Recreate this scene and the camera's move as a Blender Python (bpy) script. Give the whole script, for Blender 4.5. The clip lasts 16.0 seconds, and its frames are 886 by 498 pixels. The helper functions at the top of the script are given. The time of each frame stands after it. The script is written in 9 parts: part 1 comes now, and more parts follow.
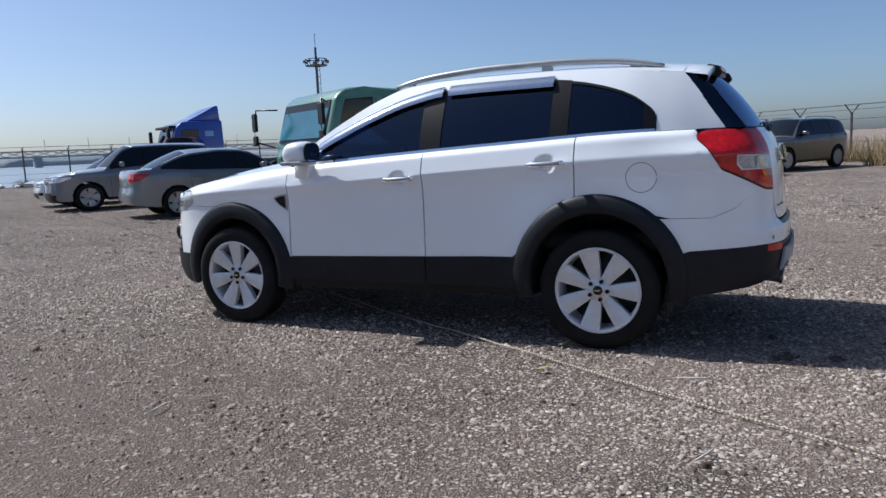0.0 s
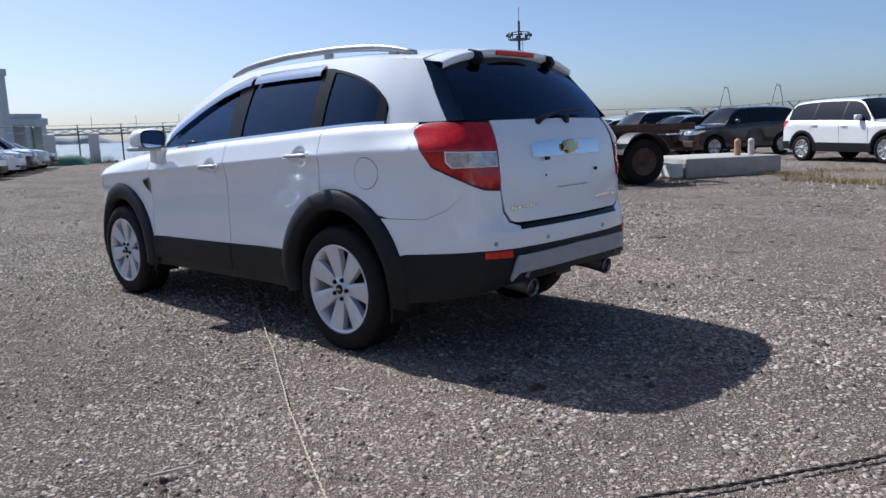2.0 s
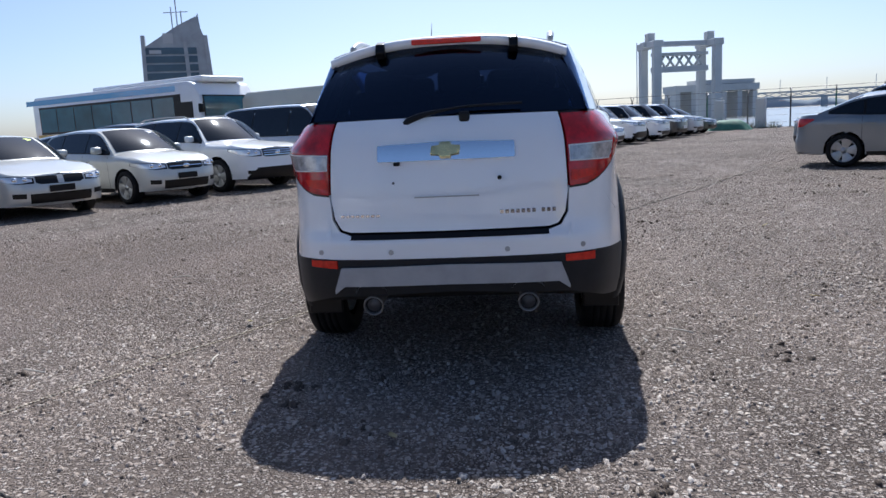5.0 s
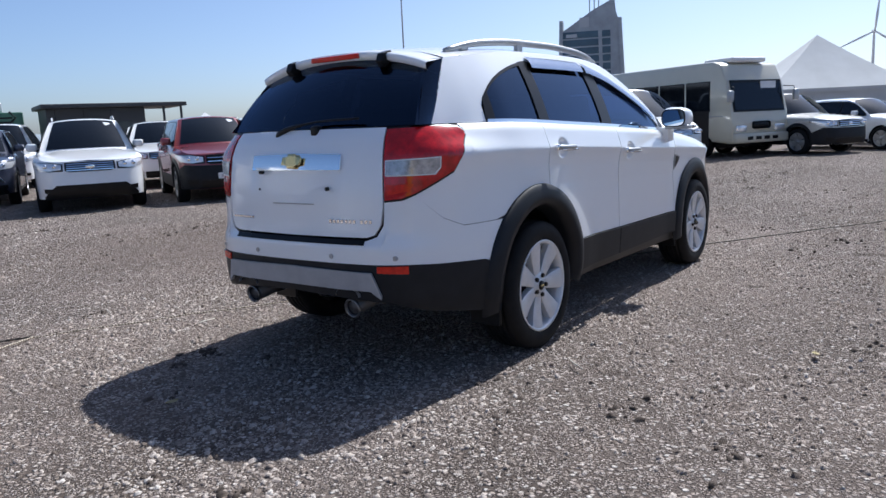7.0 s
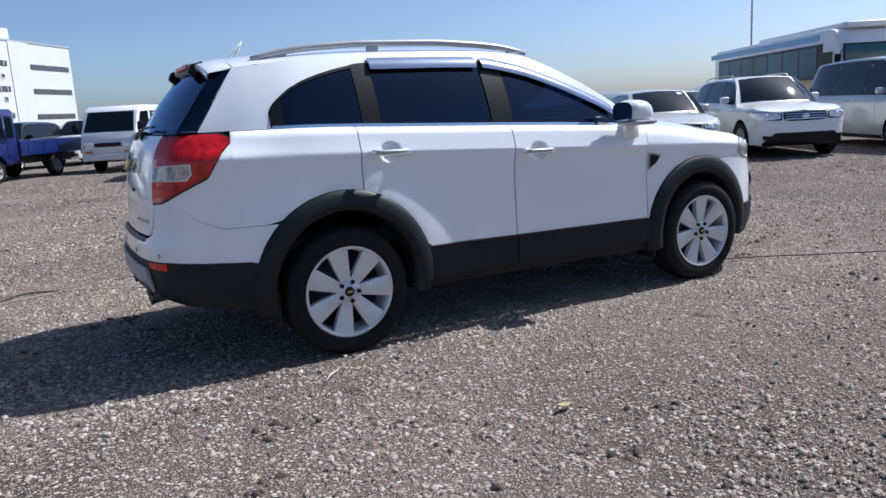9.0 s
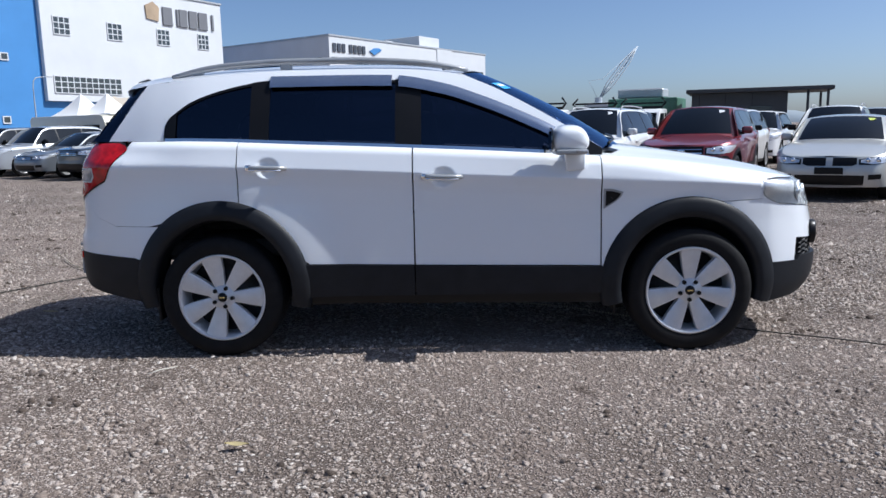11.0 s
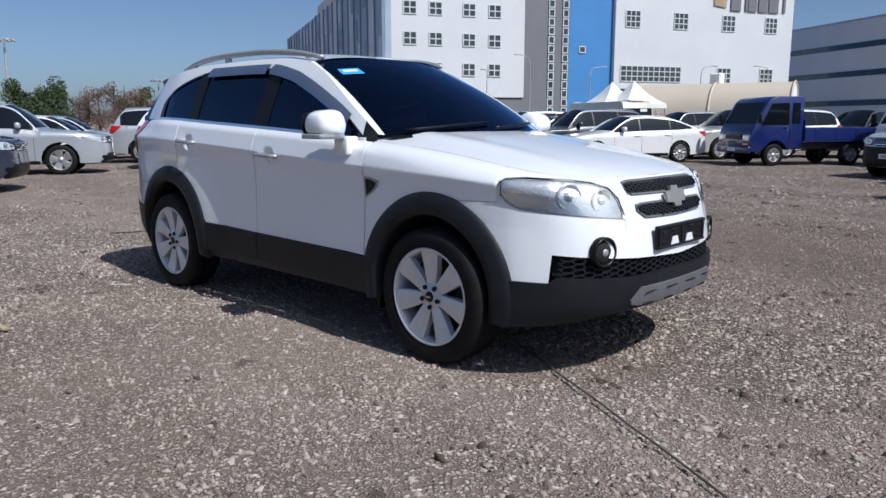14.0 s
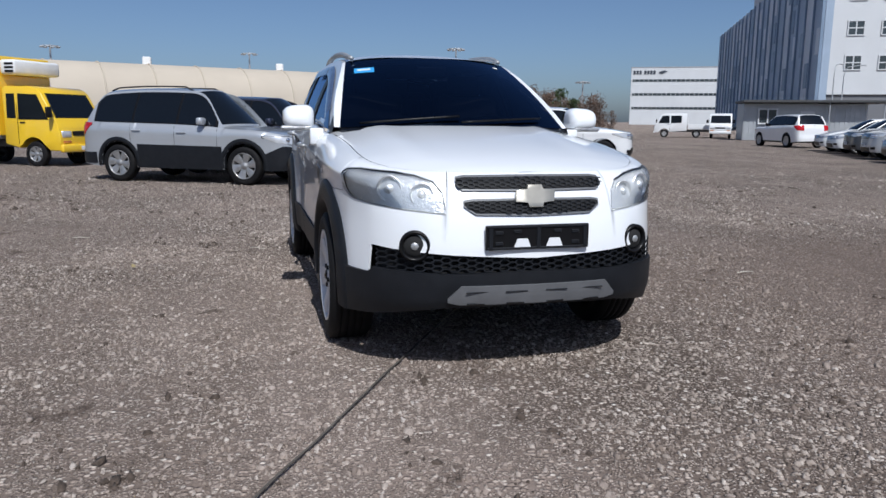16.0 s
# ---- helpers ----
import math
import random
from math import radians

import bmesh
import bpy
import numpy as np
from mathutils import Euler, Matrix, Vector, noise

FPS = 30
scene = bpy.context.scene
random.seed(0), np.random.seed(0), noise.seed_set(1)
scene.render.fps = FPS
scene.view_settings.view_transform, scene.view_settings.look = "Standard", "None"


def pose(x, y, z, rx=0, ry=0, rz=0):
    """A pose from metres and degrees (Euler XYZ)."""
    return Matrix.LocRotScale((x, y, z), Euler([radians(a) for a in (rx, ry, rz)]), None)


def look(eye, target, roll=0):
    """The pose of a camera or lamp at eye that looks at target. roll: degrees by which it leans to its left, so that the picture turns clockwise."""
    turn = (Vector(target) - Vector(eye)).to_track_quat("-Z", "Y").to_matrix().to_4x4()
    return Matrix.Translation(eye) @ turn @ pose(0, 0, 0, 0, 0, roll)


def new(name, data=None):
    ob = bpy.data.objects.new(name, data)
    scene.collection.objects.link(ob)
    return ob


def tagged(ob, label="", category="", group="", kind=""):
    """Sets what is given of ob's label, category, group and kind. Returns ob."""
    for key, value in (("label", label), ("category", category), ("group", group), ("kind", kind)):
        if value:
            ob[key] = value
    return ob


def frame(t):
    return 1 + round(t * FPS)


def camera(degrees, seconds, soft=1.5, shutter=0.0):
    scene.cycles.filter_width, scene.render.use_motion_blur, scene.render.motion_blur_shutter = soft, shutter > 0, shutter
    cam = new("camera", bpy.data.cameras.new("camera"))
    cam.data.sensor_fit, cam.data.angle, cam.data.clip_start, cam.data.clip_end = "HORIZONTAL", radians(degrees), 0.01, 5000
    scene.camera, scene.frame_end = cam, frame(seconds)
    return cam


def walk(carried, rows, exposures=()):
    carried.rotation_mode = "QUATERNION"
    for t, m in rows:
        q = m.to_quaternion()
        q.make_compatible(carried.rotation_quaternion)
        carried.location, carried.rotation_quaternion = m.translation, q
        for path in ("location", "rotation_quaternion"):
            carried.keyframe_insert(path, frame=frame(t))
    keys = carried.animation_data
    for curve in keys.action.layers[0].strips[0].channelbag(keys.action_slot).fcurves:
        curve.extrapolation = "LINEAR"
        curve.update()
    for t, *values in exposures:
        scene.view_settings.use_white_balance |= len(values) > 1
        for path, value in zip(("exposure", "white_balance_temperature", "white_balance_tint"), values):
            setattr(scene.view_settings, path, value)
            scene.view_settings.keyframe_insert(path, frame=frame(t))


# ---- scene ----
cam = camera(61.5, 16.0)
PATH = [
    (0, (-2.424, 5.121, 1.222), (-1.556, 3.339, 0.952), -2.6),
    (0.5, (-3.025, 4.813, 1.237), (-1.983, 3.127, 0.966), -2.4),
    (1, (-3.581, 4.452, 1.237), (-2.484, 2.802, 0.966), -1.9),
    (1.5, (-4.138, 4.016, 1.22), (-2.848, 2.513, 0.947), -2.1),
    (2, (-4.602, 3.473, 1.216), (-3.248, 2.034, 0.901), -2.1),
    (2.5, (-5.017, 2.9, 1.229), (-3.368, 1.81, 0.925), -3.3),
    (3, (-5.299, 2.29, 1.239), (-3.558, 1.357, 0.928), -2.7),
    (3.2, (-5.427, 2.029, 1.216), (-3.634, 1.196, 0.913), -3.0),
    (5.3, (-5.735, -0.691, 1.227), (-3.798, -0.311, 0.901), -2.5),
    (5.5, (-5.667, -0.953, 1.228), (-3.758, -0.45, 0.909), -2.2),
    (6, (-5.458, -1.631, 1.234), (-3.628, -0.898, 0.894), -1.7),
    (6.5, (-5.238, -2.268, 1.25), (-3.552, -1.243, 0.921), -1.9),
    (7, (-4.929, -2.842, 1.26), (-3.339, -1.675, 0.929), -2.6),
    (7.5, (-4.546, -3.440, 1.277), (-3.165, -2.032, 0.948), -4.0),
    (8, (-4.063, -3.934, 1.303), (-2.762, -2.457, 0.954), -3.35),
    (8.2, (-3.815, -4.122, 1.306), (-2.588, -2.586, 0.952), -3.35),
    (10.3, (-0.946, -5.083, 1.321), (-0.687, -3.128, 0.985), -1.9),
    (10.5, (-0.66, -5.116, 1.304), (-0.543, -3.145, 0.982), -1.6),
    (11, (0.044, -5.097, 1.296), (-0.005, -3.123, 0.978), -1.2),
    (11.5, (0.806, -5.029, 1.301), (0.63, -3.062, 0.985), -0.6),
    (12, (1.526, -4.857, 1.286), (1.151, -2.918, 0.964), 0.1),
    (12.5, (2.225, -4.663, 1.275), (1.626, -2.781, 0.959), 0.1),
    (13, (2.836, -4.393, 1.26), (1.866, -2.673, 0.942), -1.8),
    (13.5, (3.428, -4.035, 1.25), (2.295, -2.419, 0.932), -1.3),
    (14, (3.949, -3.559, 1.237), (2.603, -2.118, 0.901), 0.0),
    (14.5, (4.412, -3.026, 1.222), (2.962, -1.687, 0.895), -0.8),
    (15, (4.788, -2.504, 1.211), (3.165, -1.382, 0.883), -0.7),
    (15.5, (5.173, -1.897, 1.216), (3.375, -1.083, 0.892), -0.7),
    (16, (5.487, -1.325, 1.214), (3.585, -0.81, 0.874), 0.5),
]
EXPOSURES = [(0.0, 0.40, 5960, 8), (3.0, 0.58, 5900, 9), (6.0, 0.64, 5880, 9), (8.0, 0.62, 5860, 9), (10.5, 0.46, 5850, 9), (12.5, 0.30, 5880, 9), (14.0, 0.09, 5950, 9), (16.0, -0.11, 5950, 9)]
walk(cam, [(t, look(eye, target, roll)) for t, eye, target, roll in PATH], EXPOSURES)

# ---- light ----
SUN_DIR = Vector((0.83, -0.02, 1.0)).normalized()
world = bpy.data.worlds.new("sky")
scene.world = world
world.use_nodes = True
wn = world.node_tree
sky = wn.nodes.new("ShaderNodeTexSky")
sky.sky_type = "NISHITA"
sky.sun_disc = False
sky.sun_elevation = math.asin(SUN_DIR.z)
sky.sun_rotation = radians(90)
sky.air_density, sky.dust_density, sky.ozone_density = 0.68, 1.5, 3.2
wn.links.new(sky.outputs[0], wn.nodes["Background"].inputs[0])
wn.nodes["Background"].inputs[1].default_value = 0.090
sun = new("sun", bpy.data.lights.new("sun", "SUN"))
sun.data.energy, sun.data.angle, sun.data.color = 4.35, radians(0.55), (1.0, 0.955, 0.89)
sun.matrix_world = look(SUN_DIR * 40, (0, 0, 0))
scene.view_settings.exposure = 0.10


# ---- materials ----
class Net:
    """A small helper for node trees."""

    def __init__(self, name):
        self.mat = bpy.data.materials.new(name)
        self.mat.use_nodes = True
        self.tree = self.mat.node_tree
        self.b = self.tree.nodes["Principled BSDF"]

    def add(self, kind, **kw):
        n = self.tree.nodes.new("ShaderNode" + kind)
        for k, v in kw.items():
            if k in n.inputs:
                n.inputs[k].default_value = v
            else:
                setattr(n, k, v)
        return n

    def link(self, a, b):
        self.tree.links.new(a, b)

    def coords(self, scale=(1, 1, 1), world_space=True):
        m = self.add("Mapping")
        m.inputs["Scale"].default_value = scale
        if world_space:
            self.link(self.add("NewGeometry").outputs["Position"], m.inputs[0])
        else:
            self.link(self.add("TexCoord").outputs["Object"], m.inputs[0])
        return m.outputs[0]

    def noise(self, vec, scale, detail=4.0, rough=0.55):
        n = self.add("TexNoise", Scale=scale, Detail=detail, Roughness=rough)
        self.link(vec, n.inputs["Vector"])
        return n.outputs["Fac"]

    def ramp(self, fac, stops):
        r = self.add("ValToRGB")
        e = r.color_ramp.elements
        while len(e) < len(stops):
            e.new(0.5)
        for el, (p, c) in zip(e, stops):
            el.position, el.color = p, (*c, 1) if len(c) == 3 else c
        self.link(fac, r.inputs[0])
        return r.outputs[0]

    def mix(self, fac, a, b, mode="MIX"):
        m = self.add("Mix", data_type="RGBA", blend_type=mode)
        for sock, v in ((m.inputs["Factor"], fac), (m.inputs[6], a), (m.inputs[7], b)):
            if isinstance(v, bpy.types.NodeSocket):
                self.link(v, sock)
            elif isinstance(v, (int, float)):
                sock.default_value = v
            else:
                sock.default_value = (*v, 1)
        return m.outputs[2]

    def bump(self, height, strength, distance):
        n = self.add("Bump", Strength=strength, Distance=distance)
        self.link(height, n.inputs["Height"])
        return n


def rgb(h):
    """A linear colour from an sRGB hex code."""
    v = [int(h[i:i + 2], 16) / 255 for i in (0, 2, 4)]
    return tuple(c / 12.92 if c <= 0.04045 else ((c + 0.055) / 1.055) ** 2.4 for c in v)


def plain(name, col, rough=0.5, metal=0.0, vary=0.12, size=6.0, bump=0.0, coat=0.0, spec=0.5, dirt=0.0):
    """A surface of one colour with uneven tone, fine grain and a little dust."""
    n = Net(name)
    c = n.coords(world_space=False)
    f = n.noise(c, size, 5, 0.6)
    lo = tuple(v * (1 - vary) for v in col)
    hi = tuple(min(1, v * (1 + vary)) for v in col)
    out = n.ramp(f, [(0.3, lo), (0.7, hi)])
    if dirt:
        d = n.noise(c, size * 0.4, 6, 0.7)
        out = n.mix(n.ramp(d, [(0.48, (0, 0, 0)), (0.75, (dirt, dirt, dirt))]), out, (0.20, 0.17, 0.14))
    n.link(out, n.b.inputs["Base Color"])
    n.b.inputs["Roughness"].default_value = rough
    n.b.inputs["Metallic"].default_value = metal
    n.b.inputs["Specular IOR Level"].default_value = spec
    if coat:
        n.b.inputs["Coat Weight"].default_value = coat
        n.b.inputs["Coat Roughness"].default_value = 0.04
    if bump:
        n.link(n.bump(n.noise(c, size * 12, 3), 0.6, bump).outputs[0], n.b.inputs["Normal"])
    return n.mat


def paint(name, col, metallic=0.0, dust=0.12):
    """Car paint: base coat under a clear coat, thin dust low down on noise only."""
    n = Net(name)
    c = n.coords(world_space=False)
    d = n.noise(c, 2.3, 6, 0.65)
    fine = n.noise(c, 180, 2)
    base = n.mix(n.ramp(fine, [(0.35, (0, 0, 0)), (0.65, (0.006 + 0.10 * metallic,) * 3)]), col, (0.75, 0.75, 0.75))
    out = n.mix(n.ramp(d, [(0.45, (0, 0, 0)), (0.8, (dust, dust, dust))]), base, (0.36, 0.32, 0.27))
    n.link(out, n.b.inputs["Base Color"])
    n.b.inputs["Roughness"].default_value = 0.34
    n.b.inputs["Metallic"].default_value = metallic
    n.b.inputs["Coat Weight"].default_value = 1.0
    rr = n.add("MapRange")
    n.link(d, rr.inputs[0])
    rr.inputs[3].default_value, rr.inputs[4].default_value = 0.015, 0.07
    n.link(rr.outputs[0], n.b.inputs["Coat Roughness"])
    return n.mat


def glass(name, tint, ior=1.5, gloss_tint=(1.0, 1.0, 1.0)):
    """Window glass: tinted see-through, and a reflection multiplied by the gloss tint."""
    n = Net(name)
    t = n.add("BsdfTransparent")
    t.inputs[0].default_value = (*tint, 1)
    g = n.add("BsdfGlossy", Roughness=0.02)
    g.inputs[0].default_value = (*gloss_tint, 1)
    f = n.add("Fresnel", IOR=ior)
    m = n.add("MixShader")
    n.link(f.outputs[0], m.inputs[0])
    n.link(t.outputs[0], m.inputs[1])
    n.link(g.outputs[0], m.inputs[2])
    n.link(m.outputs[0], n.tree.nodes["Material Output"].inputs[0])
    return n.mat


M = {}
M["white"] = paint("white_paint", (0.84, 0.865, 0.895), 0.0, 0.02)
M["white2"] = paint("white_paint_dusty", (0.80, 0.81, 0.82), 0.0, 0.12)
M["silver"] = paint("silver_paint", (0.48, 0.505, 0.54), 0.40)
M["grey"] = paint("grey_paint", (0.055, 0.062, 0.075), 0.45, 0.05)
M["midgrey"] = paint("mid_grey_paint", (0.17, 0.19, 0.215), 0.5)
M["black"] = paint("black_paint", (0.012, 0.013, 0.016), 0.1, 0.10)
M["navy"] = paint("navy_paint", (0.018, 0.024, 0.055), 0.3, 0.10)
M["deepnavy"] = paint("deep_navy_paint", (0.006, 0.010, 0.040), 0.0, 0.02)
M["red"] = paint("red_paint", (0.20, 0.012, 0.022), 0.25, 0.12)
M["blue"] = paint("blue_truck_paint", (0.002, 0.012, 0.11), 0.0, 0.01)
M["royal"] = paint("royal_blue_paint", (0.004, 0.040, 0.34), 0.0, 0.03)
M["yellow"] = paint("yellow_paint", (0.85, 0.55, 0.015), 0.0, 0.10)
M["green"] = paint("green_cab_paint", (0.07, 0.20, 0.13), 0.0, 0.35)
M["cream"] = paint("cream_paint", (0.58, 0.55, 0.44), 0.0, 0.2)
M["beige"] = paint("pale_silver_paint", (0.55, 0.55, 0.52), 0.3, 0.2)
M["busblue"] = paint("bus_blue_paint", (0.03, 0.30, 0.62), 0.0, 0.1)
M["busyel"] = paint("bus_yellow_paint", (0.70, 0.42, 0.06), 0.0, 0.2)
M["darkgreen"] = paint("dark_green_paint", (0.02, 0.045, 0.03), 0.2, 0.15)
M["plastic"] = plain("dark_grey_plastic", (0.011, 0.0125, 0.016), 0.5, vary=0.2, size=9, bump=0.0006, dirt=0.015, spec=0.25)
M["trim"] = plain("black_trim", (0.007, 0.007, 0.008), 0.35, vary=0.2, spec=0.25)
M["rubber"] = plain("tyre_rubber", (0.008, 0.008, 0.009), 0.7, vary=0.25, size=14, bump=0.001, dirt=0.04, spec=0.2)
M["inner"] = plain("dark_cabin_lining", (0.014, 0.014, 0.015), 0.9)
M["seat"] = plain("dark_seat_cloth", (0.03, 0.029, 0.028), 0.9, vary=0.2, size=20, bump=0.001)
M["alloy"] = plain("silver_alloy", (0.66, 0.67, 0.69), 0.34, 0.30, vary=0.06, size=20)
M["alloydark"] = plain("dusty_alloy", (0.42, 0.42, 0.42), 0.4, 0.7, vary=0.15, size=10, dirt=0.2)
M["chrome"] = plain("chrome", (0.85, 0.86, 0.88), 0.06, 1.0, vary=0.02)
M["rearskid"] = plain("pale_grey_skid_plastic", (0.36, 0.36, 0.37), 0.5, vary=0.1, size=10)
M["skid"] = plain("grey_skid_plastic", (0.15, 0.155, 0.165), 0.48, 0.2, vary=0.1, size=10)
M["satin"] = plain("satin_silver_plastic", (0.38, 0.39, 0.40), 0.40, 0.4, vary=0.08, size=10)
M["gold"] = plain("gold_badge", (0.65, 0.52, 0.25), 0.25, 0.9)
M["gold2"] = plain("dull_badge_metal", (0.42, 0.40, 0.35), 0.35, 0.6)
M["tip"] = plain("dull_exhaust_steel", (0.22, 0.22, 0.225), 0.3, 0.9, vary=0.3, size=12)
M["steel"] = plain("dark_steel", (0.10, 0.10, 0.105), 0.5, 0.6, vary=0.3, size=6, dirt=0.3)
M["rust"] = plain("rusty_brown_steel", (0.075, 0.038, 0.028), 0.8, 0.1, vary=0.45, size=5, bump=0.002, dirt=0.4)
M["disc"] = plain("brake_disc", (0.06, 0.06, 0.062), 0.5, 0.7, vary=0.2)
# Blue gloss tints put the navy of a reflected sky into these panes.
M["glass"] = glass("tinted_window_glass", (0.030, 0.036, 0.062), 1.72, (0.50, 0.68, 1.0))
M["screen"] = glass("windscreen_glass", (0.16, 0.19, 0.27), 1.60, (0.42, 0.64, 1.0))
M["rearglass"] = glass("rear_window_glass", (0.10, 0.115, 0.16), 1.62, (0.50, 0.68, 1.0))
M["carglass"] = glass("far_car_glass", (0.07, 0.08, 0.095), 1.5, (0.72, 0.84, 1.0))
M["busglass"] = glass("coach_glass", (0.25, 0.33, 0.36), 1.6)
M["clear"] = glass("clear_lens", (0.97, 0.98, 0.98), 1.38)
M["visor"] = plain("mirrored_wind_deflector", (0.36, 0.42, 0.53), 0.12, 0.85, vary=0.05)
M["redlens"] = plain("red_lamp_lens", (0.44, 0.005, 0.008), 0.12, vary=0.4, size=26, spec=0.4, coat=0.5)
M["redlens2"] = plain("orange_red_lens", (0.60, 0.022, 0.010), 0.18, vary=0.25, size=30, spec=0.35)
M["whitelens"] = plain("white_lamp_lens", (0.40, 0.41, 0.43), 0.15, 0.3, vary=0.45, size=36, coat=0.6)
M["lamp"] = plain("headlamp_reflector", (0.86, 0.87, 0.89), 0.20, 0.6, vary=0.15, size=6, bump=0.006)
M["amber"] = plain("amber_lens", (0.6, 0.22, 0.05), 0.2, vary=0.2, coat=1.0)
M["bluestick"] = plain("blue_sticker", (0.05, 0.35, 0.75), 0.4, vary=0.05)
M["paper"] = plain("white_paper", (0.75, 0.76, 0.77), 0.7, vary=0.05)
M["mirrorglass"] = plain("mirror_glass", (0.75, 0.78, 0.8), 0.03, 1.0, vary=0.01)


# ---- mesh helpers ----
def mesh_ob(name, verts, faces, mat, parent=None, label="", smooth=True):
    me = bpy.data.meshes.new(name)
    me.from_pydata([tuple(map(float, v)) for v in verts], [], faces)
    if smooth:
        me.shade_smooth()
    me.materials.append(mat)
    ob = new(name, me)
    if parent is not None:
        ob.parent = parent
    return tagged(ob, label) if label else ob


def part(name, bm, mat, parent=None, label="", smooth=None):
    """Links a bmesh as one mesh object; smooth: the angle in degrees up to which edges are shaded smooth."""
    bmesh.ops.recalc_face_normals(bm, faces=bm.faces)
    if smooth:
        for f in bm.faces:
            f.smooth = True
        for e in bm.edges:
            if len(e.link_faces) == 2 and e.calc_face_angle() > radians(smooth):
                e.smooth = False
    me = bpy.data.meshes.new(name)
    bm.to_mesh(me)
    bm.free()
    me.materials.append(mat)
    ob = new(name, me)
    if parent is not None:
        ob.parent = parent
    return tagged(ob, label) if label else ob


def thing(name, label, category, m=Matrix(), group="", kind=""):
    ob = new(name)
    ob.empty_display_size = 0.1
    ob.matrix_world = m
    return tagged(ob, label, category, group, kind)


def add_box(bm, c, s, m=Matrix(), bevel=0.0, seg=1):
    r = bmesh.ops.create_cube(bm, size=1.0, matrix=m @ Matrix.Translation(c) @ Matrix.Diagonal((*s, 1)))
    if bevel:
        ed = list({e for v in r["verts"] for e in v.link_edges})
        bmesh.ops.bevel(bm, geom=ed, offset=bevel, segments=seg, profile=0.5, affect="EDGES")
    return r["verts"]


def box(c, s, bevel=0.0, seg=1, m=Matrix()):
    bm = bmesh.new()
    add_box(bm, c, s, m, bevel, seg)
    return bm


def add_cyl(bm, a, b, r1, r2=None, n=12, caps=True):
    a, b = Vector(a), Vector(b)
    d = b - a
    m = Matrix.Translation((a + b) / 2) @ d.to_track_quat("Z", "Y").to_matrix().to_4x4()
    bmesh.ops.create_cone(bm, cap_ends=caps, segments=n, radius1=r1, radius2=r1 if r2 is None else r2, depth=d.length, matrix=m)


def cyl(a, b, r1, r2=None, n=12):
    bm = bmesh.new()
    add_cyl(bm, a, b, r1, r2, n)
    return bm


def tube(points, r, n=8, closed=False):
    """A round bar along points; r may be one radius or one for each point."""
    pts = [Vector(p) for p in points]
    rr = r if isinstance(r, (list, tuple)) else [r] * len(pts)
    vs, fs = [], []
    for i, p in enumerate(pts):
        d = (pts[min(i + 1, len(pts) - 1)] - pts[max(i - 1, 0)]).normalized()
        q = d.to_track_quat("Z", "Y")
        for k in range(n):
            a = 2 * math.pi * k / n
            vs.append(p + q @ Vector((rr[i] * math.cos(a), rr[i] * math.sin(a), 0)))
    for i in range(len(pts) - 1):
        for k in range(n):
            a, b = i * n + k, i * n + (k + 1) % n
            fs.append((a, b, b + n, a + n))
    fs.append(tuple(range(n - 1, -1, -1)))
    fs.append(tuple(range((len(pts) - 1) * n, len(pts) * n)))
    return vs, fs


def prism(pts, y0, y1, bevel=0.0, seg=2):
    """A plate: the outline pts (x, z) drawn out from y0 to y1."""
    bm = bmesh.new()
    lo = [bm.verts.new((x, y0, z)) for x, z in pts]
    hi = [bm.verts.new((x, y1, z)) for x, z in pts]
    n = len(pts)
    bm.faces.new(lo)
    bm.faces.new(hi[::-1])
    for i in range(n):
        bm.faces.new((lo[i], hi[i], hi[(i + 1) % n], lo[(i + 1) % n]))
    if bevel:
        bmesh.ops.bevel(bm, geom=list(bm.edges), offset=bevel, segments=seg, profile=0.5, affect="EDGES")
    return bm


def smooth_curve(xs, ys):
    """A smooth curve through points with rising xs, without overshoot."""
    xs, ys = np.array(xs, float), np.array(ys, float)
    h = np.diff(xs)
    d = np.diff(ys) / h
    m = np.zeros(len(xs))
    m[0], m[-1] = d[0], d[-1]
    for i in range(1, len(xs) - 1):
        if d[i - 1] * d[i] > 0:
            w1, w2 = 2 * h[i] + h[i - 1], h[i] + 2 * h[i - 1]
            m[i] = (w1 + w2) / (w1 / d[i - 1] + w2 / d[i])

    def f(x):
        x = np.clip(np.asarray(x, float), xs[0], xs[-1])
        i = np.clip(np.searchsorted(xs, x) - 1, 0, len(h) - 1)
        t = (x - xs[i]) / h[i]
        a, b = (1 + 2 * t) * (1 - t) ** 2, t * (1 - t) ** 2
        c, e = t * t * (3 - 2 * t), t * t * (t - 1)
        return a * ys[i] + b * h[i] * m[i] + c * ys[i + 1] + e * h[i] * m[i + 1]
    return f


def spline(pts, n):
    """n points along a smooth curve through pts (any dimension)."""
    pts = np.array(pts, float)
    t = np.r_[0, np.cumsum(np.linalg.norm(np.diff(pts, axis=0), axis=1) + 1e-9)]
    u = np.linspace(0, t[-1], n)
    return np.stack([smooth_curve(t, pts[:, k])(u) for k in range(pts.shape[1])], 1)


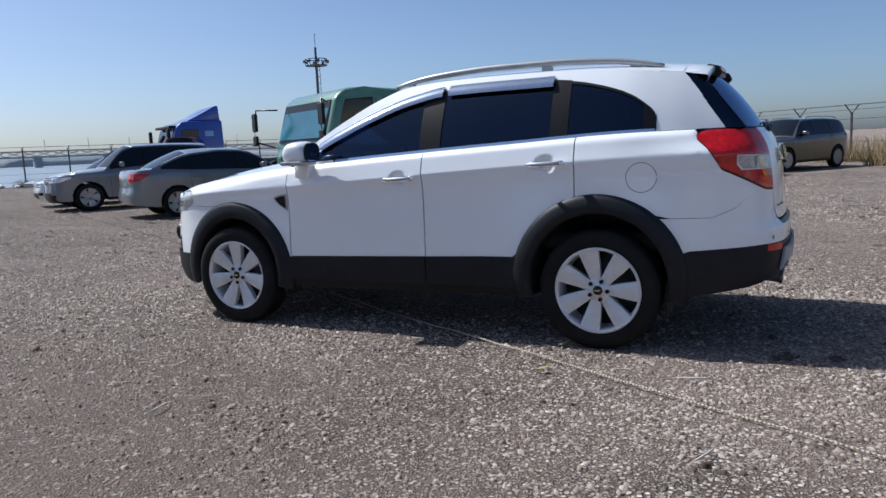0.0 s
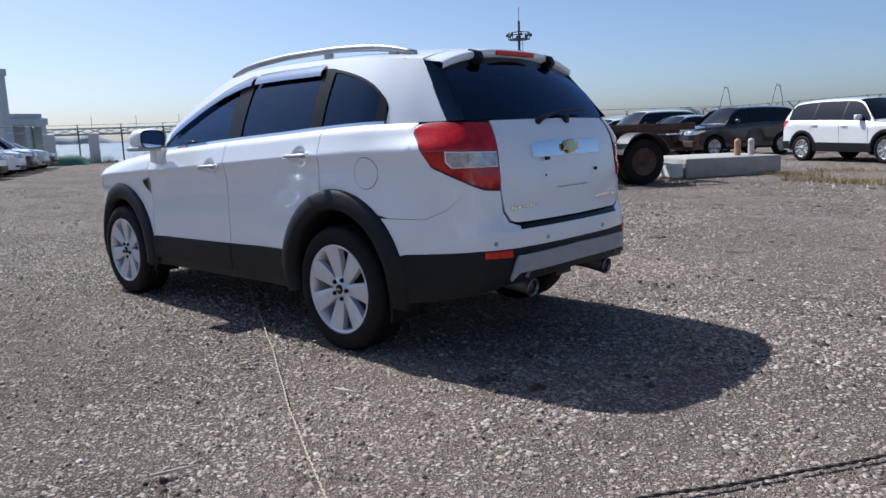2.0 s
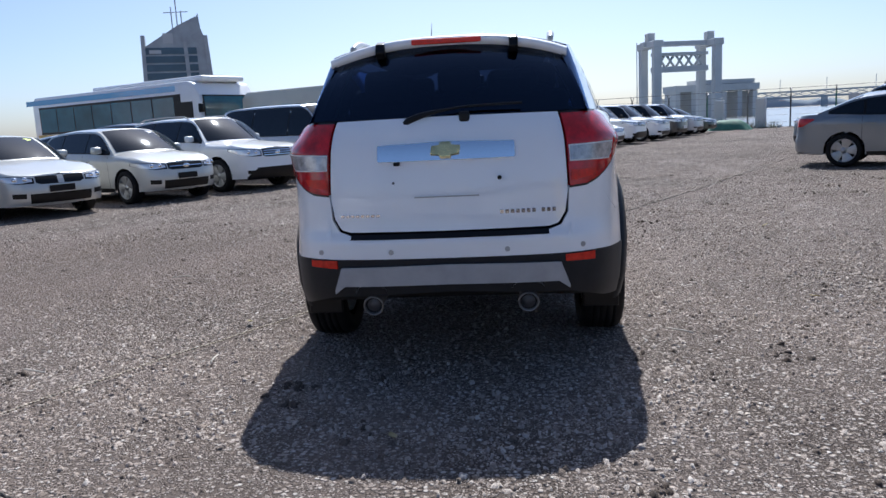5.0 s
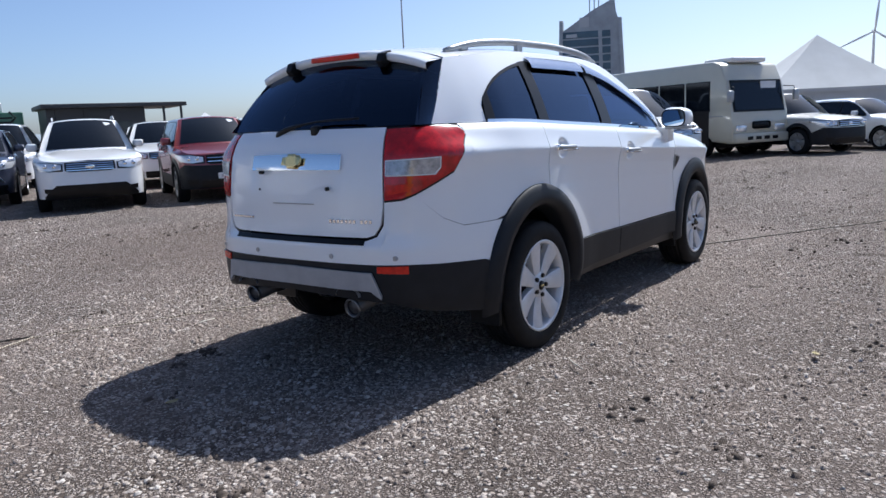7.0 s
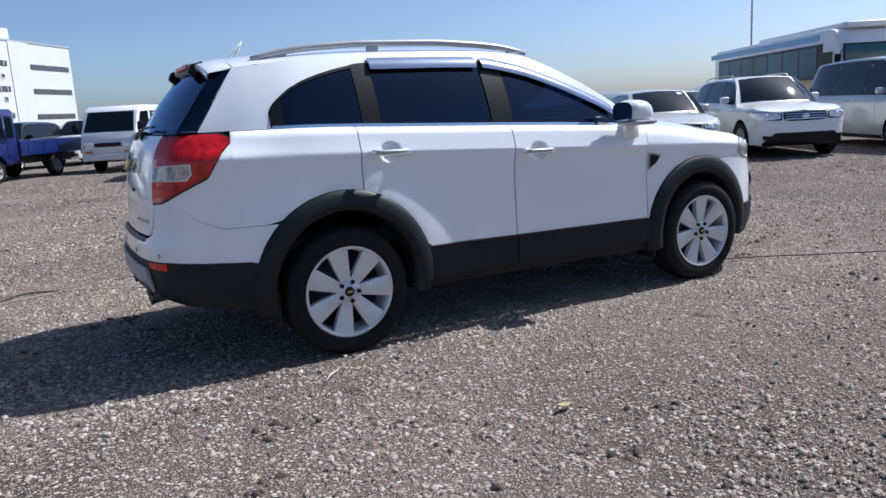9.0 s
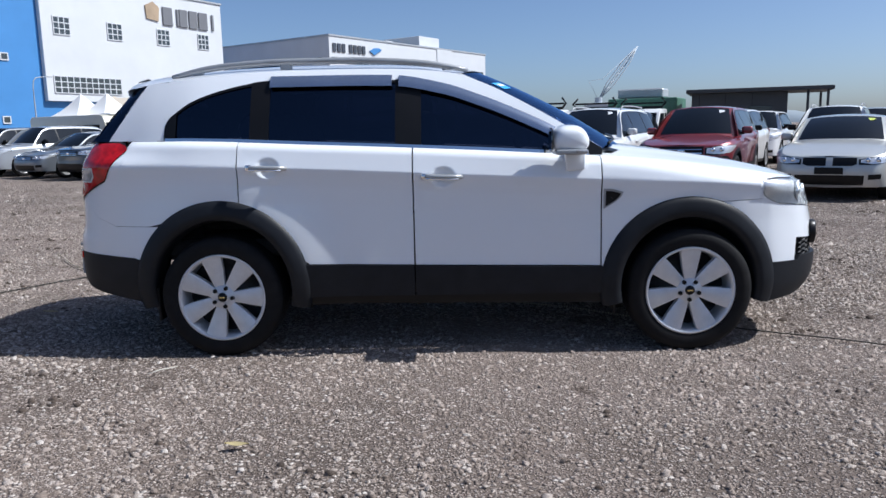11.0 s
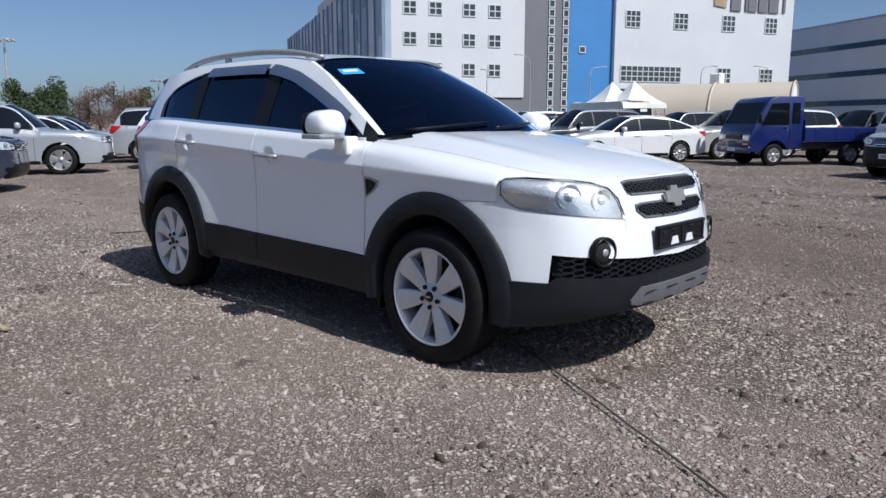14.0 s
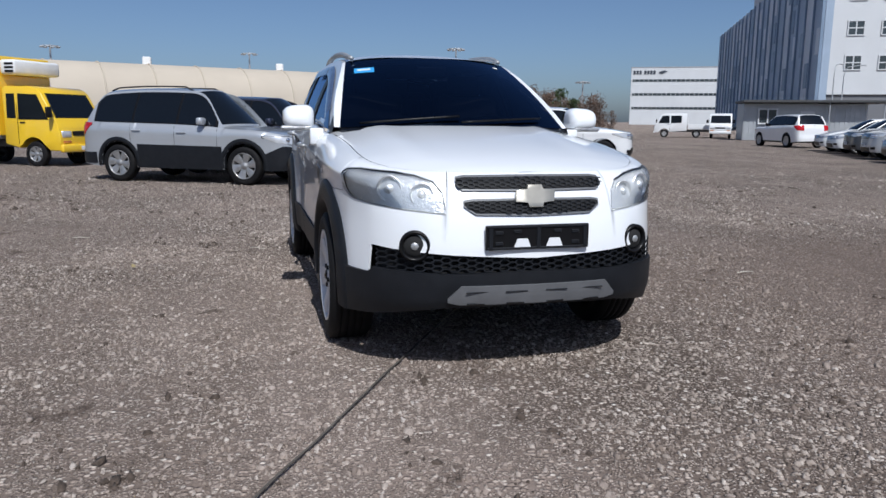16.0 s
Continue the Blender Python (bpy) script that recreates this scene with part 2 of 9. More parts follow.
# ---- car bodies ----
class Shell:
    """The skin of a car's lower body: a plan outline, pulled in by profiles for nose, side and tail."""

    def __init__(self, plan, front, side, rear, top, crease, shoulder):
        ext = [(x, -y) for x, y in plan[3:0:-1]] + list(plan) + [(x, -y) for x, y in plan[-2:-5:-1]]
        pts = spline(ext, 700)
        pts = np.concatenate([[plan[0]], pts[pts[:, 1] > 0.004], [plan[-1]]])
        d = np.r_[0, np.cumsum(np.hypot(*np.diff(pts, axis=0).T))]
        self.S, self.d, self.pts = d[-1], d, pts
        t = np.gradient(pts, axis=0)
        t /= np.linalg.norm(t, axis=1)[:, None]
        self.nrm = np.stack([-t[:, 1], t[:, 0]], 1)
        if self.nrm[0, 0] < 0:
            self.nrm = -self.nrm
        self.nrm[0], self.nrm[-1] = (1, 0), (-1, 0)
        self.F, self.R = smooth_curve(*zip(*front)), smooth_curve(*zip(*rear))
        self.sd_x, self.sd_y = np.array(side).T
        self.top, self.crease, self.shoulder = top, crease, shoulder
        self.mid = np.argmax(pts[:, 1])
        self.haunches, self.tuck = (), None

    def fold(self, s):
        s = (np.asarray(s, float) + self.S) % (2 * self.S) - self.S
        return np.abs(s), np.where(s < 0, -1.0, 1.0)

    def plan(self, s):
        a, sg = self.fold(s)
        return (np.interp(a, self.d, self.pts[:, 0]), np.interp(a, self.d, self.pts[:, 1]) * sg,
                np.interp(a, self.d, self.nrm[:, 0]), np.interp(a, self.d, self.nrm[:, 1]) * sg)

    def x(self, x):
        """The place along the outline of a point of the side."""
        return float(np.interp(-x, -self.pts[:, 0], self.d))

    def yf(self, y):
        return float(np.interp(y, self.pts[: self.mid + 1, 1], self.d[: self.mid + 1]))

    def yr(self, y):
        return float(np.interp(-y, -self.pts[self.mid:, 1], self.d[self.mid:]))

    def zt(self, s):
        return self.top(self.plan(s)[0])

    def at(self, s, z, off=0.0):
        bx, by, nx, ny = self.plan(s)
        wf, wr, ws = np.maximum(nx, 0) ** 2, np.maximum(-nx, 0) ** 2, ny ** 2
        dz = z - self.crease(bx)
        side = np.interp(dz, self.sd_x, self.sd_y)
        if self.tuck:
            k = np.clip((dz + 0.03) / 0.14, 0, 1)
            side = side + self.tuck(bx) * k * k * (3 - 2 * k)
        zt, r = self.top(bx), self.shoulder(bx)
        over = np.clip(z - (zt - r), 0, r)
        for cx, cz, r0, r1, depth in self.haunches:
            k = np.clip((r1 - np.hypot(bx - cx, z - cz)) / (r1 - r0), 0, 1)
            off = off + depth * k * k * (3 - 2 * k) * ws
        ins = wf * self.F(z) + wr * self.R(z) + ws * side + (r - np.sqrt(np.maximum(r * r - over ** 2, 0))) * ws - off
        return np.stack([bx - nx * ins, by - ny * ins, np.broadcast_to(z, bx.shape)], -1)


def grid_mesh(P, rim=0.0):
    """Vertices and faces of a grid P[i, j]; with a rim, its border is folded inwards along the normals."""
    n, m = P.shape[:2]
    vs = P.reshape(-1, 3)
    fs = [(i * m + j, (i + 1) * m + j, (i + 1) * m + j + 1, i * m + j + 1) for i in range(n - 1) for j in range(m - 1)]
    if rim:
        du, dv = np.gradient(P, axis=0), np.gradient(P, axis=1)
        nr = np.cross(du, dv)
        nr /= np.linalg.norm(nr, axis=-1)[..., None] + 1e-12
        loop = [(i, 0) for i in range(n)] + [(n - 1, j) for j in range(1, m)] + [(i, m - 1) for i in range(n - 2, -1, -1)] + [(0, j) for j in range(m - 2, 0, -1)]
        base = len(vs)
        L = len(loop)
        vs = np.concatenate([vs, np.array([P[i, j] for i, j in loop]), np.array([P[i, j] - nr[i, j] * rim for i, j in loop])])
        for k in range(L):
            k2 = (k + 1) % L
            fs.append((base + k, base + L + k, base + L + k2, base + k2))
    return vs, fs


def outward(P, c=(0, 0, 0.6)):
    """The grid turned so that its normals point away from c."""
    i, j = P.shape[0] // 2, P.shape[1] // 2
    i, j = min(max(i, 1), P.shape[0] - 1), min(max(j, 1), P.shape[1] - 1)
    nr = np.cross(P[i, j] - P[i - 1, j], P[i, j] - P[i, j - 1])
    return P if nr @ (P[i, j] - np.array(c)) > 0 else P[::-1]


def skin(name, P, mat, parent, rim=0.012, label="", c=(0, 0, 0.6)):
    vs, fs = grid_mesh(outward(P, c), rim)
    ob = mesh_ob(name, vs, fs, mat, parent, label, smooth=False)
    n, m = P.shape[:2]
    flags = np.zeros(len(fs), bool)
    flags[: (n - 1) * (m - 1)] = True
    ob.data.polygons.foreach_set("use_smooth", flags)
    return ob


def samples(keys, step):
    keys = sorted(keys)
    keys = [keys[0]] + [b for a, b in zip(keys, keys[1:]) if b - a > 1e-5]
    out = [keys[0]]
    for a, b in zip(keys, keys[1:]):
        n = max(1, int(math.ceil((b - a) / step)))
        out += list(np.linspace(a, b, n + 1)[1:])
    return np.array(out)


def panel(sh, low, up, nz=8, step=0.05, off=0.0, gap=0.002, sign=1, fold=False, dents=()):
    """The grid of a body panel: low and up are lists of (place along the outline, height); dents are (x, z, half width, half height, depth)."""
    lk, lz = np.array(low).T
    uk, uz = np.array(up).T
    a, b = max(lk[0], uk[0]), min(lk[-1], uk[-1])
    ss = samples([a + gap] + [k for k in (*lk, *uk) if a + gap < k < b - gap] + [b - gap], step)
    zl, zu = np.interp(ss, lk, lz) + gap, np.interp(ss, uk, uz) - gap
    v = np.linspace(0, 1, nz + 1)
    z = zl[:, None] + (zu - zl)[:, None] * v
    if fold:
        n1 = int(nz * 0.68)
        fz = np.clip(sh.crease(sh.plan(ss)[0]), zl + 0.2 * (zu - zl), zu - 0.12 * (zu - zl))
        v1, v2 = np.linspace(0, 1, n1) ** 0.9, np.linspace(0, 1, nz + 1 - n1) ** 1.1
        z = np.concatenate([zl[:, None] + (fz - 0.003 - zl)[:, None] * v1, fz[:, None] + 0.003 + (zu - fz - 0.003)[:, None] * v2], 1)
    P = sh.at(np.repeat(ss[:, None] * sign, nz + 1, 1), z, off)
    for hx, hz, rx, rz, depth in dents:
        d = ((P[..., 0] - hx) / rx) ** 2 + ((P[..., 2] - hz) / rz) ** 2
        P[..., 1] -= sign * depth * np.clip(1 - d, 0, 1) ** 0.8
    return P


def arch_low(sh, cx, cz, r, z0, n=14, upto=math.pi):
    """Points of a wheel arch as a lower border, from front to rear."""
    a0 = math.asin(max(-1, min(1, (z0 - cz) / r)))
    out = []
    for k in range(n + 1):
        a = a0 + (math.pi - 2 * a0) * k / n
        out.append((sh.x(cx + r * math.cos(a)), cz + r * math.sin(a)))
    return out


def lathe(profile, n=40, axis="y"):
    """Turns (radius, offset) pairs about the y axis."""
    vs, fs = [], []
    for k in range(n):
        a = 2 * math.pi * k / n
        for r, o in profile:
            vs.append((r * math.cos(a), o, r * math.sin(a)))
    m = len(profile)
    for k in range(n):
        for i in range(m - 1):
            a, b = k * m + i, ((k + 1) % n) * m + i
            fs.append((a, a + 1, b + 1, b))
    return vs, fs


def wheel(parent, x, y, r, width, rim_r, spokes=7, hero=False, turn=0.0, rim_mat=None, wide=0.5):
    """A wheel with a tyre, a rim and spokes; its outer face looks away from the car's middle."""
    sg = 1 if y > 0 else -1
    e = new("wheel")
    e.parent = parent
    e.matrix_local = Matrix.Translation((x, y, r - 0.004)) @ Matrix.Rotation(0 if sg > 0 else math.pi, 4, "Z")
    w = width / 2
    n = 56 if hero else 28
    prof = [(rim_r - 0.005, -w + 0.02), (rim_r + 0.03, -w + 0.002), (r - 0.03, -w), (r - 0.008, -w + 0.02), (r, -w + 0.05)]
    if hero:
        for g in (-0.055, -0.018, 0.018, 0.055):
            prof += [(r, g - 0.006), (r - 0.008, g - 0.003), (r - 0.008, g + 0.003), (r, g + 0.006)]
    prof += [(r, w - 0.05), (r - 0.006, w - 0.02), (r - 0.03, w - 0.003), (rim_r + 0.045, w), (rim_r + 0.02, w - 0.004), (rim_r - 0.002, w - 0.012), (rim_r - 0.004, w - 0.03)]
    vs, fs = lathe(prof, n)
    mesh_ob("tyre", vs, fs, M["rubber"], e)
    rm = rim_mat or (M["alloy"] if hero else M["alloydark"])
    prof = [(rim_r, w - 0.012), (rim_r + 0.004, w - 0.006), (rim_r - 0.006, w - 0.004), (rim_r - 0.016, w - 0.016), (rim_r - 0.022, w - 0.06), (rim_r - 0.03, -w + 0.03)]
    vs, fs = lathe(prof, n)
    rim = mesh_ob("rim", vs, fs, rm, e)
    vs, fs = lathe([(0.001, 0.0), (rim_r * 0.62, 0.0), (rim_r * 0.64, -0.02), (rim_r * 0.99, -0.03)], n)
    mesh_ob("brake_disc", vs, fs, M["disc"], e)
    bm = bmesh.new()
    for k in range(spokes):
        a = 2 * math.pi * k / spokes + turn
        m = Matrix.Rotation(-a, 4, "Y")
        h = rim_r * math.sin(math.pi / spokes)
        r0, r1 = rim_r * 0.24, rim_r - 0.012
        w0, w1 = h * 0.30 * wide * 2, h * 0.62 * wide * 2
        o0, o1 = w - 0.028, w - 0.012
        q = []
        for rr, ww, oo in ((r0, w0, o0), ((r0 + r1) / 2, (w0 + w1) * 0.52, o0 + 0.004), (r1, w1, o1)):
            q.append([bm.verts.new(m @ Vector((rr, oo - (0.004 if s in (-1, 1) else 0), s * ww))) for s in (-1, -0.82, 0.82, 1)] +
                     [bm.verts.new(m @ Vector((rr, oo - 0.04, s * ww))) for s in (1, -1)])
        for a_, b_ in zip(q, q[1:]):
            for i in range(6):
                bm.faces.new((a_[i], b_[i], b_[(i + 1) % 6], a_[(i + 1) % 6]))
        bm.faces.new(q[-1])
    part("spokes", bm, rm, e, smooth=35)
    vs, fs = lathe([(0.0005, w - 0.016), (0.026, w - 0.017), (0.03, w - 0.022), (rim_r * 0.26, w - 0.024), (rim_r * 0.3, w - 0.034), (rim_r * 0.3, w - 0.07)], 24)
    mesh_ob("hub", vs, fs, rm, e)
    if hero:
        mesh_ob("hub_cap", *lathe([(0.0005, w - 0.010), (0.024, w - 0.011), (0.028, w - 0.018)], 20), M["trim"], e)
        part("badge", box((0, w - 0.009, 0), (0.034, 0.003, 0.011), 0.002), M["gold"], e)
        for k in range(5):
            a = 2 * math.pi * (k + 0.5) / 5 + turn
            c = Vector((0.056 * math.cos(a), 0, 0.056 * math.sin(a)))
            part("lug_nut", cyl(c + Vector((0, w - 0.03, 0)), c + Vector((0, w - 0.012, 0)), 0.0145, 0.012, 6), M["trim"], e)
    return e


def ruled(A, B, n, bulge=0.0, up=(0, 0, 1)):
    """A grid between two polylines, swollen in the middle."""
    v = np.linspace(0, 1, n + 1)
    P = A[:, None, :] * (1 - v)[None, :, None] + B[:, None, :] * v[None, :, None]
    return P + (4 * v * (1 - v) * bulge)[None, :, None] * np.array(up)


# ---- the white SUV ----
def hex_mesh(xs0, xs1, zs, cell, depth_at, bar=0.006):
    """Bars of a honeycomb grille over a field, as quads on the surface depth_at(y, z)."""
    vs, fs = [], []
    h = cell * math.sqrt(3) / 2

    def bar_quad(p, q):
        (ya, za), (yb, zb) = p, q
        if not (inside(ya, za) and inside(yb, zb)):
            return
        d = np.array((yb - ya, zb - za))
        d /= np.linalg.norm(d)
        n = np.array((-d[1], d[0])) * bar / 2
        k = len(vs)
        for (y, z), s in (((ya, za), 1), ((yb, zb), 1), ((yb, zb), -1), ((ya, za), -1)):
            vs.append((depth_at(y + n[0] * s, z + n[1] * s), y + n[0] * s, z + n[1] * s))
        for (y, z), s in (((ya, za), 1), ((yb, zb), 1), ((yb, zb), -1), ((ya, za), -1)):
            vs.append((depth_at(y + n[0] * s, z + n[1] * s) - 0.014, y + n[0] * s, z + n[1] * s))
        fs.extend([(k, k + 1, k + 2, k + 3), (k, k + 4, k + 5, k + 1), (k + 3, k + 2, k + 6, k + 7)])

    def inside(y, z):
        lo, hi = zs(y)
        return xs0 <= y <= xs1 and lo <= z <= hi

    ny, nz = int((xs1 - xs0) / (cell * 1.5)) + 2, 14
    zmid = sum(zs((xs0 + xs1) / 2)) / 2
    for i in range(-1, ny + 1):
        for j in range(-nz, nz):
            cy, cz = xs0 + i * cell * 1.5, zmid + (j + 0.5 * (i % 2)) * 2 * h * 0.6
            c = [(cy + cell * math.cos(a), cz + cell * 0.6 * math.sin(a)) for a in (0, math.pi / 3, 2 * math.pi / 3, math.pi)]
            for a, b in zip(c, c[1:]):
                bar_quad(a, b)
    return vs, fs


def white_suv():
    car = thing("suv", "clean white seven-seat SUV with dark tinted windows on grey gravel", "car")
    W, PL = M["white"], M["plastic"]
    plan = [(2.275, 0), (2.265, 0.25), (2.225, 0.46), (2.13, 0.645), (1.99, 0.77), (1.80, 0.845), (1.5, 0.876), (1.0, 0.886), (0, 0.888), (-1.0, 0.886),
            (-1.5, 0.876), (-1.85, 0.85), (-2.08, 0.80), (-2.24, 0.695), (-2.325, 0.5), (-2.352, 0.25), (-2.358, 0)]
    front = [(0.18, 0.24), (0.24, 0.15), (0.30, 0.075), (0.38, 0.015), (0.49, 0), (0.6, 0.004), (0.7, 0.018), (0.82, 0.05), (0.90, 0.085), (0.955, 0.128), (0.99, 0.18)]
    rear = [(0.28, 0.2), (0.33, 0.10), (0.38, 0.035), (0.45, 0.005), (0.56, 0), (0.69, 0.0), (0.735, 0.025), (0.80, 0.032), (0.94, 0.04), (1.11, 0.068), (1.2, 0.10), (1.27, 0.15)]
    side = [(-0.85, 0.06), (-0.72, 0.030), (-0.55, 0.018), (-0.35, 0.022), (-0.2, 0.025), (-0.1, 0.021), (-0.045, 0.012), (-0.012, 0.0025), (-0.003, 0.0005), (0.003, 0.0008), (0.04, 0.012), (0.1, 0.030), (0.2, 0.060), (0.3, 0.09)]
    top = smooth_curve([-2.36, -1.6, -0.75, 0.16, 0.56, 0.75, 0.95, 1.25, 1.6, 1.9, 2.1, 2.28], [1.262, 1.258, 1.222, 1.175, 1.15, 1.138, 1.125, 1.098, 1.052, 1.008, 0.985, 0.972])
    crease = smooth_curve([-2.4, -1.2, 0.0, 0.85, 1.3, 2.3], [1.14, 1.105, 1.045, 1.0, 0.98, 0.92])
    shoulder = smooth_curve([-2.4, -1.7, 0.5, 1.0, 1.5, 2.3], [0.045, 0.045, 0.045, 0.075, 0.10, 0.10])
    sh = Shell(plan, front, side, rear, top, crease, shoulder)
    sh.haunches = ((-1.345, 0.42, 0.46, 0.80, 0.024), (1.348, 0.40, 0.46, 0.70, 0.012))
    sh.tuck = smooth_curve([-2.4, -1.95, -1.75, -1.45, 2.3], [0.060, 0.052, 0.026, 0.0, 0.0])
    X, YF, YR = sh.x, sh.yf, sh.yr
    S = sh.S
    FA, RA = (1.348, 0.385, 0.505), (-1.345, 0.40, 0.515)
    white_low = lambda x: float(np.interp(x, [-2.2, -1.83, -0.864, -0.224, 0.86, 1.85, 2.1], [0.615, 0.585, 0.54, 0.523, 0.502, 0.495, 0.51]))
    zt = lambda s: float(sh.zt(np.array([s]))[0])
    tops = lambda a, b, n=16: [(s, zt(s)) for s in np.linspace(a, b, n)]
    fa = [p for p in arch_low(sh, *FA, 0.50)]
    ra = [p for p in arch_low(sh, *RA, 0.56)]

    # greenhouse skin
    belt_in = lambda x: sh.at(np.array([X(x)]), np.array([zt(X(x))]))[0]
    bx = np.linspace(-2.15, 1.05, 60)
    by = np.array([belt_in(x)[1] for x in bx])
    bz = np.array([zt(X(x)) for x in bx])

    def gy(x, z):
        h = np.maximum(z - np.interp(x, bx, bz), 0)
        return np.interp(x, bx, by) - 0.30 * h - 0.35 * h * h

    def green(xs, zl, zu, nz, sign, off=0.0):
        xs = np.array(xs)
        v = np.linspace(0, 1, nz + 1)
        z = zl[:, None] + (zu - zl)[:, None] * v
        x = np.repeat(xs[:, None], nz + 1, 1)
        return np.stack([x, (gy(x, z) + off) * sign, z + off * 0.4], -1)

    ze = smooth_curve([-2.1, -1.83, -1.6, -1.3, -1.0, -0.6, -0.3, 0, 0.2, 0.4, 0.62, 0.86], [1.25, 1.585, 1.61, 1.64, 1.652, 1.657, 1.652, 1.624, 1.555, 1.452, 1.322, 1.17])
    zwin = smooth_curve([-1.67, -1.655, -1.62, -1.51, -1.31, -1.175, -1.05, -0.71, -0.35, -0.06, 0.168, 0.396, 0.60, 0.745],
                        [1.345, 1.375, 1.408, 1.482, 1.550, 1.578, 1.590, 1.590, 1.585, 1.535, 1.458, 1.362, 1.262, 1.162])
    belt = lambda x: np.interp(x, bx, bz) + 0.006
    zcen = smooth_curve([-1.95, -1.6, -1.3, -0.95, -0.6, -0.33, 0, 0.2], [1.652, 1.688, 1.706, 1.716, 1.715, 1.708, 1.682, 1.648])

    for sg in (1, -1):
        # doors
        sF, sB = X(0.842), X(-0.222)
        low = [(sF, 0.505), (sB, 0.525)]
        ob = skin("front_door", panel(sh, low, tops(sF, sB), 64, 0.012, sign=sg, fold=True, dents=[(-0.055, 1.03, 0.066, 0.056, 0.026)]), W, car)
        for door, (hx, hz) in ((ob, (-0.055, 1.03)), (None, (-1.05, 1.097))):
            if door is None:
                sC, sA2 = X(-0.226), X(-1.222)
                low = [(sC, 0.525), (X(-0.83), 0.54)] + [p for p in ra if X(-0.83) < p[0] < sA2] + [(sA2, float(np.interp(sA2, *np.array(ra).T)))]
                door = skin("rear_door", panel(sh, low, tops(sC, sA2), 64, 0.012, sign=sg, fold=True, dents=[(-1.05, 1.097, 0.066, 0.056, 0.026)]), W, car)
            y0 = float(sh.at(np.array([X(hx)]), np.array([hz]))[0, 1])
            pts = [(hx + 0.105, (y0 - 0.004) * sg, hz - 0.002), (hx + 0.08, (y0 + 0.028) * sg, hz), (hx, (y0 + 0.036) * sg, hz + 0.002), (hx - 0.08, (y0 + 0.028) * sg, hz + 0.004), (hx - 0.105, (y0 - 0.004) * sg, hz + 0.006)]
            vs, fs = tube(spline(pts, 15), 0.0135, 10)
            mesh_ob("door_handle", vs, fs, M["satin"], door, "satin chrome pull handle")
            vs, fs = tube([(hx - 0.09, (y0 + 0.036) * sg, hz - 0.008), (hx + 0.09, (y0 + 0.036) * sg, hz - 0.013)], 0.007, 8)
            mesh_ob("handle_strip", vs, fs, M["chrome"], door)
            part("handle_lock", box((hx - 0.10, (y0 + 0.012) * sg, hz + 0.004), (0.042, 0.030, 0.034), 0.010, 3), M["chrome"], door, smooth=50)
        # front wing, from the door to the headlamp
        lamp_up = [(X(1.762), 0.948), (X(1.770), 0.964), (X(1.79), 0.980), (X(1.88), 0.985), (YF(0.70), 0.975), (YF(0.60), 0.962), (YF(0.50), 0.935), (YF(0.45), 0.885), (YF(0.43), 0.80)]
        lamp_lo = [(X(1.762), 0.908), (X(1.772), 0.886), (X(1.80), 0.864), (X(1.84), 0.847), (X(1.88), 0.836), (YF(0.72), 0.815), (YF(0.645), 0.805), (YF(0.43), 0.785)]
        lamp_up, lamp_lo = sorted(lamp_up), sorted(lamp_lo)
        s0 = X(0.846)
        low = [(YF(0.43), 0.80)] + [p for p in lamp_up if p[0] > YF(0.43)] + [(X(1.7612), 0.867), (X(1.5335), 0.8595)]
        fa_in = [p for p in fa if p[0] > X(1.53)]
        low += [p for p in fa_in] + [(s0, 0.503)]
        wing = skin("front_wing", panel(sh, low, [(s_, z_ + 0.0014) for s_, z_ in tops(YF(0.43), s0, 24)], 30, 0.03, gap=0.0015, sign=sg), W, car)
        # side gill
        gp = [(0.855, 0.945), (0.905, 0.942), (0.965, 0.925), (0.955, 0.900), (0.925, 0.872), (0.875, 0.84), (0.855, 0.83)]
        for nm, k, off, mt in (("side_vent_frame", 1.0, 0.006, M["satin"]), ("side_vent", 0.76, 0.009, M["trim"])):
            c = np.mean(gp, axis=0) + (-0.006 if k < 1 else 0, 0)
            P = np.stack([np.array([sh.at(np.array([X(c[0] + (x - c[0]) * k * t) * sg]), np.array([c[1] + (z - c[1]) * k * t]), off)[0] for x, z in gp + gp[:1]]) for t in (0.05, 0.55, 1.0)], 1)
            skin(nm, P, mt, wing, 0.012 if k == 1 else 0)
        # quarter panel and rear bumper corner
        s1 = X(-1.226)
        tl_lo = [(X(-1.902), 1.212), (X(-1.95), 1.165), (X(-2.03), 1.040), (YR(0.715), 0.945), (YR(0.66), 0.922), (YR(0.575), 0.915)]
        tl_up = [(X(-1.902), 1.222), (X(-1.922), 1.242), (X(-1.97), 1.254), (X(-2.05), 1.256), (YR(0.575), 1.250)]
        ra_in = [p for p in ra if p[0] > s1]
        low = [(s1, float(np.interp(s1, *np.array(ra).T)))] + [p for p in ra_in if p[1] > 0.775] + [(X(-1.76), 0.772), (X(-1.98), 0.772), (X(-2.10), 0.82), (YR(0.70), 0.945)]
        up = tops(s1, X(-1.895), 10) + [(X(-1.901), 1.226)] + [p for p in tl_lo if p[0] < YR(0.70)] + [(YR(0.70), 0.953)]
        q = skin("quarter_panel", panel(sh, low, up, 28, 0.03, gap=0.001, sign=sg), W, car)
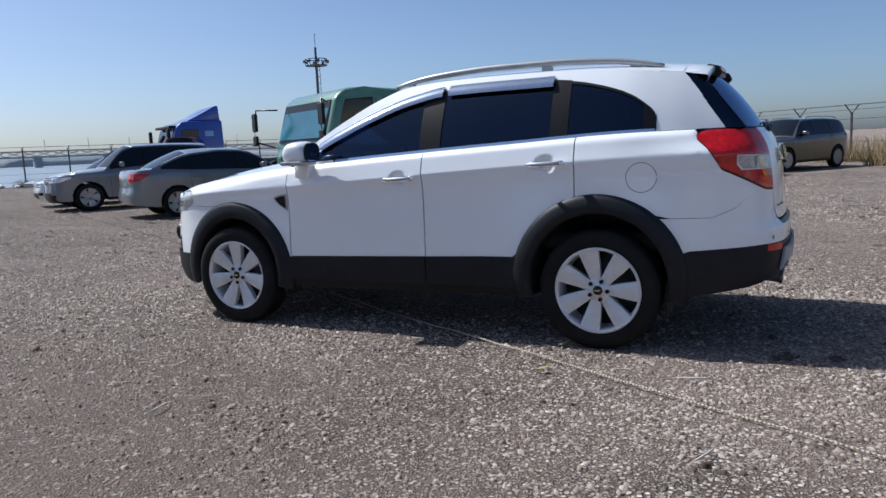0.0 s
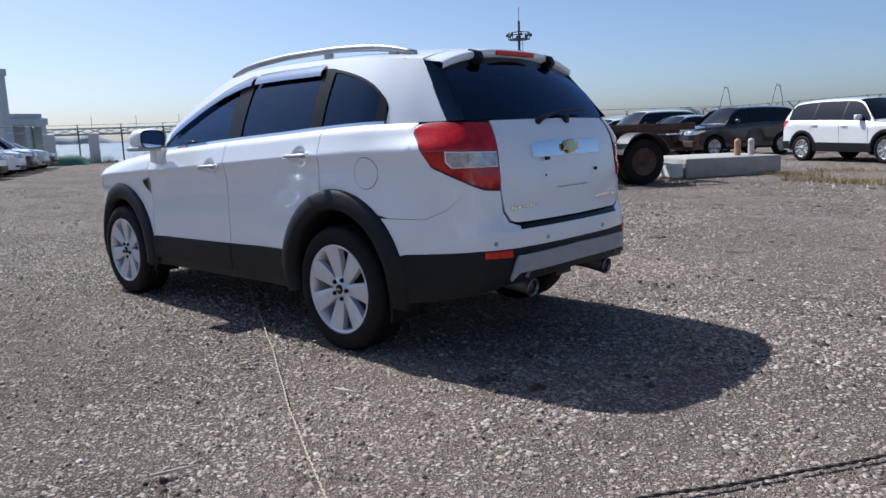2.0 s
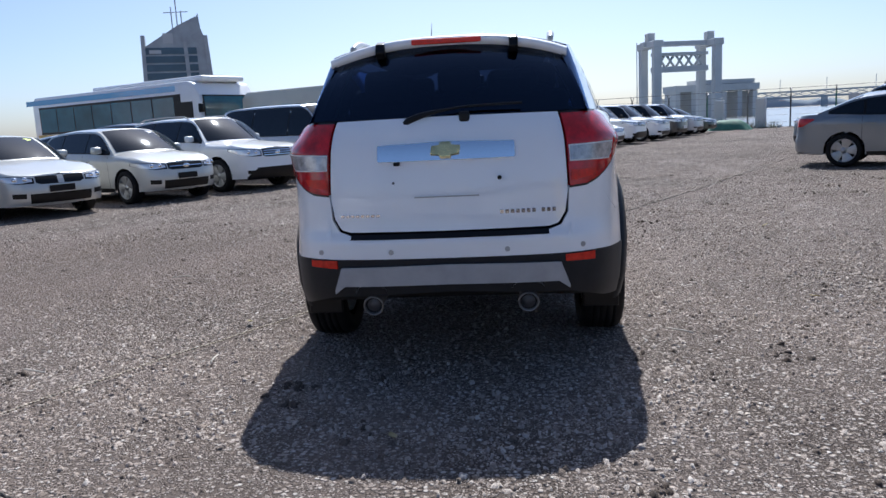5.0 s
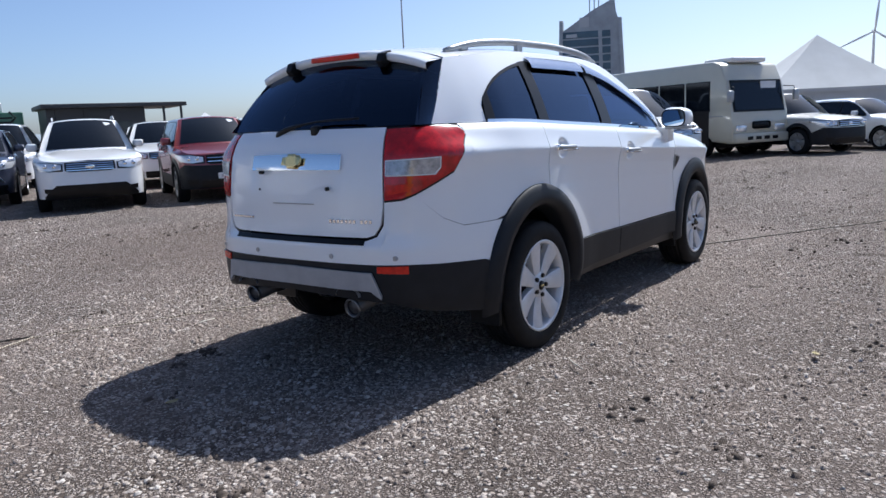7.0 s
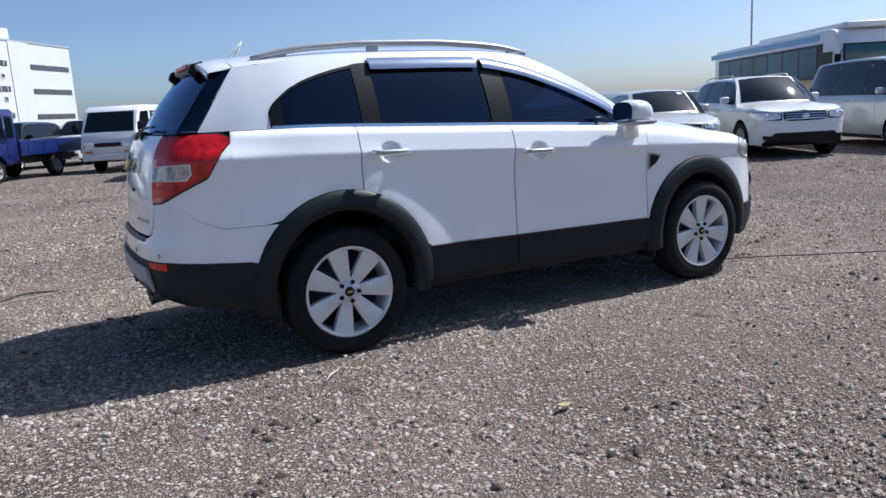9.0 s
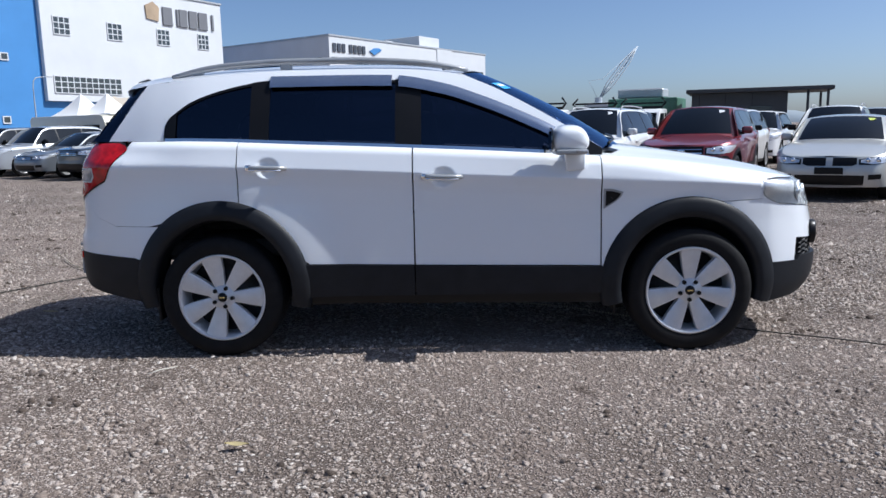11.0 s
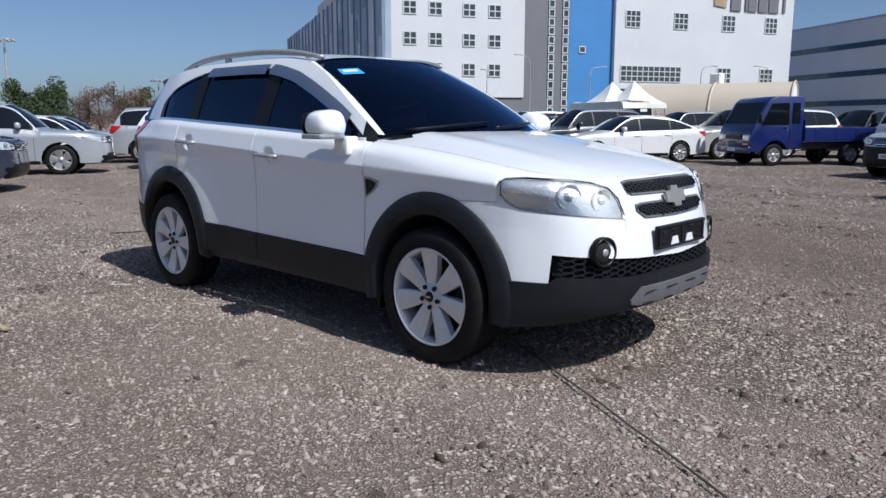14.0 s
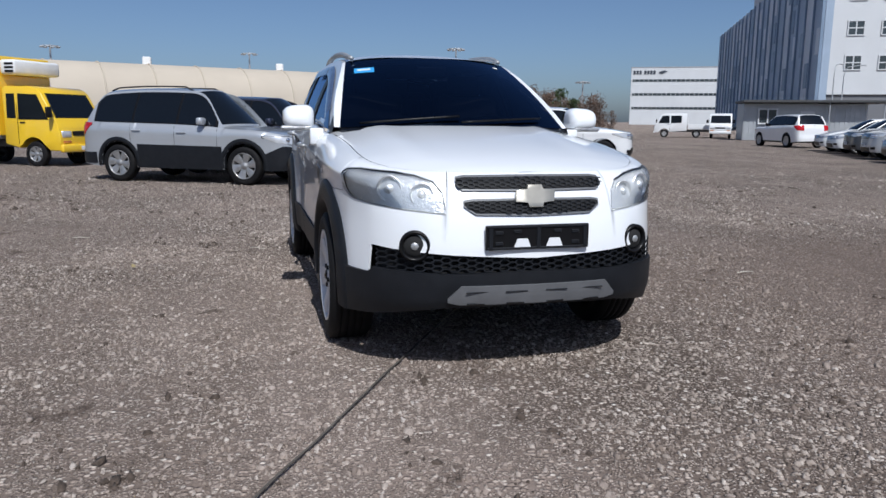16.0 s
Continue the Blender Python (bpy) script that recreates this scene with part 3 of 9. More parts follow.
        # fuel flap
        if sg > 0:
            a = np.linspace(0, 2 * math.pi, 33)
            for r0, r1, off, mt in ((0.0855, 0.082, 0.001, M["trim"]), (0.0825, 0.001, 0.0025, W)):
                P = np.stack([np.array([sh.at(np.array([X(-1.605 + r * math.cos(b))]), np.array([1.005 + r * math.sin(b)]), off)[0] for b in a]) for r in np.linspace(r0, r1, 5)], 1)
                skin("fuel_flap" if off > 0.002 else "fuel_flap_gap", P, mt, q, 0)
            part("fuel_flap_latch", box((-1.682, sh.at(np.array([X(-1.682)]), np.array([1.006]))[0, 1] + 0.004, 1.006), (0.022, 0.008, 0.016), 0.003, 2), W, q)
        # tail lamp
        lampo = skin("tail_lamp", panel(sh, tl_lo, tl_up, 10, 0.025, 0.006, sign=sg), M["redlens"], car, 0.02, "red tail lamp with a clear middle band")
        skin("lamp_edge", panel(sh, [(s_, z_ - 0.008) for s_, z_ in tl_lo], [(s_, z_ + 0.007) for s_, z_ in tl_up], 8, 0.03, 0.0035, 0, sg), M["trim"], lampo, 0)
        for nm, mt, za, zb, sa, sb, off in (("lamp_frame", M["paper"], 1.028, 1.116, X(-2.105), YR(0.582), 0.0085), ("reversing_lens", M["whitelens"], 1.034, 1.110, X(-2.112), YR(0.587), 0.0105)):
            skin(nm, panel(sh, [(sa, za + 0.03), (sa + 0.03, za), (sb, za)], [(sa, zb - 0.004), (sb, zb - 0.012)], 3, 0.03, off, 0, sg), mt, lampo, 0)
        skin("indicator_lens", panel(sh, [(YR(0.71), 0.985), (YR(0.69), 0.958), (YR(0.585), 0.938)], [(YR(0.71), 0.99), (YR(0.585), 0.99)], 3, 0.03, 0.0085, 0, sg), M["redlens2"], lampo, 0)
        # headlamp
        hl = skin("headlamp_housing", panel(sh, lamp_lo, lamp_up, 8, 0.03, -0.016, 0.001, sg), M["lamp"], car, 0)
        skin("headlamp_rim", np.concatenate([panel(sh, lamp_lo, lamp_up, 8, 0.03, 0.003, 0, sg)[:, :1], panel(sh, lamp_lo, lamp_up, 8, 0.03, -0.006, 0.006, sg)[:, :1]], 1), M["satin"], hl, 0)
        skin("headlamp_rim", np.concatenate([panel(sh, lamp_lo, lamp_up, 8, 0.03, 0.003, 0, sg)[:, -1:], panel(sh, lamp_lo, lamp_up, 8, 0.03, -0.006, 0.008, sg)[:, -1:]], 1), M["trim"], hl, 0)
        for s_, z_, r_ in ((YF(0.705), 0.895, 0.064), (YF(0.555), 0.872, 0.056)):
            p = sh.at(np.array([s_ * sg]), np.array([z_]), -0.026)[0]
            nx, ny = sh.plan(np.array([s_ * sg]))[2:]
            d = Vector((float(nx[0]) * 0.6 + 0.4, float(ny[0]) * 0.6, 0)).normalized()
            m = Matrix.Translation(p) @ (-d).to_track_quat("Y", "Z").to_matrix().to_4x4()
            vs, fs = lathe([(r_, 0.0), (r_, -0.015), (r_ * 0.86, -0.012), (r_ * 0.80, 0.02), (r_ * 0.62, 0.025), (r_ * 0.60, 0.0), (r_ * 0.50, 0.004)], 28)
            mesh_ob("lamp_bowl", [m @ Vector(v) for v in vs], fs, M["lamp"], hl)
            bm = bmesh.new()
            bmesh.ops.create_uvsphere(bm, u_segments=16, v_segments=10, radius=r_ * 0.42, matrix=m)
            part("projector_lens", bm, M["lamp"], hl, smooth=60)
        skin("side_light", panel(sh, [(X(1.78), 0.93), (X(1.86), 0.865)], [(X(1.78), 0.955), (X(1.86), 0.96)], 4, 0.02, -0.02, 0.001, sg), M["whitelens"], hl, 0)
        skin("headlamp_lens", panel(sh, lamp_lo, lamp_up, 10, 0.025, 0.004, 0.001, sg), M["clear"], hl, 0.004)
        # arch flares
        for (cx, cz, ro), ri in ((FA, 0.385), (RA, 0.40)):
            th = np.linspace(math.radians(-14), math.radians(194), 44)
            rows = []
            for rr, off in ((ri - 0.012, -0.10), (ri, -0.045), (ri + 0.008, 0.028), (ri + 0.045, 0.034), (ro - 0.03, 0.022), (ro - 0.004, 0.014), (ro + 0.004, -0.004)):
                x, z = cx + rr * np.cos(th), cz + rr * np.sin(th)
                z = np.maximum(z, 0.27)
                row = sh.at(np.array([X(v) for v in x]) * sg, z, 0.0)
                row[:, 1] += sg * off
                rows.append(row)
            skin("arch_flare", np.stack(rows, 1), PL, car, 0, c=(cx, 0, cz))
            x, z = cx + (ri + 0.05) * np.cos(th), cz + (ri + 0.05) * np.sin(th)
            rows = [np.stack([x, np.full_like(x, yy * sg), z], 1) for yy in (0.52, 0.80)]
            skin("wheel_housing", np.stack(rows, 1), M["inner"], car, 0)
        # side sill cladding
        sa, sb = X(FA[0] - FA[2] + 0.03), X(RA[0] + RA[2] - 0.03)
        sm = X(-0.224)
        for a, b in ((sa, sm - 0.003), (sm + 0.003, sb)):
            lo = [(a, 0.345), (b, 0.345)]
            up = [(a, 0.502 if a == sa else 0.523), (b, 0.54 if b == sb else 0.523)]
            skin("door_cladding", panel(sh, lo, up, 4, 0.08, 0.012, 0.001, sg), PL, car, 0.01)
        skin("sill", panel(sh, [(sa, 0.285), (sb, 0.295)], [(sa, 0.343), (sb, 0.343)], 3, 0.1, -0.012, 0, sg), M["trim"], car, 0.05)
        # window frames and glass
        xs = np.linspace(-2.03, -1.672, 12)
        zu = np.minimum(ze(xs), np.interp(xs, [-2.045, -1.80], [1.258, 1.60]))
        skin("rear_pillar", green(xs, belt(xs) - 0.004, zu, 6, sg), W, car, 0)
        xs = np.concatenate([[-1.672], np.linspace(-1.669, -1.5, 8), np.linspace(-1.45, 0.745, 40)])
        skin("roof_side", green(xs, zwin(xs), ze(xs), 4, sg), W, car, 0)
        xs = np.linspace(0.745, 0.86, 4)
        skin("mirror_corner", green(xs, belt(xs) - 0.005, ze(xs), 3, sg, 0.002), M["trim"], car, 0)
        for nm, xa, xb in (("rear_quarter_window", -1.667, -1.165), ("rear_door_window", -1.055, -0.325), ("front_door_window", -0.175, 0.70)):
            xs = np.linspace(xa, xb, 24)
            skin(nm, green(xs, belt(xs) + 0.008, zwin(xs) - 0.008, 8, sg, -0.004), M["glass"], car, 0)
        for nm, xa, xb in (("rear_door_pillar", -1.165, -1.055), ("centre_pillar", -0.325, -0.175)):
            xs = np.linspace(xa, xb, 4)
            skin(nm, green(xs, belt(xs), zwin(xs) + 0.006, 6, sg, 0.003), M["trim"], car, 0.01)
        xs = np.linspace(-1.66, 0.745, 40)
        skin("window_seal", green(xs, zwin(xs) - 0.014, zwin(xs) + 0.002, 1, sg, 0.003), M["trim"], car, 0)
        skin("waist_strip", green(np.linspace(-1.665, 0.78, 40), belt(np.linspace(-1.665, 0.78, 40)) - 0.012, belt(np.linspace(-1.665, 0.78, 40)) + 0.008, 1, sg, 0.006), M["chrome"], car, 0.006)
        xs = np.linspace(-1.672, -1.6, 8)
        skin("quarter_window_edge", green(xs, belt(xs), np.minimum(zwin(xs), belt(xs) + (xs + 1.675) * 4 + 0.02), 2, sg, 0.004), M["trim"], car, 0)
        for xa, xb in ((-1.055, -0.345), (-0.305, 0.62)):
            xs = np.linspace(xa, xb, 26)
            zm = zwin(xs) + 0.032
            A = np.stack([xs, (gy(xs, zm) + 0.006) * sg, zm], 1)
            z2 = zwin(xs) - 0.034
            B = np.stack([xs, (gy(xs, z2) + 0.024) * sg, z2], 1)
            skin("wind_deflector", ruled(A, B, 4, 0.008, (0, sg, 0.4)), M["visor"], car, 0)
        # screen pillar
        tv = np.linspace(0, 1, 20)
        px = 0.05 + (0.86 - 0.05) * tv
        A = np.stack([px, gy(px, ze(px)) * sg, ze(px)], 1)
        edge = np.stack([px + 0.012, (0.585 + 0.15 * tv) * sg, 1.617 + (1.167 - 1.617) * tv + 0.028 * 4 * tv * (1 - tv)], 1)
        skin("screen_pillar", ruled(A, edge, 3), W, car, 0, c=(0, 0, 1))
        # rear pillar trim between side and rear window
        zv = np.linspace(1.585, 1.262, 12)
        rx = np.interp(zv, [1.262, 1.585], [-2.033, -1.808])
        A = np.stack([rx, gy(np.maximum(rx, -2.1), zv) * sg, zv], 1)
        B = np.stack([np.interp(zv, [1.262, 1.585], [-2.14, -1.89]), (np.interp(zv, [1.262, 1.585], [0.665, 0.545])) * sg, zv], 1)
        skin("rear_window_side", ruled(A, B, 3, 0.006, (-1, sg, 0)), M["glass"], car, 0, c=(0, 0, 1))
        # roof rail
        pts = [(0.10, 0.545, 1.640), (-0.10, 0.565, 1.675), (-0.32, 0.570, 1.696), (-0.65, 0.568, 1.710), (-0.98, 0.560, 1.710), (-1.32, 0.545, 1.695), (-1.50, 0.535, 1.674), (-1.68, 0.525, 1.636)]
        c = spline(pts, 30) * np.array((1, sg, 1))
        vs, fs = tube(c, [0.014 + 0.006 * min(1, 8 * t * (1 - t)) for t in np.linspace(0, 1, 30)], 10)
        rail = mesh_ob("roof_rail", vs, fs, M["satin"], car, "satin silver roof rail")
        for x in (-0.02, -0.98, -1.52):
            z1 = float(np.interp(-x, -c[:, 0], c[:, 2]))
            y1 = float(np.interp(-x, -c[:, 0], c[:, 1]))
            part("rail_foot", box((x, y1, (z1 + 1.645) / 2), (0.07, 0.026, z1 - 1.635), 0.006), M["satin"], rail)
        # wing mirror
        my = 0.985
        bm = bmesh.new()
        bmesh.ops.create_uvsphere(bm, u_segments=28, v_segments=18, radius=1.0)
        for v in bm.verts:
            x, y, z = (math.copysign(abs(c_) ** 0.62, c_) for c_ in v.co)
            x = max(x * (0.105 - 0.03 * max(z, 0)), -0.098)
            v.co = (0.642 + x + 0.006 * y, (my - 0.018 + 0.098 * y) * sg, 1.226 + (0.078 if z > 0 else 0.072) * z * (1 - 0.10 * y))
        mir = part("wing_mirror", bm, W, car, smooth=50)
        part("mirror_base", prism([(0.64, 1.05), (0.745, 1.058), (0.748, 1.16), (0.63, 1.162)], 0.82 * sg, 0.905 * sg, 0.01, 2), W, mir, smooth=50)
        part("mirror_lamp", box((0.645, my * sg, 1.160), (0.17, 0.175, 0.028), 0.008, 2), M["satin"], mir)
        part("mirror_indicator", box((0.70, (my + 0.02) * sg, 1.162), (0.065, 0.15, 0.018), 0.006, 2), M["whitelens"], mir)
        for nm_, k_, x_, mt_ in (("mirror_surround", 1.0, 0.5425, M["trim"]), ("mirror_pane", 0.90, 0.5405, M["mirrorglass"])):
            a_ = np.linspace(0, 2 * math.pi, 29)
            cy = np.sign(np.cos(a_)) * np.abs(np.cos(a_)) ** 0.6 * 0.088 * k_
            cz = np.sign(np.sin(a_)) * np.abs(np.sin(a_)) ** 0.6 * 0.064 * k_
            P = np.stack([np.stack([np.full(29, x_), (my - 0.018) * sg + cy * q_, 1.228 + cz * q_], 1) for q_ in (1.0, 0.5, 0.02)], 1)
            skin(nm_, P, mt_, mir, 0.004, c=(0.65, my * sg, 1.228))

    # front bumper: white skin, dark lower lip, grilles
    lam = sorted(lamp_lo)
    fa_f = [p for p in fa if p[0] < X(1.536)]
    lowf = [(s, z) for s, z in fa_f]
    lowf = [(YF(0.755), 0.497)] + [p for p in lowf if p[0] > YF(0.755)]
    c_low = [(YF(0.755) + 0.014, 0.497)] + lowf[1:] + [(X(1.533), 0.856)]
    c_up = [(s, z) for s, z in lam if s > YF(0.755) + 0.014] + [(X(1.7615), 0.866), (X(1.533), 0.8585)]
    mirror = lambda q: [(-s, z) for s, z in q[::-1]]
    mid = [(YF(0.445), 0.79), (YF(0.75), float(np.interp(YF(0.75), *np.array(lam).T)))]
    allu = [(-s, z) for s, z in sorted([(YF(0.43), 0.785)] + [p for p in lam if YF(0.43) < p[0] < YF(0.755)] + [(YF(0.755), mid[1][1])], reverse=True)]
    cen = [(s, zt(s)) for s in np.linspace(-YF(0.428), YF(0.428), 15)]
    allu = allu + cen + [(-s, z) for s, z in allu[::-1]]
    nose = skin("front_bumper", panel(sh, mirror(c_low) + [(-YF(0.755), 0.63), (-YF(0.4), 0.60), (0, 0.58), (YF(0.4), 0.60), (YF(0.755), 0.63)] + c_low, mirror(c_up) + allu + c_up, 18, 0.025, 0, 0.0004), W, car, 0.01)
    fx = lambda off: (lambda y, z: float(sh.at(np.array([math.copysign(YF(abs(y)), y)]), np.array([z]), off)[0, 0]))
    # lower grille; its backing runs on unseen behind bumper and lip to block sun
    lgl = [(-YF(0.752), 0.37), (-YF(0.40), 0.37), (0, 0.37), (YF(0.40), 0.37), (YF(0.752), 0.37)]
    lgu = [(-YF(0.752), 0.68), (-YF(0.40), 0.65), (0, 0.63), (YF(0.40), 0.65), (YF(0.752), 0.68)]
    lg = skin("lower_grille", panel(sh, lgl, lgu, 4, 0.05, -0.05, 0), M["inner"], car, 0)
    vs, fs = hex_mesh(-0.735, 0.735, lambda y: (0.513, float(np.interp(abs(y), [0, 0.4, 0.75], [0.582, 0.602, 0.632]))), 0.026, fx(-0.012))
    mesh_ob("grille_honeycomb", vs, fs, M["plastic"], lg, smooth=False)
    # dark lower lip with skid plate
    ll = [(-X(1.78), 0.27), (-YF(0.76), 0.288), (-YF(0.45), 0.345), (0, 0.356), (YF(0.45), 0.345), (YF(0.76), 0.288), (X(1.78), 0.27)]
    lu = [(-X(1.78), 0.50), (-YF(0.76), 0.498), (-YF(0.74), 0.525), (-YF(0.60), 0.518), (-YF(0.42), 0.512), (0, 0.52), (YF(0.42), 0.512), (YF(0.60), 0.518), (YF(0.74), 0.525), (YF(0.76), 0.498), (X(1.78), 0.50)]
    lip = skin("bumper_lip", panel(sh, ll, lu, 8, 0.05, 0.014, 0), PL, car, 0.03, "dark grey textured bumper lip")
    sk = skin("skid_plate", panel(sh, [(-YF(0.42), 0.378), (-YF(0.37), 0.366), (YF(0.37), 0.366), (YF(0.42), 0.378)], [(-YF(0.42), 0.395), (-YF(0.36), 0.458), (YF(0.36), 0.458), (YF(0.42), 0.395)], 4, 0.06, 0.026, 0), M["skid"], lip, 0.012)
    for y in (-0.29, -0.1, 0.1, 0.29):
        part("skid_slot", box((fx(0.028)(y, 0.43), y, 0.43), (0.006, 0.11, 0.006), 0.002), M["plastic"], sk)
        part("skid_vent", box((fx(0.020)(y, 0.370), y, 0.370), (0.02, 0.09, 0.012), 0.004), M["trim"], sk)
    # upper grille in two bands around a white bar
    for nm, pts, za, zb in (("upper_grille", 0.385, 0.900, 0.956), ("middle_grille", 0.345, 0.788, 0.85)):
        k = pts
        lo = [(-YF(k), za + 0.028), (-YF(k - 0.03), za + 0.004), (0, za), (YF(k - 0.03), za + 0.004), (YF(k), za + 0.028)]
        up = [(-YF(k), zb - 0.008), (-YF(k - 0.04), zb - 0.002), (0, zb), (YF(k - 0.04), zb - 0.002), (YF(k), zb - 0.008)]
        if za < 0.85:
            lo = [(-YF(k), zb - 0.02), (-YF(k - 0.055), za + 0.006), (0, za), (YF(k - 0.055), za + 0.006), (YF(k), zb - 0.02)]
        g = skin(nm, panel(sh, [(s, z - 0.007) for s, z in lo], [(s, z + 0.006) for s, z in up], 4, 0.03, 0.010, -0.003), M["skid"], car, 0.02, "dark honeycomb grille in a grey frame")
        skin("grille_opening", panel(sh, lo, up, 3, 0.03, 0.0125, 0.0), M["inner"], g, 0)
        lk, lz = np.array(lo).T
        uk, uz = np.array(up).T
        zs = lambda y, lk=lk, lz=lz, uk=uk, uz=uz: (float(np.interp(math.copysign(YF(abs(y)), y), lk, lz)) + 0.001, float(np.interp(math.copysign(YF(abs(y)), y), uk, uz)) - 0.001)
        vs, fs = hex_mesh(-k + 0.01, k - 0.01, zs, 0.017, fx(0.020), 0.0045)
        mesh_ob("grille_honeycomb", vs, fs, M["plastic"], g, smooth=False)
    # front emblem: a plain cross-like badge
    tie = [(-0.095, -0.028), (-0.035, -0.028), (-0.035, -0.052), (0.035, -0.052), (0.035, -0.028), (0.088, -0.028), (0.098, 0.028), (0.038, 0.028), (0.038, 0.052), (-0.032, 0.052), (-0.032, 0.028), (-0.085, 0.028)]

    def badge(name, cx, cz, k, tilt, mat, thick, face):
        bm = prism([(a * k, b * k) for a, b in tie], -thick / 2, thick / 2, 0.003, 2)
        bm.transform(Matrix.Translation((cx, 0, cz)) @ Matrix.Rotation(tilt, 4, "Y") @ Matrix.Rotation(radians(90 * face), 4, "Z"))
        return part(name, bm, mat, car, smooth=40)
    bd = badge("front_emblem", 2.232, 0.868, 1.05, radians(-20), M["gold2"], 0.02, 1)
    badge("rear_emblem", -2.318, 1.108, 0.72, radians(12), M["gold"], 0.012, -1)
    # fog lamps, plate holder
    for sg in (1, -1):
        p = sh.at(np.array([YF(0.565) * sg]), np.array([0.640]), 0.012)[0]
        nx, ny = sh.plan(np.array([YF(0.565) * sg]))[2:]
        d = Vector((float(nx[0]), float(ny[0]) * 0.5, 0)).normalized()
        m = Matrix.Translation(p) @ d.to_track_quat("Y", "Z").to_matrix().to_4x4()
        vs, fs = lathe([(0.073, -0.03), (0.073, 0.0), (0.066, 0.006), (0.058, 0.002), (0.054, -0.02)], 28)
        fog = mesh_ob("fog_lamp", [m @ Vector(v) for v in vs], fs, M["trim"], car)
        vs, fs = lathe([(0.055, -0.018), (0.04, -0.004), (0.001, 0.0)], 24)
        mesh_ob("fog_lens", [m @ Vector(v) for v in vs], fs, M["inner"], fog)
        vs, fs = lathe([(0.018, 0.001), (0.013, 0.005), (0.001, 0.006)], 16)
        mesh_ob("fog_bulb_cap", [m @ Vector(v) for v in vs], fs, M["satin"], fog)
    pl = part("plate_holder", box((2.272, 0.005, 0.682), (0.022, 0.515, 0.115), 0.006, 2), M["trim"], car, "empty black number plate holder")
    for y in (-0.235, 0.0, 0.235):
        part("holder_rib", box((2.285, y + 0.005, 0.682), (0.008, 0.02, 0.105), 0.003), M["plastic"], pl)
    for z in (0.632, 0.732):
        part("holder_rib", box((2.285, 0.005, z), (0.008, 0.505, 0.012), 0.003), M["plastic"], pl)
    for y in (-0.075, 0.085):
        bm = prism([(-0.045, -0.026), (0.045, -0.026), (0.025, 0.022), (-0.025, 0.022)], -0.002, 0.002)
        bm.transform(Matrix.Translation((2.2845, y, 0.655)) @ Matrix.Rotation(radians(90), 4, "Z"))
        part("holder_opening", bm, W, pl)
    for y, z in ((-0.19, 0.705), (-0.1, 0.71), (0.1, 0.71), (0.19, 0.705), (-0.19, 0.655), (0.19, 0.655)):
        part("holder_clip", box((2.2855, y, z), (0.006, 0.04, 0.018), 0.003), M["plastic"], pl)

    # bonnet
    ss = np.linspace(YF(0.0), X(0.80), 46)
    E = sh.at(ss, np.array([zt(s) for s in ss]))
    x_end = E[0, 0] - 0.0005
    xs = np.concatenate([np.linspace(0.80, 1.9, 22), x_end - (x_end - 1.9) * np.linspace(1, 0, 18)[1:] ** 2])
    ye = np.interp(-xs, -E[:, 0], E[:, 1])
    zee = np.interp(-xs, -E[:, 0], E[:, 2])
    hc = smooth_curve([0.8, 1.02, 1.25, 1.5, 1.75, 1.9, 2.05, 2.12], [1.215, 1.190, 1.158, 1.118, 1.074, 1.042, 1.000, 0.974])
    u = np.linspace(-1, 1, 33)
    crown = np.maximum(hc(xs) - zee, 0)
    prof = 1 - np.abs(u) ** 2.6
    ridge = 0.010 * np.exp(-((np.abs(u) - 0.66) / 0.10) ** 2)
    fade = np.clip((2.0 - xs) / 0.5, 0, 1)
    P = np.stack([np.repeat(xs[:, None], 33, 1), ye[:, None] * u, zee[:, None] + crown[:, None] * prof + fade[:, None] * ridge[None, :]], -1)
    skin("bonnet", P, W, car, 0)

    # windscreen, roof, rear window
    u = np.linspace(-1, 1, 25)
    T = np.stack([0.19 - 0.13 * u ** 2, 0.585 * u, 1.650 - 0.033 * np.abs(u) ** 2.4], 1)
    B = np.stack([1.08 - 0.21 * u ** 2, 0.735 * u, 1.182 - 0.015 * u ** 2], 1)
    skin("windscreen", ruled(T, B, 12, 0.028, (0.35, 0, 0.9)), M["screen"], car, 0)
    frit = ruled(T, B, 40, 0.028, (0.35, 0, 0.9)) - np.array((0.003, 0, 0.004))
    skin("screen_border", frit[:, :3], M["trim"], car, 0)
    skin("screen_border", frit[:, -5:], M["trim"], car, 0)
    skin("cowl", ruled(B, B + np.array((0.06, 0, -0.012)), 2) - np.array((0.0, 0, 0.006)), M["trim"], car, 0)
    for y0, y1 in ((-0.62, -0.02), (-0.02, 0.56)):
        def wp(y):
            k = y / 0.735
            return np.array((1.08 - 0.21 * k * k - 0.055, y, 1.182 - 0.015 * k * k + 0.058))
        c = [wp(y) + np.array((0, 0, 0.0)) for y in np.linspace(y0, y1, 8)]
        c = [p + np.array((0.05 * (1 - i / 7), 0, -0.035 * (1 - i / 7))) for i, p in enumerate(c)]
        vs, fs = tube(c, 0.008, 6)
        mesh_ob("wiper", vs, fs, M["trim"], car)
    k = 0.86
    q = lambda uu, v: T[0] * 0 + np.array((np.interp(uu, u, T[:, 0]) * (1 - v) + np.interp(uu, u, B[:, 0]) * v + 4 * v * (1 - v) * 0.028 * 0.35, np.interp(uu, u, T[:, 1]) * (1 - v) + np.interp(uu, u, B[:, 1]) * v, np.interp(uu, u, T[:, 2]) * (1 - v) + np.interp(uu, u, B[:, 2]) * v + 4 * v * (1 - v) * 0.028 * 0.9))
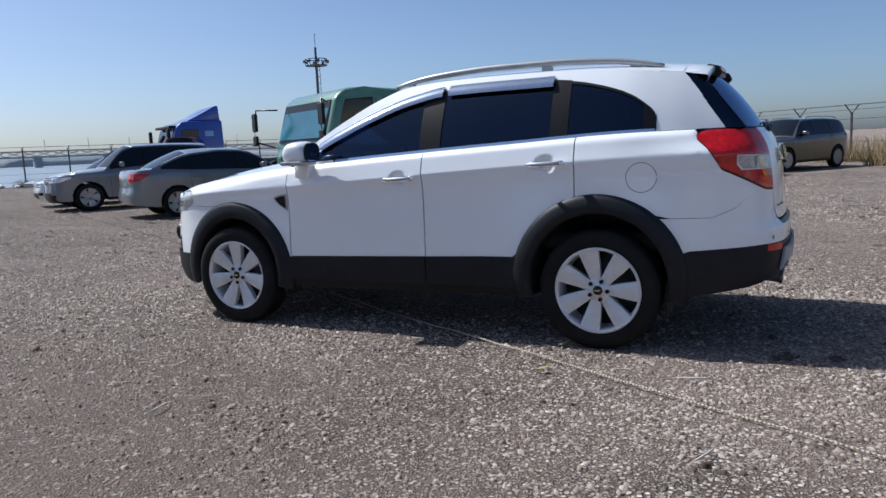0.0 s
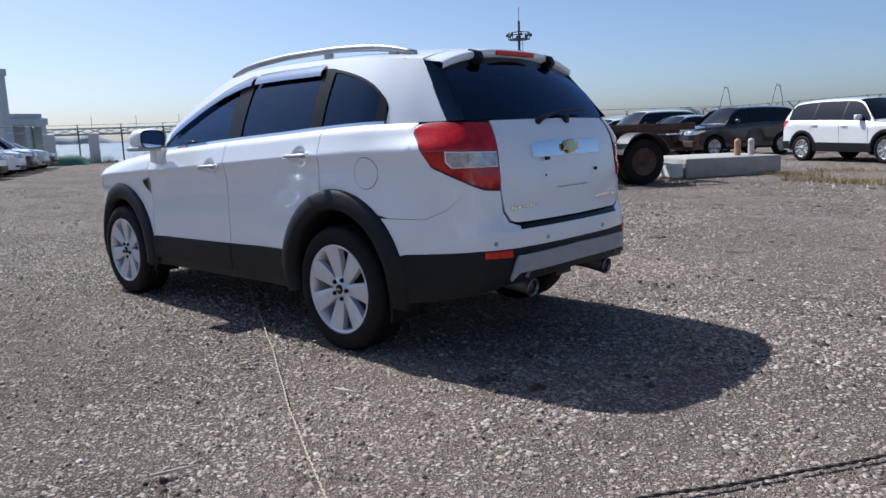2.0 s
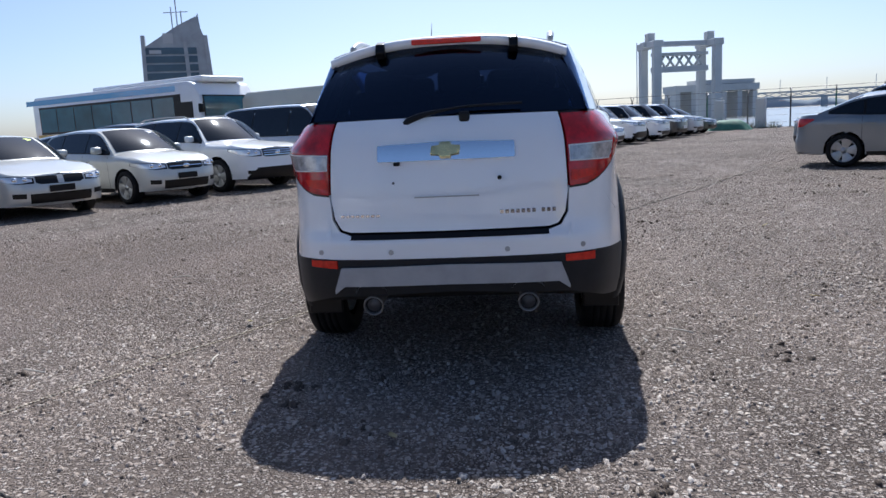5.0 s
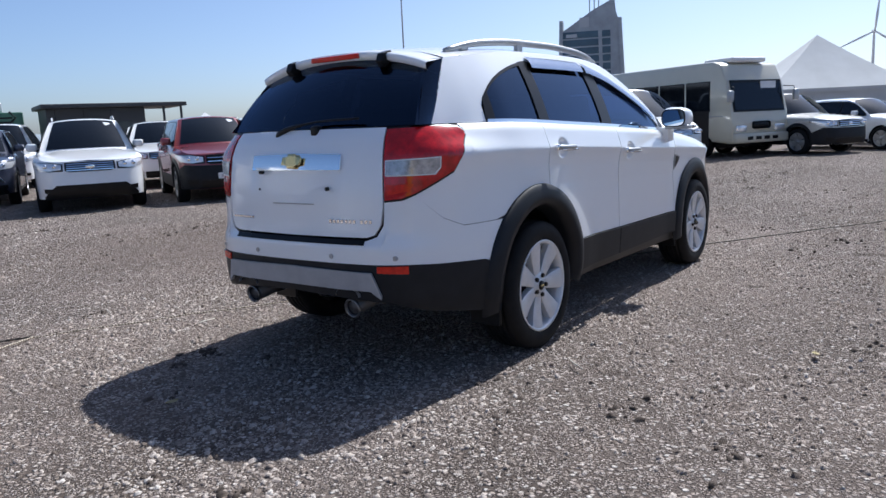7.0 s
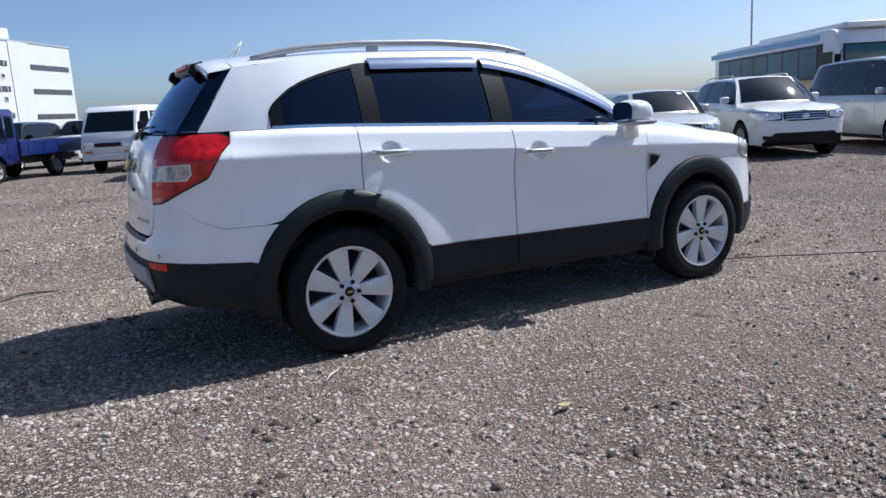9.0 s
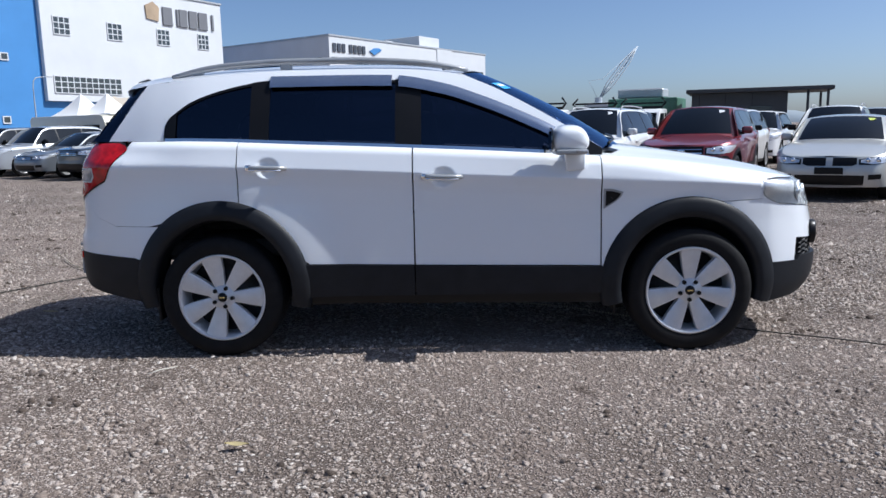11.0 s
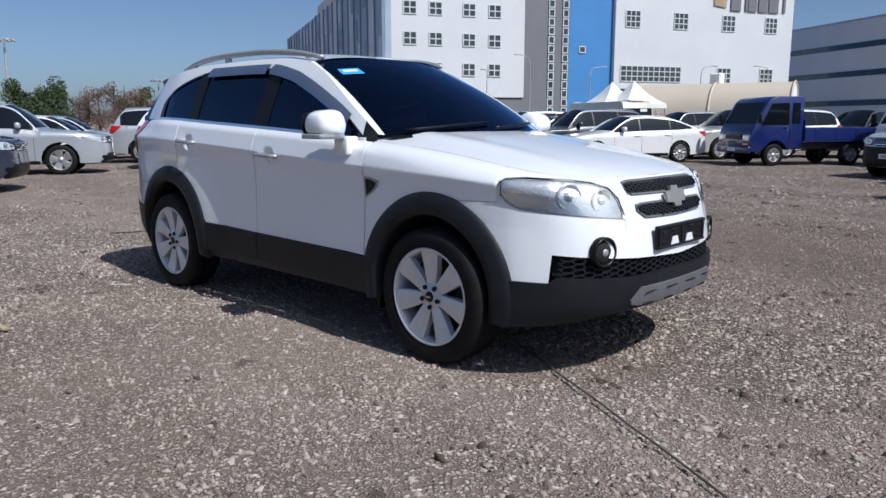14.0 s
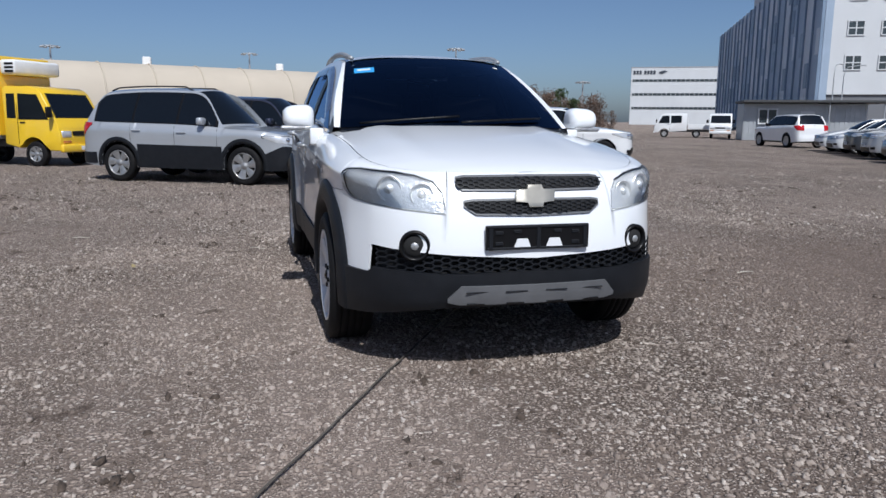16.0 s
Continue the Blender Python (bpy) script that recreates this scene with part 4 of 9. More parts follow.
    P = np.array([[q(a, b) + np.array((0.002, 0, 0.003)) for b in (0.18, 0.225, 0.27)] for a in (-0.90, -0.80, -0.69)])
    st = skin("permit_sticker", P, M["bluestick"], car, 0, "bright blue sticker")
    P = np.array([[q(a, b) + np.array((0.003, 0, 0.005)) for b in (0.205, 0.235)] for a in (-0.87, -0.73)])
    skin("sticker_band", P, M["paper"], st, 0)
    P = np.array([[q(a, b) + np.array((0.002, 0, 0.003)) for b in (0.10, 0.125)] for a in (0.78, 0.84)])
    skin("round_sticker", P, M["paper"], car, 0)
    v = np.linspace(0, 1, 30)
    uu = np.linspace(-1, 1, 29)
    P = np.zeros((29, 30, 3))
    for i, a in enumerate(uu):
        x = -1.80 + (0.19 - 0.13 * a * a + 1.80) * v
        yr_ = gy(x, ze(np.minimum(x, 0.06)))
        yr_ = np.where(x > 0.05, 0.585, yr_)
        yr_ = np.minimum(yr_, 0.66)
        k_ = np.clip((x - (-0.15)) / 0.21, 0, 1)
        yr_ = yr_ * (1 - k_) + 0.587 * k_
        zed = ze(np.minimum(x, 0.05)) * (1 - k_) + 1.617 * k_
        P[i, :, 0], P[i, :, 1] = x, a * yr_
        P[i, :, 2] = zcen(x) - (zcen(x) - zed) * np.abs(a) ** 2.6
    skin("roof", P, W, car, 0)
    Pz = P
    # rear spoiler with brake lamp
    rows = []
    for a in uu:
        zr = 1.672 - (1.672 - 1.585) * abs(a) ** 2.6
        yy = a * float(gy(-1.80, ze(-1.80)))
        bulge = 1 - 0.45 * abs(a) ** 2
        rows.append([(-1.795, yy, zr), (-1.84, yy * 0.998, zr - 0.006), (-1.90 - 0.04 * bulge, yy * 0.988, zr - 0.020), (-1.912 - 0.04 * bulge, yy * 0.982, zr - 0.030), (-1.908 - 0.04 * bulge, yy * 0.98, zr - 0.055), (-1.86, yy * 0.98, zr - 0.075), (-1.83, yy * 0.98, zr - 0.075)])
    sp = skin("rear_spoiler", np.array(rows), W, car, 0)
    bl_ = part("brake_lamp", box((-1.945, 0, 1.628), (0.03, 0.345, 0.026), 0.006, 2), M["redlens2"], sp, "red high-level brake lamp")
    for y in (-0.33, 0.33):
        part("window_hinge", prism([(-1.90, 1.645), (-1.965, 1.628), (-1.985, 1.585), (-1.955, 1.555), (-1.925, 1.57), (-1.90, 1.60)], y - 0.022, y + 0.022, 0.006, 2), M["trim"], sp)
    u = np.linspace(-1, 1, 25)
    T2 = np.stack([-1.915 + 0.055 * u ** 2, 0.555 * u, 1.612 - 0.038 * np.abs(u) ** 2.2], 1)
    B2 = np.stack([-2.195 + 0.075 * u ** 2, 0.672 * u, 1.262 + 0 * u], 1)
    rg = ruled(T2, B2, 12, 0.022, (-0.9, 0, 0.45))
    skin("rear_window", rg, M["rearglass"], car, 0)
    fr = ruled(T2, B2, 40, 0.022, (-0.9, 0, 0.45)) + np.array((0.004, 0, -0.003))
    skin("rear_window_border", fr[:, :4], M["trim"], car, 0)
    skin("rear_window_border", fr[:, -3:], M["trim"], car, 0)
    skin("rear_window_border", fr[:2], M["trim"], car, 0)
    skin("rear_window_border", fr[-2:], M["trim"], car, 0)
    # tailgate
    def RS(y):
        return YR(abs(y)) if y > 0 else 2 * S - YR(abs(y))
    tl = [(RS(0.568), 0.90), (RS(0.55), 0.80), (RS(0.515), 0.75), (RS(0.47), 0.737), (S, 0.735), (RS(-0.47), 0.737), (RS(-0.515), 0.75), (RS(-0.55), 0.80), (RS(-0.568), 0.90)]
    tu = [(RS(0.568), 1.258), (S, 1.262), (RS(-0.568), 1.258)]
    gate = skin("tailgate", panel(sh, tl, tu, 14, 0.04, 0, 0.002), W, car, 0.015)
    ch = skin("chrome_garnish", panel(sh, [(RS(0.322), 1.068), (RS(0.315), 1.062), (RS(-0.315), 1.062), (RS(-0.322), 1.068)], [(RS(0.322), 1.136), (S, 1.146), (RS(-0.322), 1.136)], 5, 0.05, 0.014, 0), M["chrome"], gate, 0.012, "chrome garnish strip")
    part("gate_button", box((-2.322, 0.225, 1.052), (0.02, 0.03, 0.018), 0.004), M["trim"], gate)
    part("gate_hole", cyl((-2.318, -0.245, 0.972), (-2.330, -0.245, 0.972), 0.010, n=10), M["trim"], gate)
    part("gate_hole", cyl((-2.325, 0.245, 0.965), (-2.329, 0.245, 0.965), 0.006, n=10), M["trim"], gate)
    part("reflector_strip", box((-2.3275, 0.0, 0.895), (0.002, 0.30, 0.006)), M["satin"], gate)
    for y0, n_, z in ((0.50, 8, 0.815), (-0.25, 7, 0.815), (-0.44, 3, 0.815)):
        for i in range(n_):
            y = y0 - i * 0.0245
            xx = float(sh.at(np.array([RS(y) if y != 0 else S]), np.array([z]), 0.003)[0, 0])
            part("lettering_bar", box((xx, y, z), (0.005, 0.017, 0.020 if y0 < 0 else 0.014), 0.002), M["chrome"], gate)
    part("wiper_motor_cover", box((-2.215, -0.09, 1.252), (0.05, 0.05, 0.055), 0.014, 3), M["trim"], gate)
    vs, fs = tube(spline([(-2.212, 0.195, 1.222), (-2.225, 0.17, 1.245), (-2.218, 0.05, 1.280), (-2.205, -0.12, 1.300), (-2.192, -0.36, 1.305)], 20), [0.020 - 0.014 * min(1, t * 2.5) for t in np.linspace(0, 1, 20)], 8)
    mesh_ob("rear_wiper", vs, fs, M["trim"], gate)
    # rear bumper
    s_a, s_b = X(-1.852), 2 * S - X(-1.852)
    ra_r = [p for p in ra if p[0] > X(-1.705)]
    lo_side = [(X(-1.70), 0.768)] + ra_r + [(X(-1.86), 0.588)]
    lo = lo_side + [(RS(0.7), 0.612), (S, 0.612)]
    lo = lo + [(2 * S - s, z) for s, z in lo[-2::-1]]
    up_s = [(X(-1.70), 0.7715), (X(-1.98), 0.7715), (X(-2.10), 0.8195), (YR(0.705), 0.943), (YR(0.66), 0.928), (YR(0.575), 0.918), (YR(0.566), 0.80), (YR(0.53), 0.745), (YR(0.47), 0.725), (S, 0.722)]
    up = up_s + [(2 * S - s, z) for s, z in up_s[-2::-1]]
    rb = skin("rear_bumper", panel(sh, lo, up, 10, 0.035, 0, 0.001), W, car, 0.015)
    skin("step_pad", panel(sh, [(RS(0.465), 0.705), (RS(-0.465), 0.705)], [(RS(0.48), 0.728), (RS(-0.48), 0.728)], 2, 0.05, 0.003, 0), M["trim"], rb, 0)
    for y in (0.62, 0.27, -0.27, -0.62):
        p = sh.at(np.array([RS(y)]), np.array([0.645]), 0.001)[0]
        part("parking_sensor", cyl(p + np.array((0.01, 0, 0)), p - np.array((0.004, 0, 0)), 0.012, n=14), M["satin"] if abs(y) < 1 else W, rb)
    lo = [(X(-1.80), 0.315), (RS(0.75), 0.375), (RS(0.56), 0.43), (S, 0.455), (RS(-0.56), 0.43), (RS(-0.75), 0.375), (2 * S - X(-1.80), 0.315)]
    up = [(X(-1.80), 0.57), (X(-1.86), 0.587), (RS(0.7), 0.611), (S, 0.611), (RS(-0.7), 0.611), (2 * S - X(-1.86), 0.587), (2 * S - X(-1.80), 0.57)]
    rl = skin("rear_bumper_lip", panel(sh, lo, up, 8, 0.05, 0.004, 0), PL, car, 0.04, "dark grey textured lower bumper")
    rs = skin("rear_skid_plate", panel(sh, [(RS(0.55), 0.448), (RS(0.50), 0.486), (S, 0.492), (RS(-0.50), 0.486), (RS(-0.55), 0.448)], [(RS(0.55), 0.465), (RS(0.51), 0.575), (S, 0.585), (RS(-0.51), 0.575), (RS(-0.55), 0.465)], 4, 0.05, 0.022, 0), M["rearskid"], rl, 0.014)
    for y0, y1 in ((0.675, 0.535), (-0.535, -0.675)):
        skin("rear_reflector", panel(sh, [(RS(y0), 0.575), (RS(y1), 0.57)], [(RS(y0), 0.606), (RS(y1), 0.608)], 2, 0.03, 0.010, 0), M["redlens2"], rl, 0.006)
    for y in (0.375, -0.36):
        vs, fs = tube([(-1.6, y, 0.42), (-2.18, y, 0.405), (-2.31, y, 0.388)], [0.03, 0.042, 0.044], 20)
        ex = mesh_ob("exhaust_pipe", vs, fs, M["steel"], car)
        vs, fs = lathe([(0.044, 0.0), (0.05, 0.012), (0.046, 0.02), (0.040, 0.012), (0.040, -0.06), (0.001, -0.07)], 24)
        m = Matrix.Translation((-2.31, y, 0.388)) @ Vector((-1, 0, -0.15)).to_track_quat("Y", "Z").to_matrix().to_4x4()
        mesh_ob("exhaust_tip", [m @ Vector(p) for p in vs], fs, M["tip"], ex)
        vs, fs = lathe([(0.040, 0.005), (0.001, -0.02)], 20)
        mesh_ob("exhaust_bore", [m @ Vector(p) for p in vs], fs, M["inner"], ex)
        a = np.linspace(0, math.pi, 14)
        P = np.stack([np.stack([np.full(14, xx), y + 0.075 * np.cos(a), 0.455 + 0.04 * np.sin(a)], 1) for xx in (-2.29, -2.352, -2.356)], 1)
        skin("exhaust_shroud", P, M["satin"], rl, 0)
    # underbody and cabin
    part("underbody", box((0.0, 0, 0.36), (3.6, 1.30, 0.14), 0.04), M["inner"], car)
    part("floor_pan", box((-0.55, 0, 0.62), (2.9, 1.50, 0.10), 0.02), M["inner"], car)
    part("engine_bulkhead", box((0.98, 0, 0.78), (0.10, 1.5, 0.58), 0.02), M["inner"], car)
    part("engine_cover", box((1.50, 0, 0.62), (0.9, 1.0, 0.5), 0.05), M["inner"], car)
    part("boot_floor", box((-1.85, 0, 0.75), (0.6, 1.2, 0.25), 0.03), M["inner"], car)
    part("axle", cyl((-1.353, -0.7, 0.35), (-1.353, 0.7, 0.35), 0.05), M["steel"], car)
    part("axle", cyl((1.353, -0.7, 0.35), (1.353, 0.7, 0.35), 0.05), M["steel"], car)
    part("dashboard", box((0.80, 0, 1.02), (0.42, 1.40, 0.24), 0.06, 3), M["trim"], car)
    part("headlining", box((-0.85, 0, 1.615), (1.75, 1.08, 0.015), 0.004), M["seat"], car)
    for x, ys in ((0.05, (0.37, -0.37)), (-0.85, (0.45, 0.0, -0.45)), (-1.55, (0.32, -0.32))):
        for y in ys:
            w = 0.5 if x > 0 else 0.42
            st = part("seat", box((x + 0.12, y, 0.80), (0.5, w, 0.20), 0.06, 3), M["seat"], car)
            part("backrest", box((0, 0, 0), (0.14, w, 0.62), 0.05, 3, pose(x - 0.17, y, 1.10, 0, -12, 0)), M["seat"], st)
            part("headrest", box((0, 0, 0), (0.10, 0.26, 0.17), 0.045, 3, pose(x - 0.25, y, 1.475 if x > -1 else 1.40, 0, -8, 0)), M["seat"], st)
    vs, fs = tube([(0.50 + 0.0 * math.cos(a) - 0.07 * math.sin(a), 0.37 + 0.18 * math.cos(a), 1.08 + 0.17 * math.sin(a)) for a in np.linspace(0, 2 * math.pi, 25)], 0.014, 6)
    mesh_ob("steering_wheel", vs, fs, M["trim"], car)
    part("inside_mirror", box((0.25, 0, 1.555), (0.02, 0.22, 0.06), 0.01, 2), M["trim"], car)
    for x in (1.353, -1.353):
        for y in (0.783, -0.783):
            wheel(car, x, y, 0.357, 0.235, 0.252, 7, True, turn=radians(90 if x > 0 else 77), wide=0.44)
    for x, y in ((-1.74, 0.76), (-1.74, -0.76), (0.93, 0.76), (0.93, -0.76)):
        part("mud_flap", box((x, y, 0.31), (0.02, 0.19, 0.20), 0.006), M["trim"], car)
    return car


white_suv()


# ---- other parked vehicles ----
def far_glass():
    n = Net("car_window_dark")
    n.b.inputs["Base Color"].default_value = (0.006, 0.008, 0.011, 1)
    c = n.coords(world_space=False)
    rr = n.add("MapRange")
    n.link(n.noise(c, 3.0, 4), rr.inputs[0])
    rr.inputs[3].default_value, rr.inputs[4].default_value = 0.02, 0.10
    n.link(rr.outputs[0], n.b.inputs["Roughness"])
    n.b.inputs["IOR"].default_value = 1.45
    n.b.inputs["Specular Tint"].default_value = (0.75, 0.86, 1.0, 1)
    return n.mat


M["fglass"] = far_glass()
KINDS = {
    # length, width, front axle, rear axle, wheel radius, rim, heights of nose, cowl, belt front, belt rear, deck, roof; screen base, roof front, roof rear, rear glass base (x)
    "sedan": dict(L=4.65, W=1.80, fa=1.42, ra=-1.36, wr=0.325, rim=0.225, nose=0.74, cowl=0.965, belt=(0.93, 0.99), deck=1.035, roof=1.455, sb=0.98, rf=0.20, rr=-0.95, rb=-1.68, arch=0.045),
    "suv": dict(L=4.65, W=1.86, fa=1.40, ra=-1.33, wr=0.355, rim=0.24, nose=0.92, cowl=1.08, belt=(1.06, 1.13), deck=1.14, roof=1.70, sb=0.98, rf=0.28, rr=-1.78, rb=-2.10, arch=0.06),
    "hatch": dict(L=4.2, W=1.78, fa=1.34, ra=-1.26, wr=0.32, rim=0.22, nose=0.78, cowl=0.98, belt=(0.94, 1.0), deck=1.03, roof=1.48, sb=0.95, rf=0.22, rr=-1.45, rb=-1.85, arch=0.045),
    "van": dict(L=5.1, W=1.92, fa=1.62, ra=-1.55, wr=0.335, rim=0.215, nose=0.90, cowl=1.15, belt=(1.10, 1.12), deck=1.12, roof=1.93, sb=1.62, rf=0.72, rr=-2.32, rb=-2.45, arch=0.045),
}


def parked_car(kind, front, heading, mat, label, rails=False, clad=False, slats=3, plate=True, sticker=None, seed=0, detail=2, grille="dark", spokes=5, bar=False, **mods):
    k = dict(KINDS[kind])
    k.update(mods)
    hx, hy = math.cos(radians(heading)), math.sin(radians(heading))
    L, hw = k["L"], k["W"] / 2
    xf, xr = L / 2, -L / 2
    px, py = front[0] - hx * xf, front[1] - hy * xf
    car = thing({"sedan": "sedan", "suv": "suv", "hatch": "hatchback", "van": "van"}[kind], label, "van" if kind == "van" else "car", pose(px, py, 0, 0, 0, heading), "parked cars")
    B = mat
    plan = [(xf, 0), (xf - 0.015, 0.42 * hw), (xf - 0.06, 0.66 * hw), (xf - 0.17, 0.84 * hw), (xf - 0.36, 0.94 * hw), (xf - 0.7, 0.985 * hw), (xf - 1.3, hw), (xr + 1.2, hw), (xr + 0.6, 0.98 * hw), (xr + 0.28, 0.93 * hw), (xr + 0.10, 0.82 * hw), (xr + 0.03, 0.62 * hw), (xr, 0.0)]
    nz = k["nose"]
    front_p = [(0.18, 0.16), (0.25, 0.07), (0.32, 0.02), (0.48, 0.0), (0.56, 0.012), (nz * 0.85, 0.03), (nz, 0.09), (nz + 0.2, 0.2)]
    dk = k["deck"]
    rear_p = [(0.2, 0.15), (0.28, 0.05), (0.36, 0.0), (0.56, 0.0), (0.62, 0.03), (dk * 0.86, 0.045), (dk, 0.11 if kind != "van" else 0.06)]
    cr = k["belt"][0] - 0.12
    side = [(-1.0, 0.08), (-0.6, 0.028), (-0.3, 0.014), (-0.12, 0.010), (-0.02, 0.002), (0, 0), (0.06, 0.010), (0.16, 0.028), (0.3, 0.07)]
    tx = [xr, k["rb"] - 0.02, k["rr"] + 0.1, 0.0, k["sb"] - 0.25, k["sb"], (k["sb"] + xf) / 2, xf - 0.25, xf]
    tz = [dk - 0.02, dk, k["belt"][1], (k["belt"][0] + k["belt"][1]) / 2, k["belt"][0], k["cowl"] - 0.05, (k["cowl"] + nz) / 2, nz + 0.02, nz - 0.02]
    o = np.argsort(tx)
    txs, tzs = np.array(tx)[o], np.array(tz)[o]
    keep = np.r_[True, np.diff(txs) > 0.02]
    top = smooth_curve(txs[keep], tzs[keep])
    crease = smooth_curve([xr, 0, xf], [cr + 0.07, cr, cr - 0.06])
    shoulder = smooth_curve([xr, xr + 0.5, 0.3, k["sb"], xf], [0.05, 0.04, 0.04, 0.07, 0.09])
    sh = Shell(plan, front_p, side, rear_p, top, crease, shoulder)
    X, YF, YR, S = sh.x, sh.yf, sh.yr, sh.S
    zt = lambda s: float(sh.zt(np.array([s]))[0])
    R = k["wr"] + k["arch"]
    wz = k["wr"]
    zb = 0.24 if kind != "suv" else 0.27
    low = [(0, zb - 0.02), (YF(0.7 * hw), zb)] + arch_low(sh, k["fa"], wz, R, zb, 10) + [(X(0), zb)] + arch_low(sh, k["ra"], wz, R, zb, 10) + [(YR(0.8 * hw), zb + 0.06), (S, zb + 0.08)]
    up = [(s, zt(s)) for s in np.linspace(0, S, 40)]
    half = panel(sh, low, up, 9, 0.14, 0, 0)
    other = half[::-1][1:] * np.array((1, -1, 1))
    P = np.concatenate([half, other])
    skin("body", P, B, car, 0)

    def deck_grid(x0, x1, zc0, zc1):
        ss = np.linspace(0, S, 120)
        E = sh.at(ss, np.array([zt(s) for s in ss]))
        xs = np.linspace(x0, x1, 12)
        if x1 > 0:
            e = E[: np.argmax(E[:, 1]) + 1]
            xs = np.concatenate([xs[:-2], xs[-3] + (e[0, 0] - 0.001 - xs[-3]) * (1 - (1 - np.linspace(0, 1, 8)[1:]) ** 2)])
            ye, ze_ = np.interp(-xs, -e[:, 0], e[:, 1]), np.interp(-xs, -e[:, 0], e[:, 2])
        else:
            e = E[np.argmax(E[:, 1]):]
            xs = np.concatenate([xs[:-2], xs[-3] + (e[-1, 0] + 0.001 - xs[-3]) * (1 - (1 - np.linspace(0, 1, 8)[1:]) ** 2)])
            ye, ze_ = np.interp(-xs, -e[:, 0], e[:, 1]), np.interp(-xs, -e[:, 0], e[:, 2])
        u = np.linspace(-1, 1, 15)
        t = (xs - xs[0]) / (xs[-1] - xs[0])
        cz = np.maximum(zc0 + (zc1 - zc0) * t ** 1.3, ze_ + 0.004)
        crown = (cz - ze_)[:, None] * (1 - np.abs(u) ** 2.4) + 0.012 * np.exp(-((np.abs(u) - 0.6) / 0.12) ** 2) * (1 - t)[:, None]
        return np.stack([np.repeat(xs[:, None], 15, 1), ye[:, None] * u, ze_[:, None] + crown], -1)
    skin("bonnet", deck_grid(k["sb"] - 0.22, xf, k["cowl"] + 0.03, nz + 0.0), B, car, 0)
    if k["rb"] - xr > 0.12:
        skin("boot_lid", deck_grid(k["rb"] + 0.15, xr, dk + 0.03, dk + 0.0), B, car, 0)
    # cabin
    bx = np.linspace(xr + 0.06, xf - 0.3, 60)
    bl = np.array([sh.at(np.array([X(x)]), np.array([zt(X(x))]))[0] for x in bx])
    tum = 0.36 if kind != "van" else 0.16

    def gy(x, z):
        h = np.maximum(z - np.interp(x, bx, bl[:, 2]), 0)
        return np.interp(x, bx, bl[:, 1]) - tum * h - 0.25 * h * h
    H = k["roof"]
    ze = smooth_curve([k["rb"] - 0.02, k["rr"], k["rr"] + 0.5, (k["rr"] + k["rf"]) / 2, k["rf"] - 0.1, k["rf"] + 0.12, k["sb"]], [top(k["rb"]) + 0.01, H - 0.12, H - 0.07, H - 0.055, H - 0.075, H - 0.13, top(k["sb"]) + 0.01])

    def green(xs, zl, zu, nz_, sg, off=0.0):
        v = np.linspace(0, 1, nz_ + 1)
        z = zl[:, None] + (zu - zl)[:, None] * v
        x = np.repeat(xs[:, None], nz_ + 1, 1)
        return np.stack([x, (gy(x, z) + off) * sg, z], -1)
    belt = lambda x: np.interp(x, bx, bl[:, 2])
    c0 = (0, 0, 0.9)
    for sg in (1, -1):
        xs = np.linspace(k["rb"], k["sb"], 36)
        skin("cabin_side", green(xs, belt(xs) - 0.004, np.maximum(ze(xs), belt(xs)), 5, sg), B, car, 0, c=c0)
        win = lambda x: np.minimum(ze(x) - 0.055, np.interp(x, [k["rb"] - 0.1, k["rb"] + 0.35, k["sb"] - 0.5, k["sb"] - 0.08], [belt(k["rb"]) - 0.08, H, H, belt(k["sb"]) + 0.01]))
        w0, w1 = k["rb"] + (0.22 if kind != "van" else 0.12), k["sb"] - 0.16
        cuts = [w0, k["ra"] + 0.33, -0.02, w1] if kind != "van" else [w0, -1.0, 0.35, w1]
        for a, b in zip(cuts, cuts[1:]):
            xs = np.linspace(a + 0.025, b - 0.025, 10)
            zl = belt(xs) + 0.025
            zu = np.maximum(win(xs), zl + 0.002)
            skin("side_window", green(xs, zl, zu, 3, sg, 0.006), M["fglass"], car, 0.004, c=c0)
        xs = np.linspace(w0 - 0.03, w1 + 0.03, 24)
        skin("window_surround", green(xs, belt(xs) + 0.004, np.maximum(win(xs) + 0.018, belt(xs) + 0.008), 3, sg, 0.003), M["trim"], car, 0, c=c0)
        # wing mirror
        mx, mz = k["sb"] - 0.42, belt(k["sb"] - 0.42) + 0.09
        my = float(gy(mx, mz)) + 0.12
        part("wing_mirror", box((mx, my * sg, mz), (0.12, 0.20, 0.14), 0.04, 2), B if detail > 1 else M["trim"], car, smooth=50)
        part("mirror_arm", box((mx + 0.02, (my - 0.10) * sg, mz - 0.06), (0.05, 0.12, 0.04), 0.01), M["trim"], car)
        # lamps
        lz0, lz1 = nz - (0.13 if kind != "suv" else 0.17), nz - 0.025
        hl = skin("headlamp", panel(sh, [(YF(0.50 * hw), lz0 + 0.02), (YF(0.72 * hw), lz0), (X(xf - 0.30), lz0 + 0.03), (X(xf - 0.55), lz1 - 0.02)], [(YF(0.50 * hw), lz1 - 0.04), (YF(0.75 * hw), lz1), (X(xf - 0.55), lz1 + 0.01)], 4, 0.05, 0.005, 0, sg), M["lamp"], car, 0.01, c=c0)
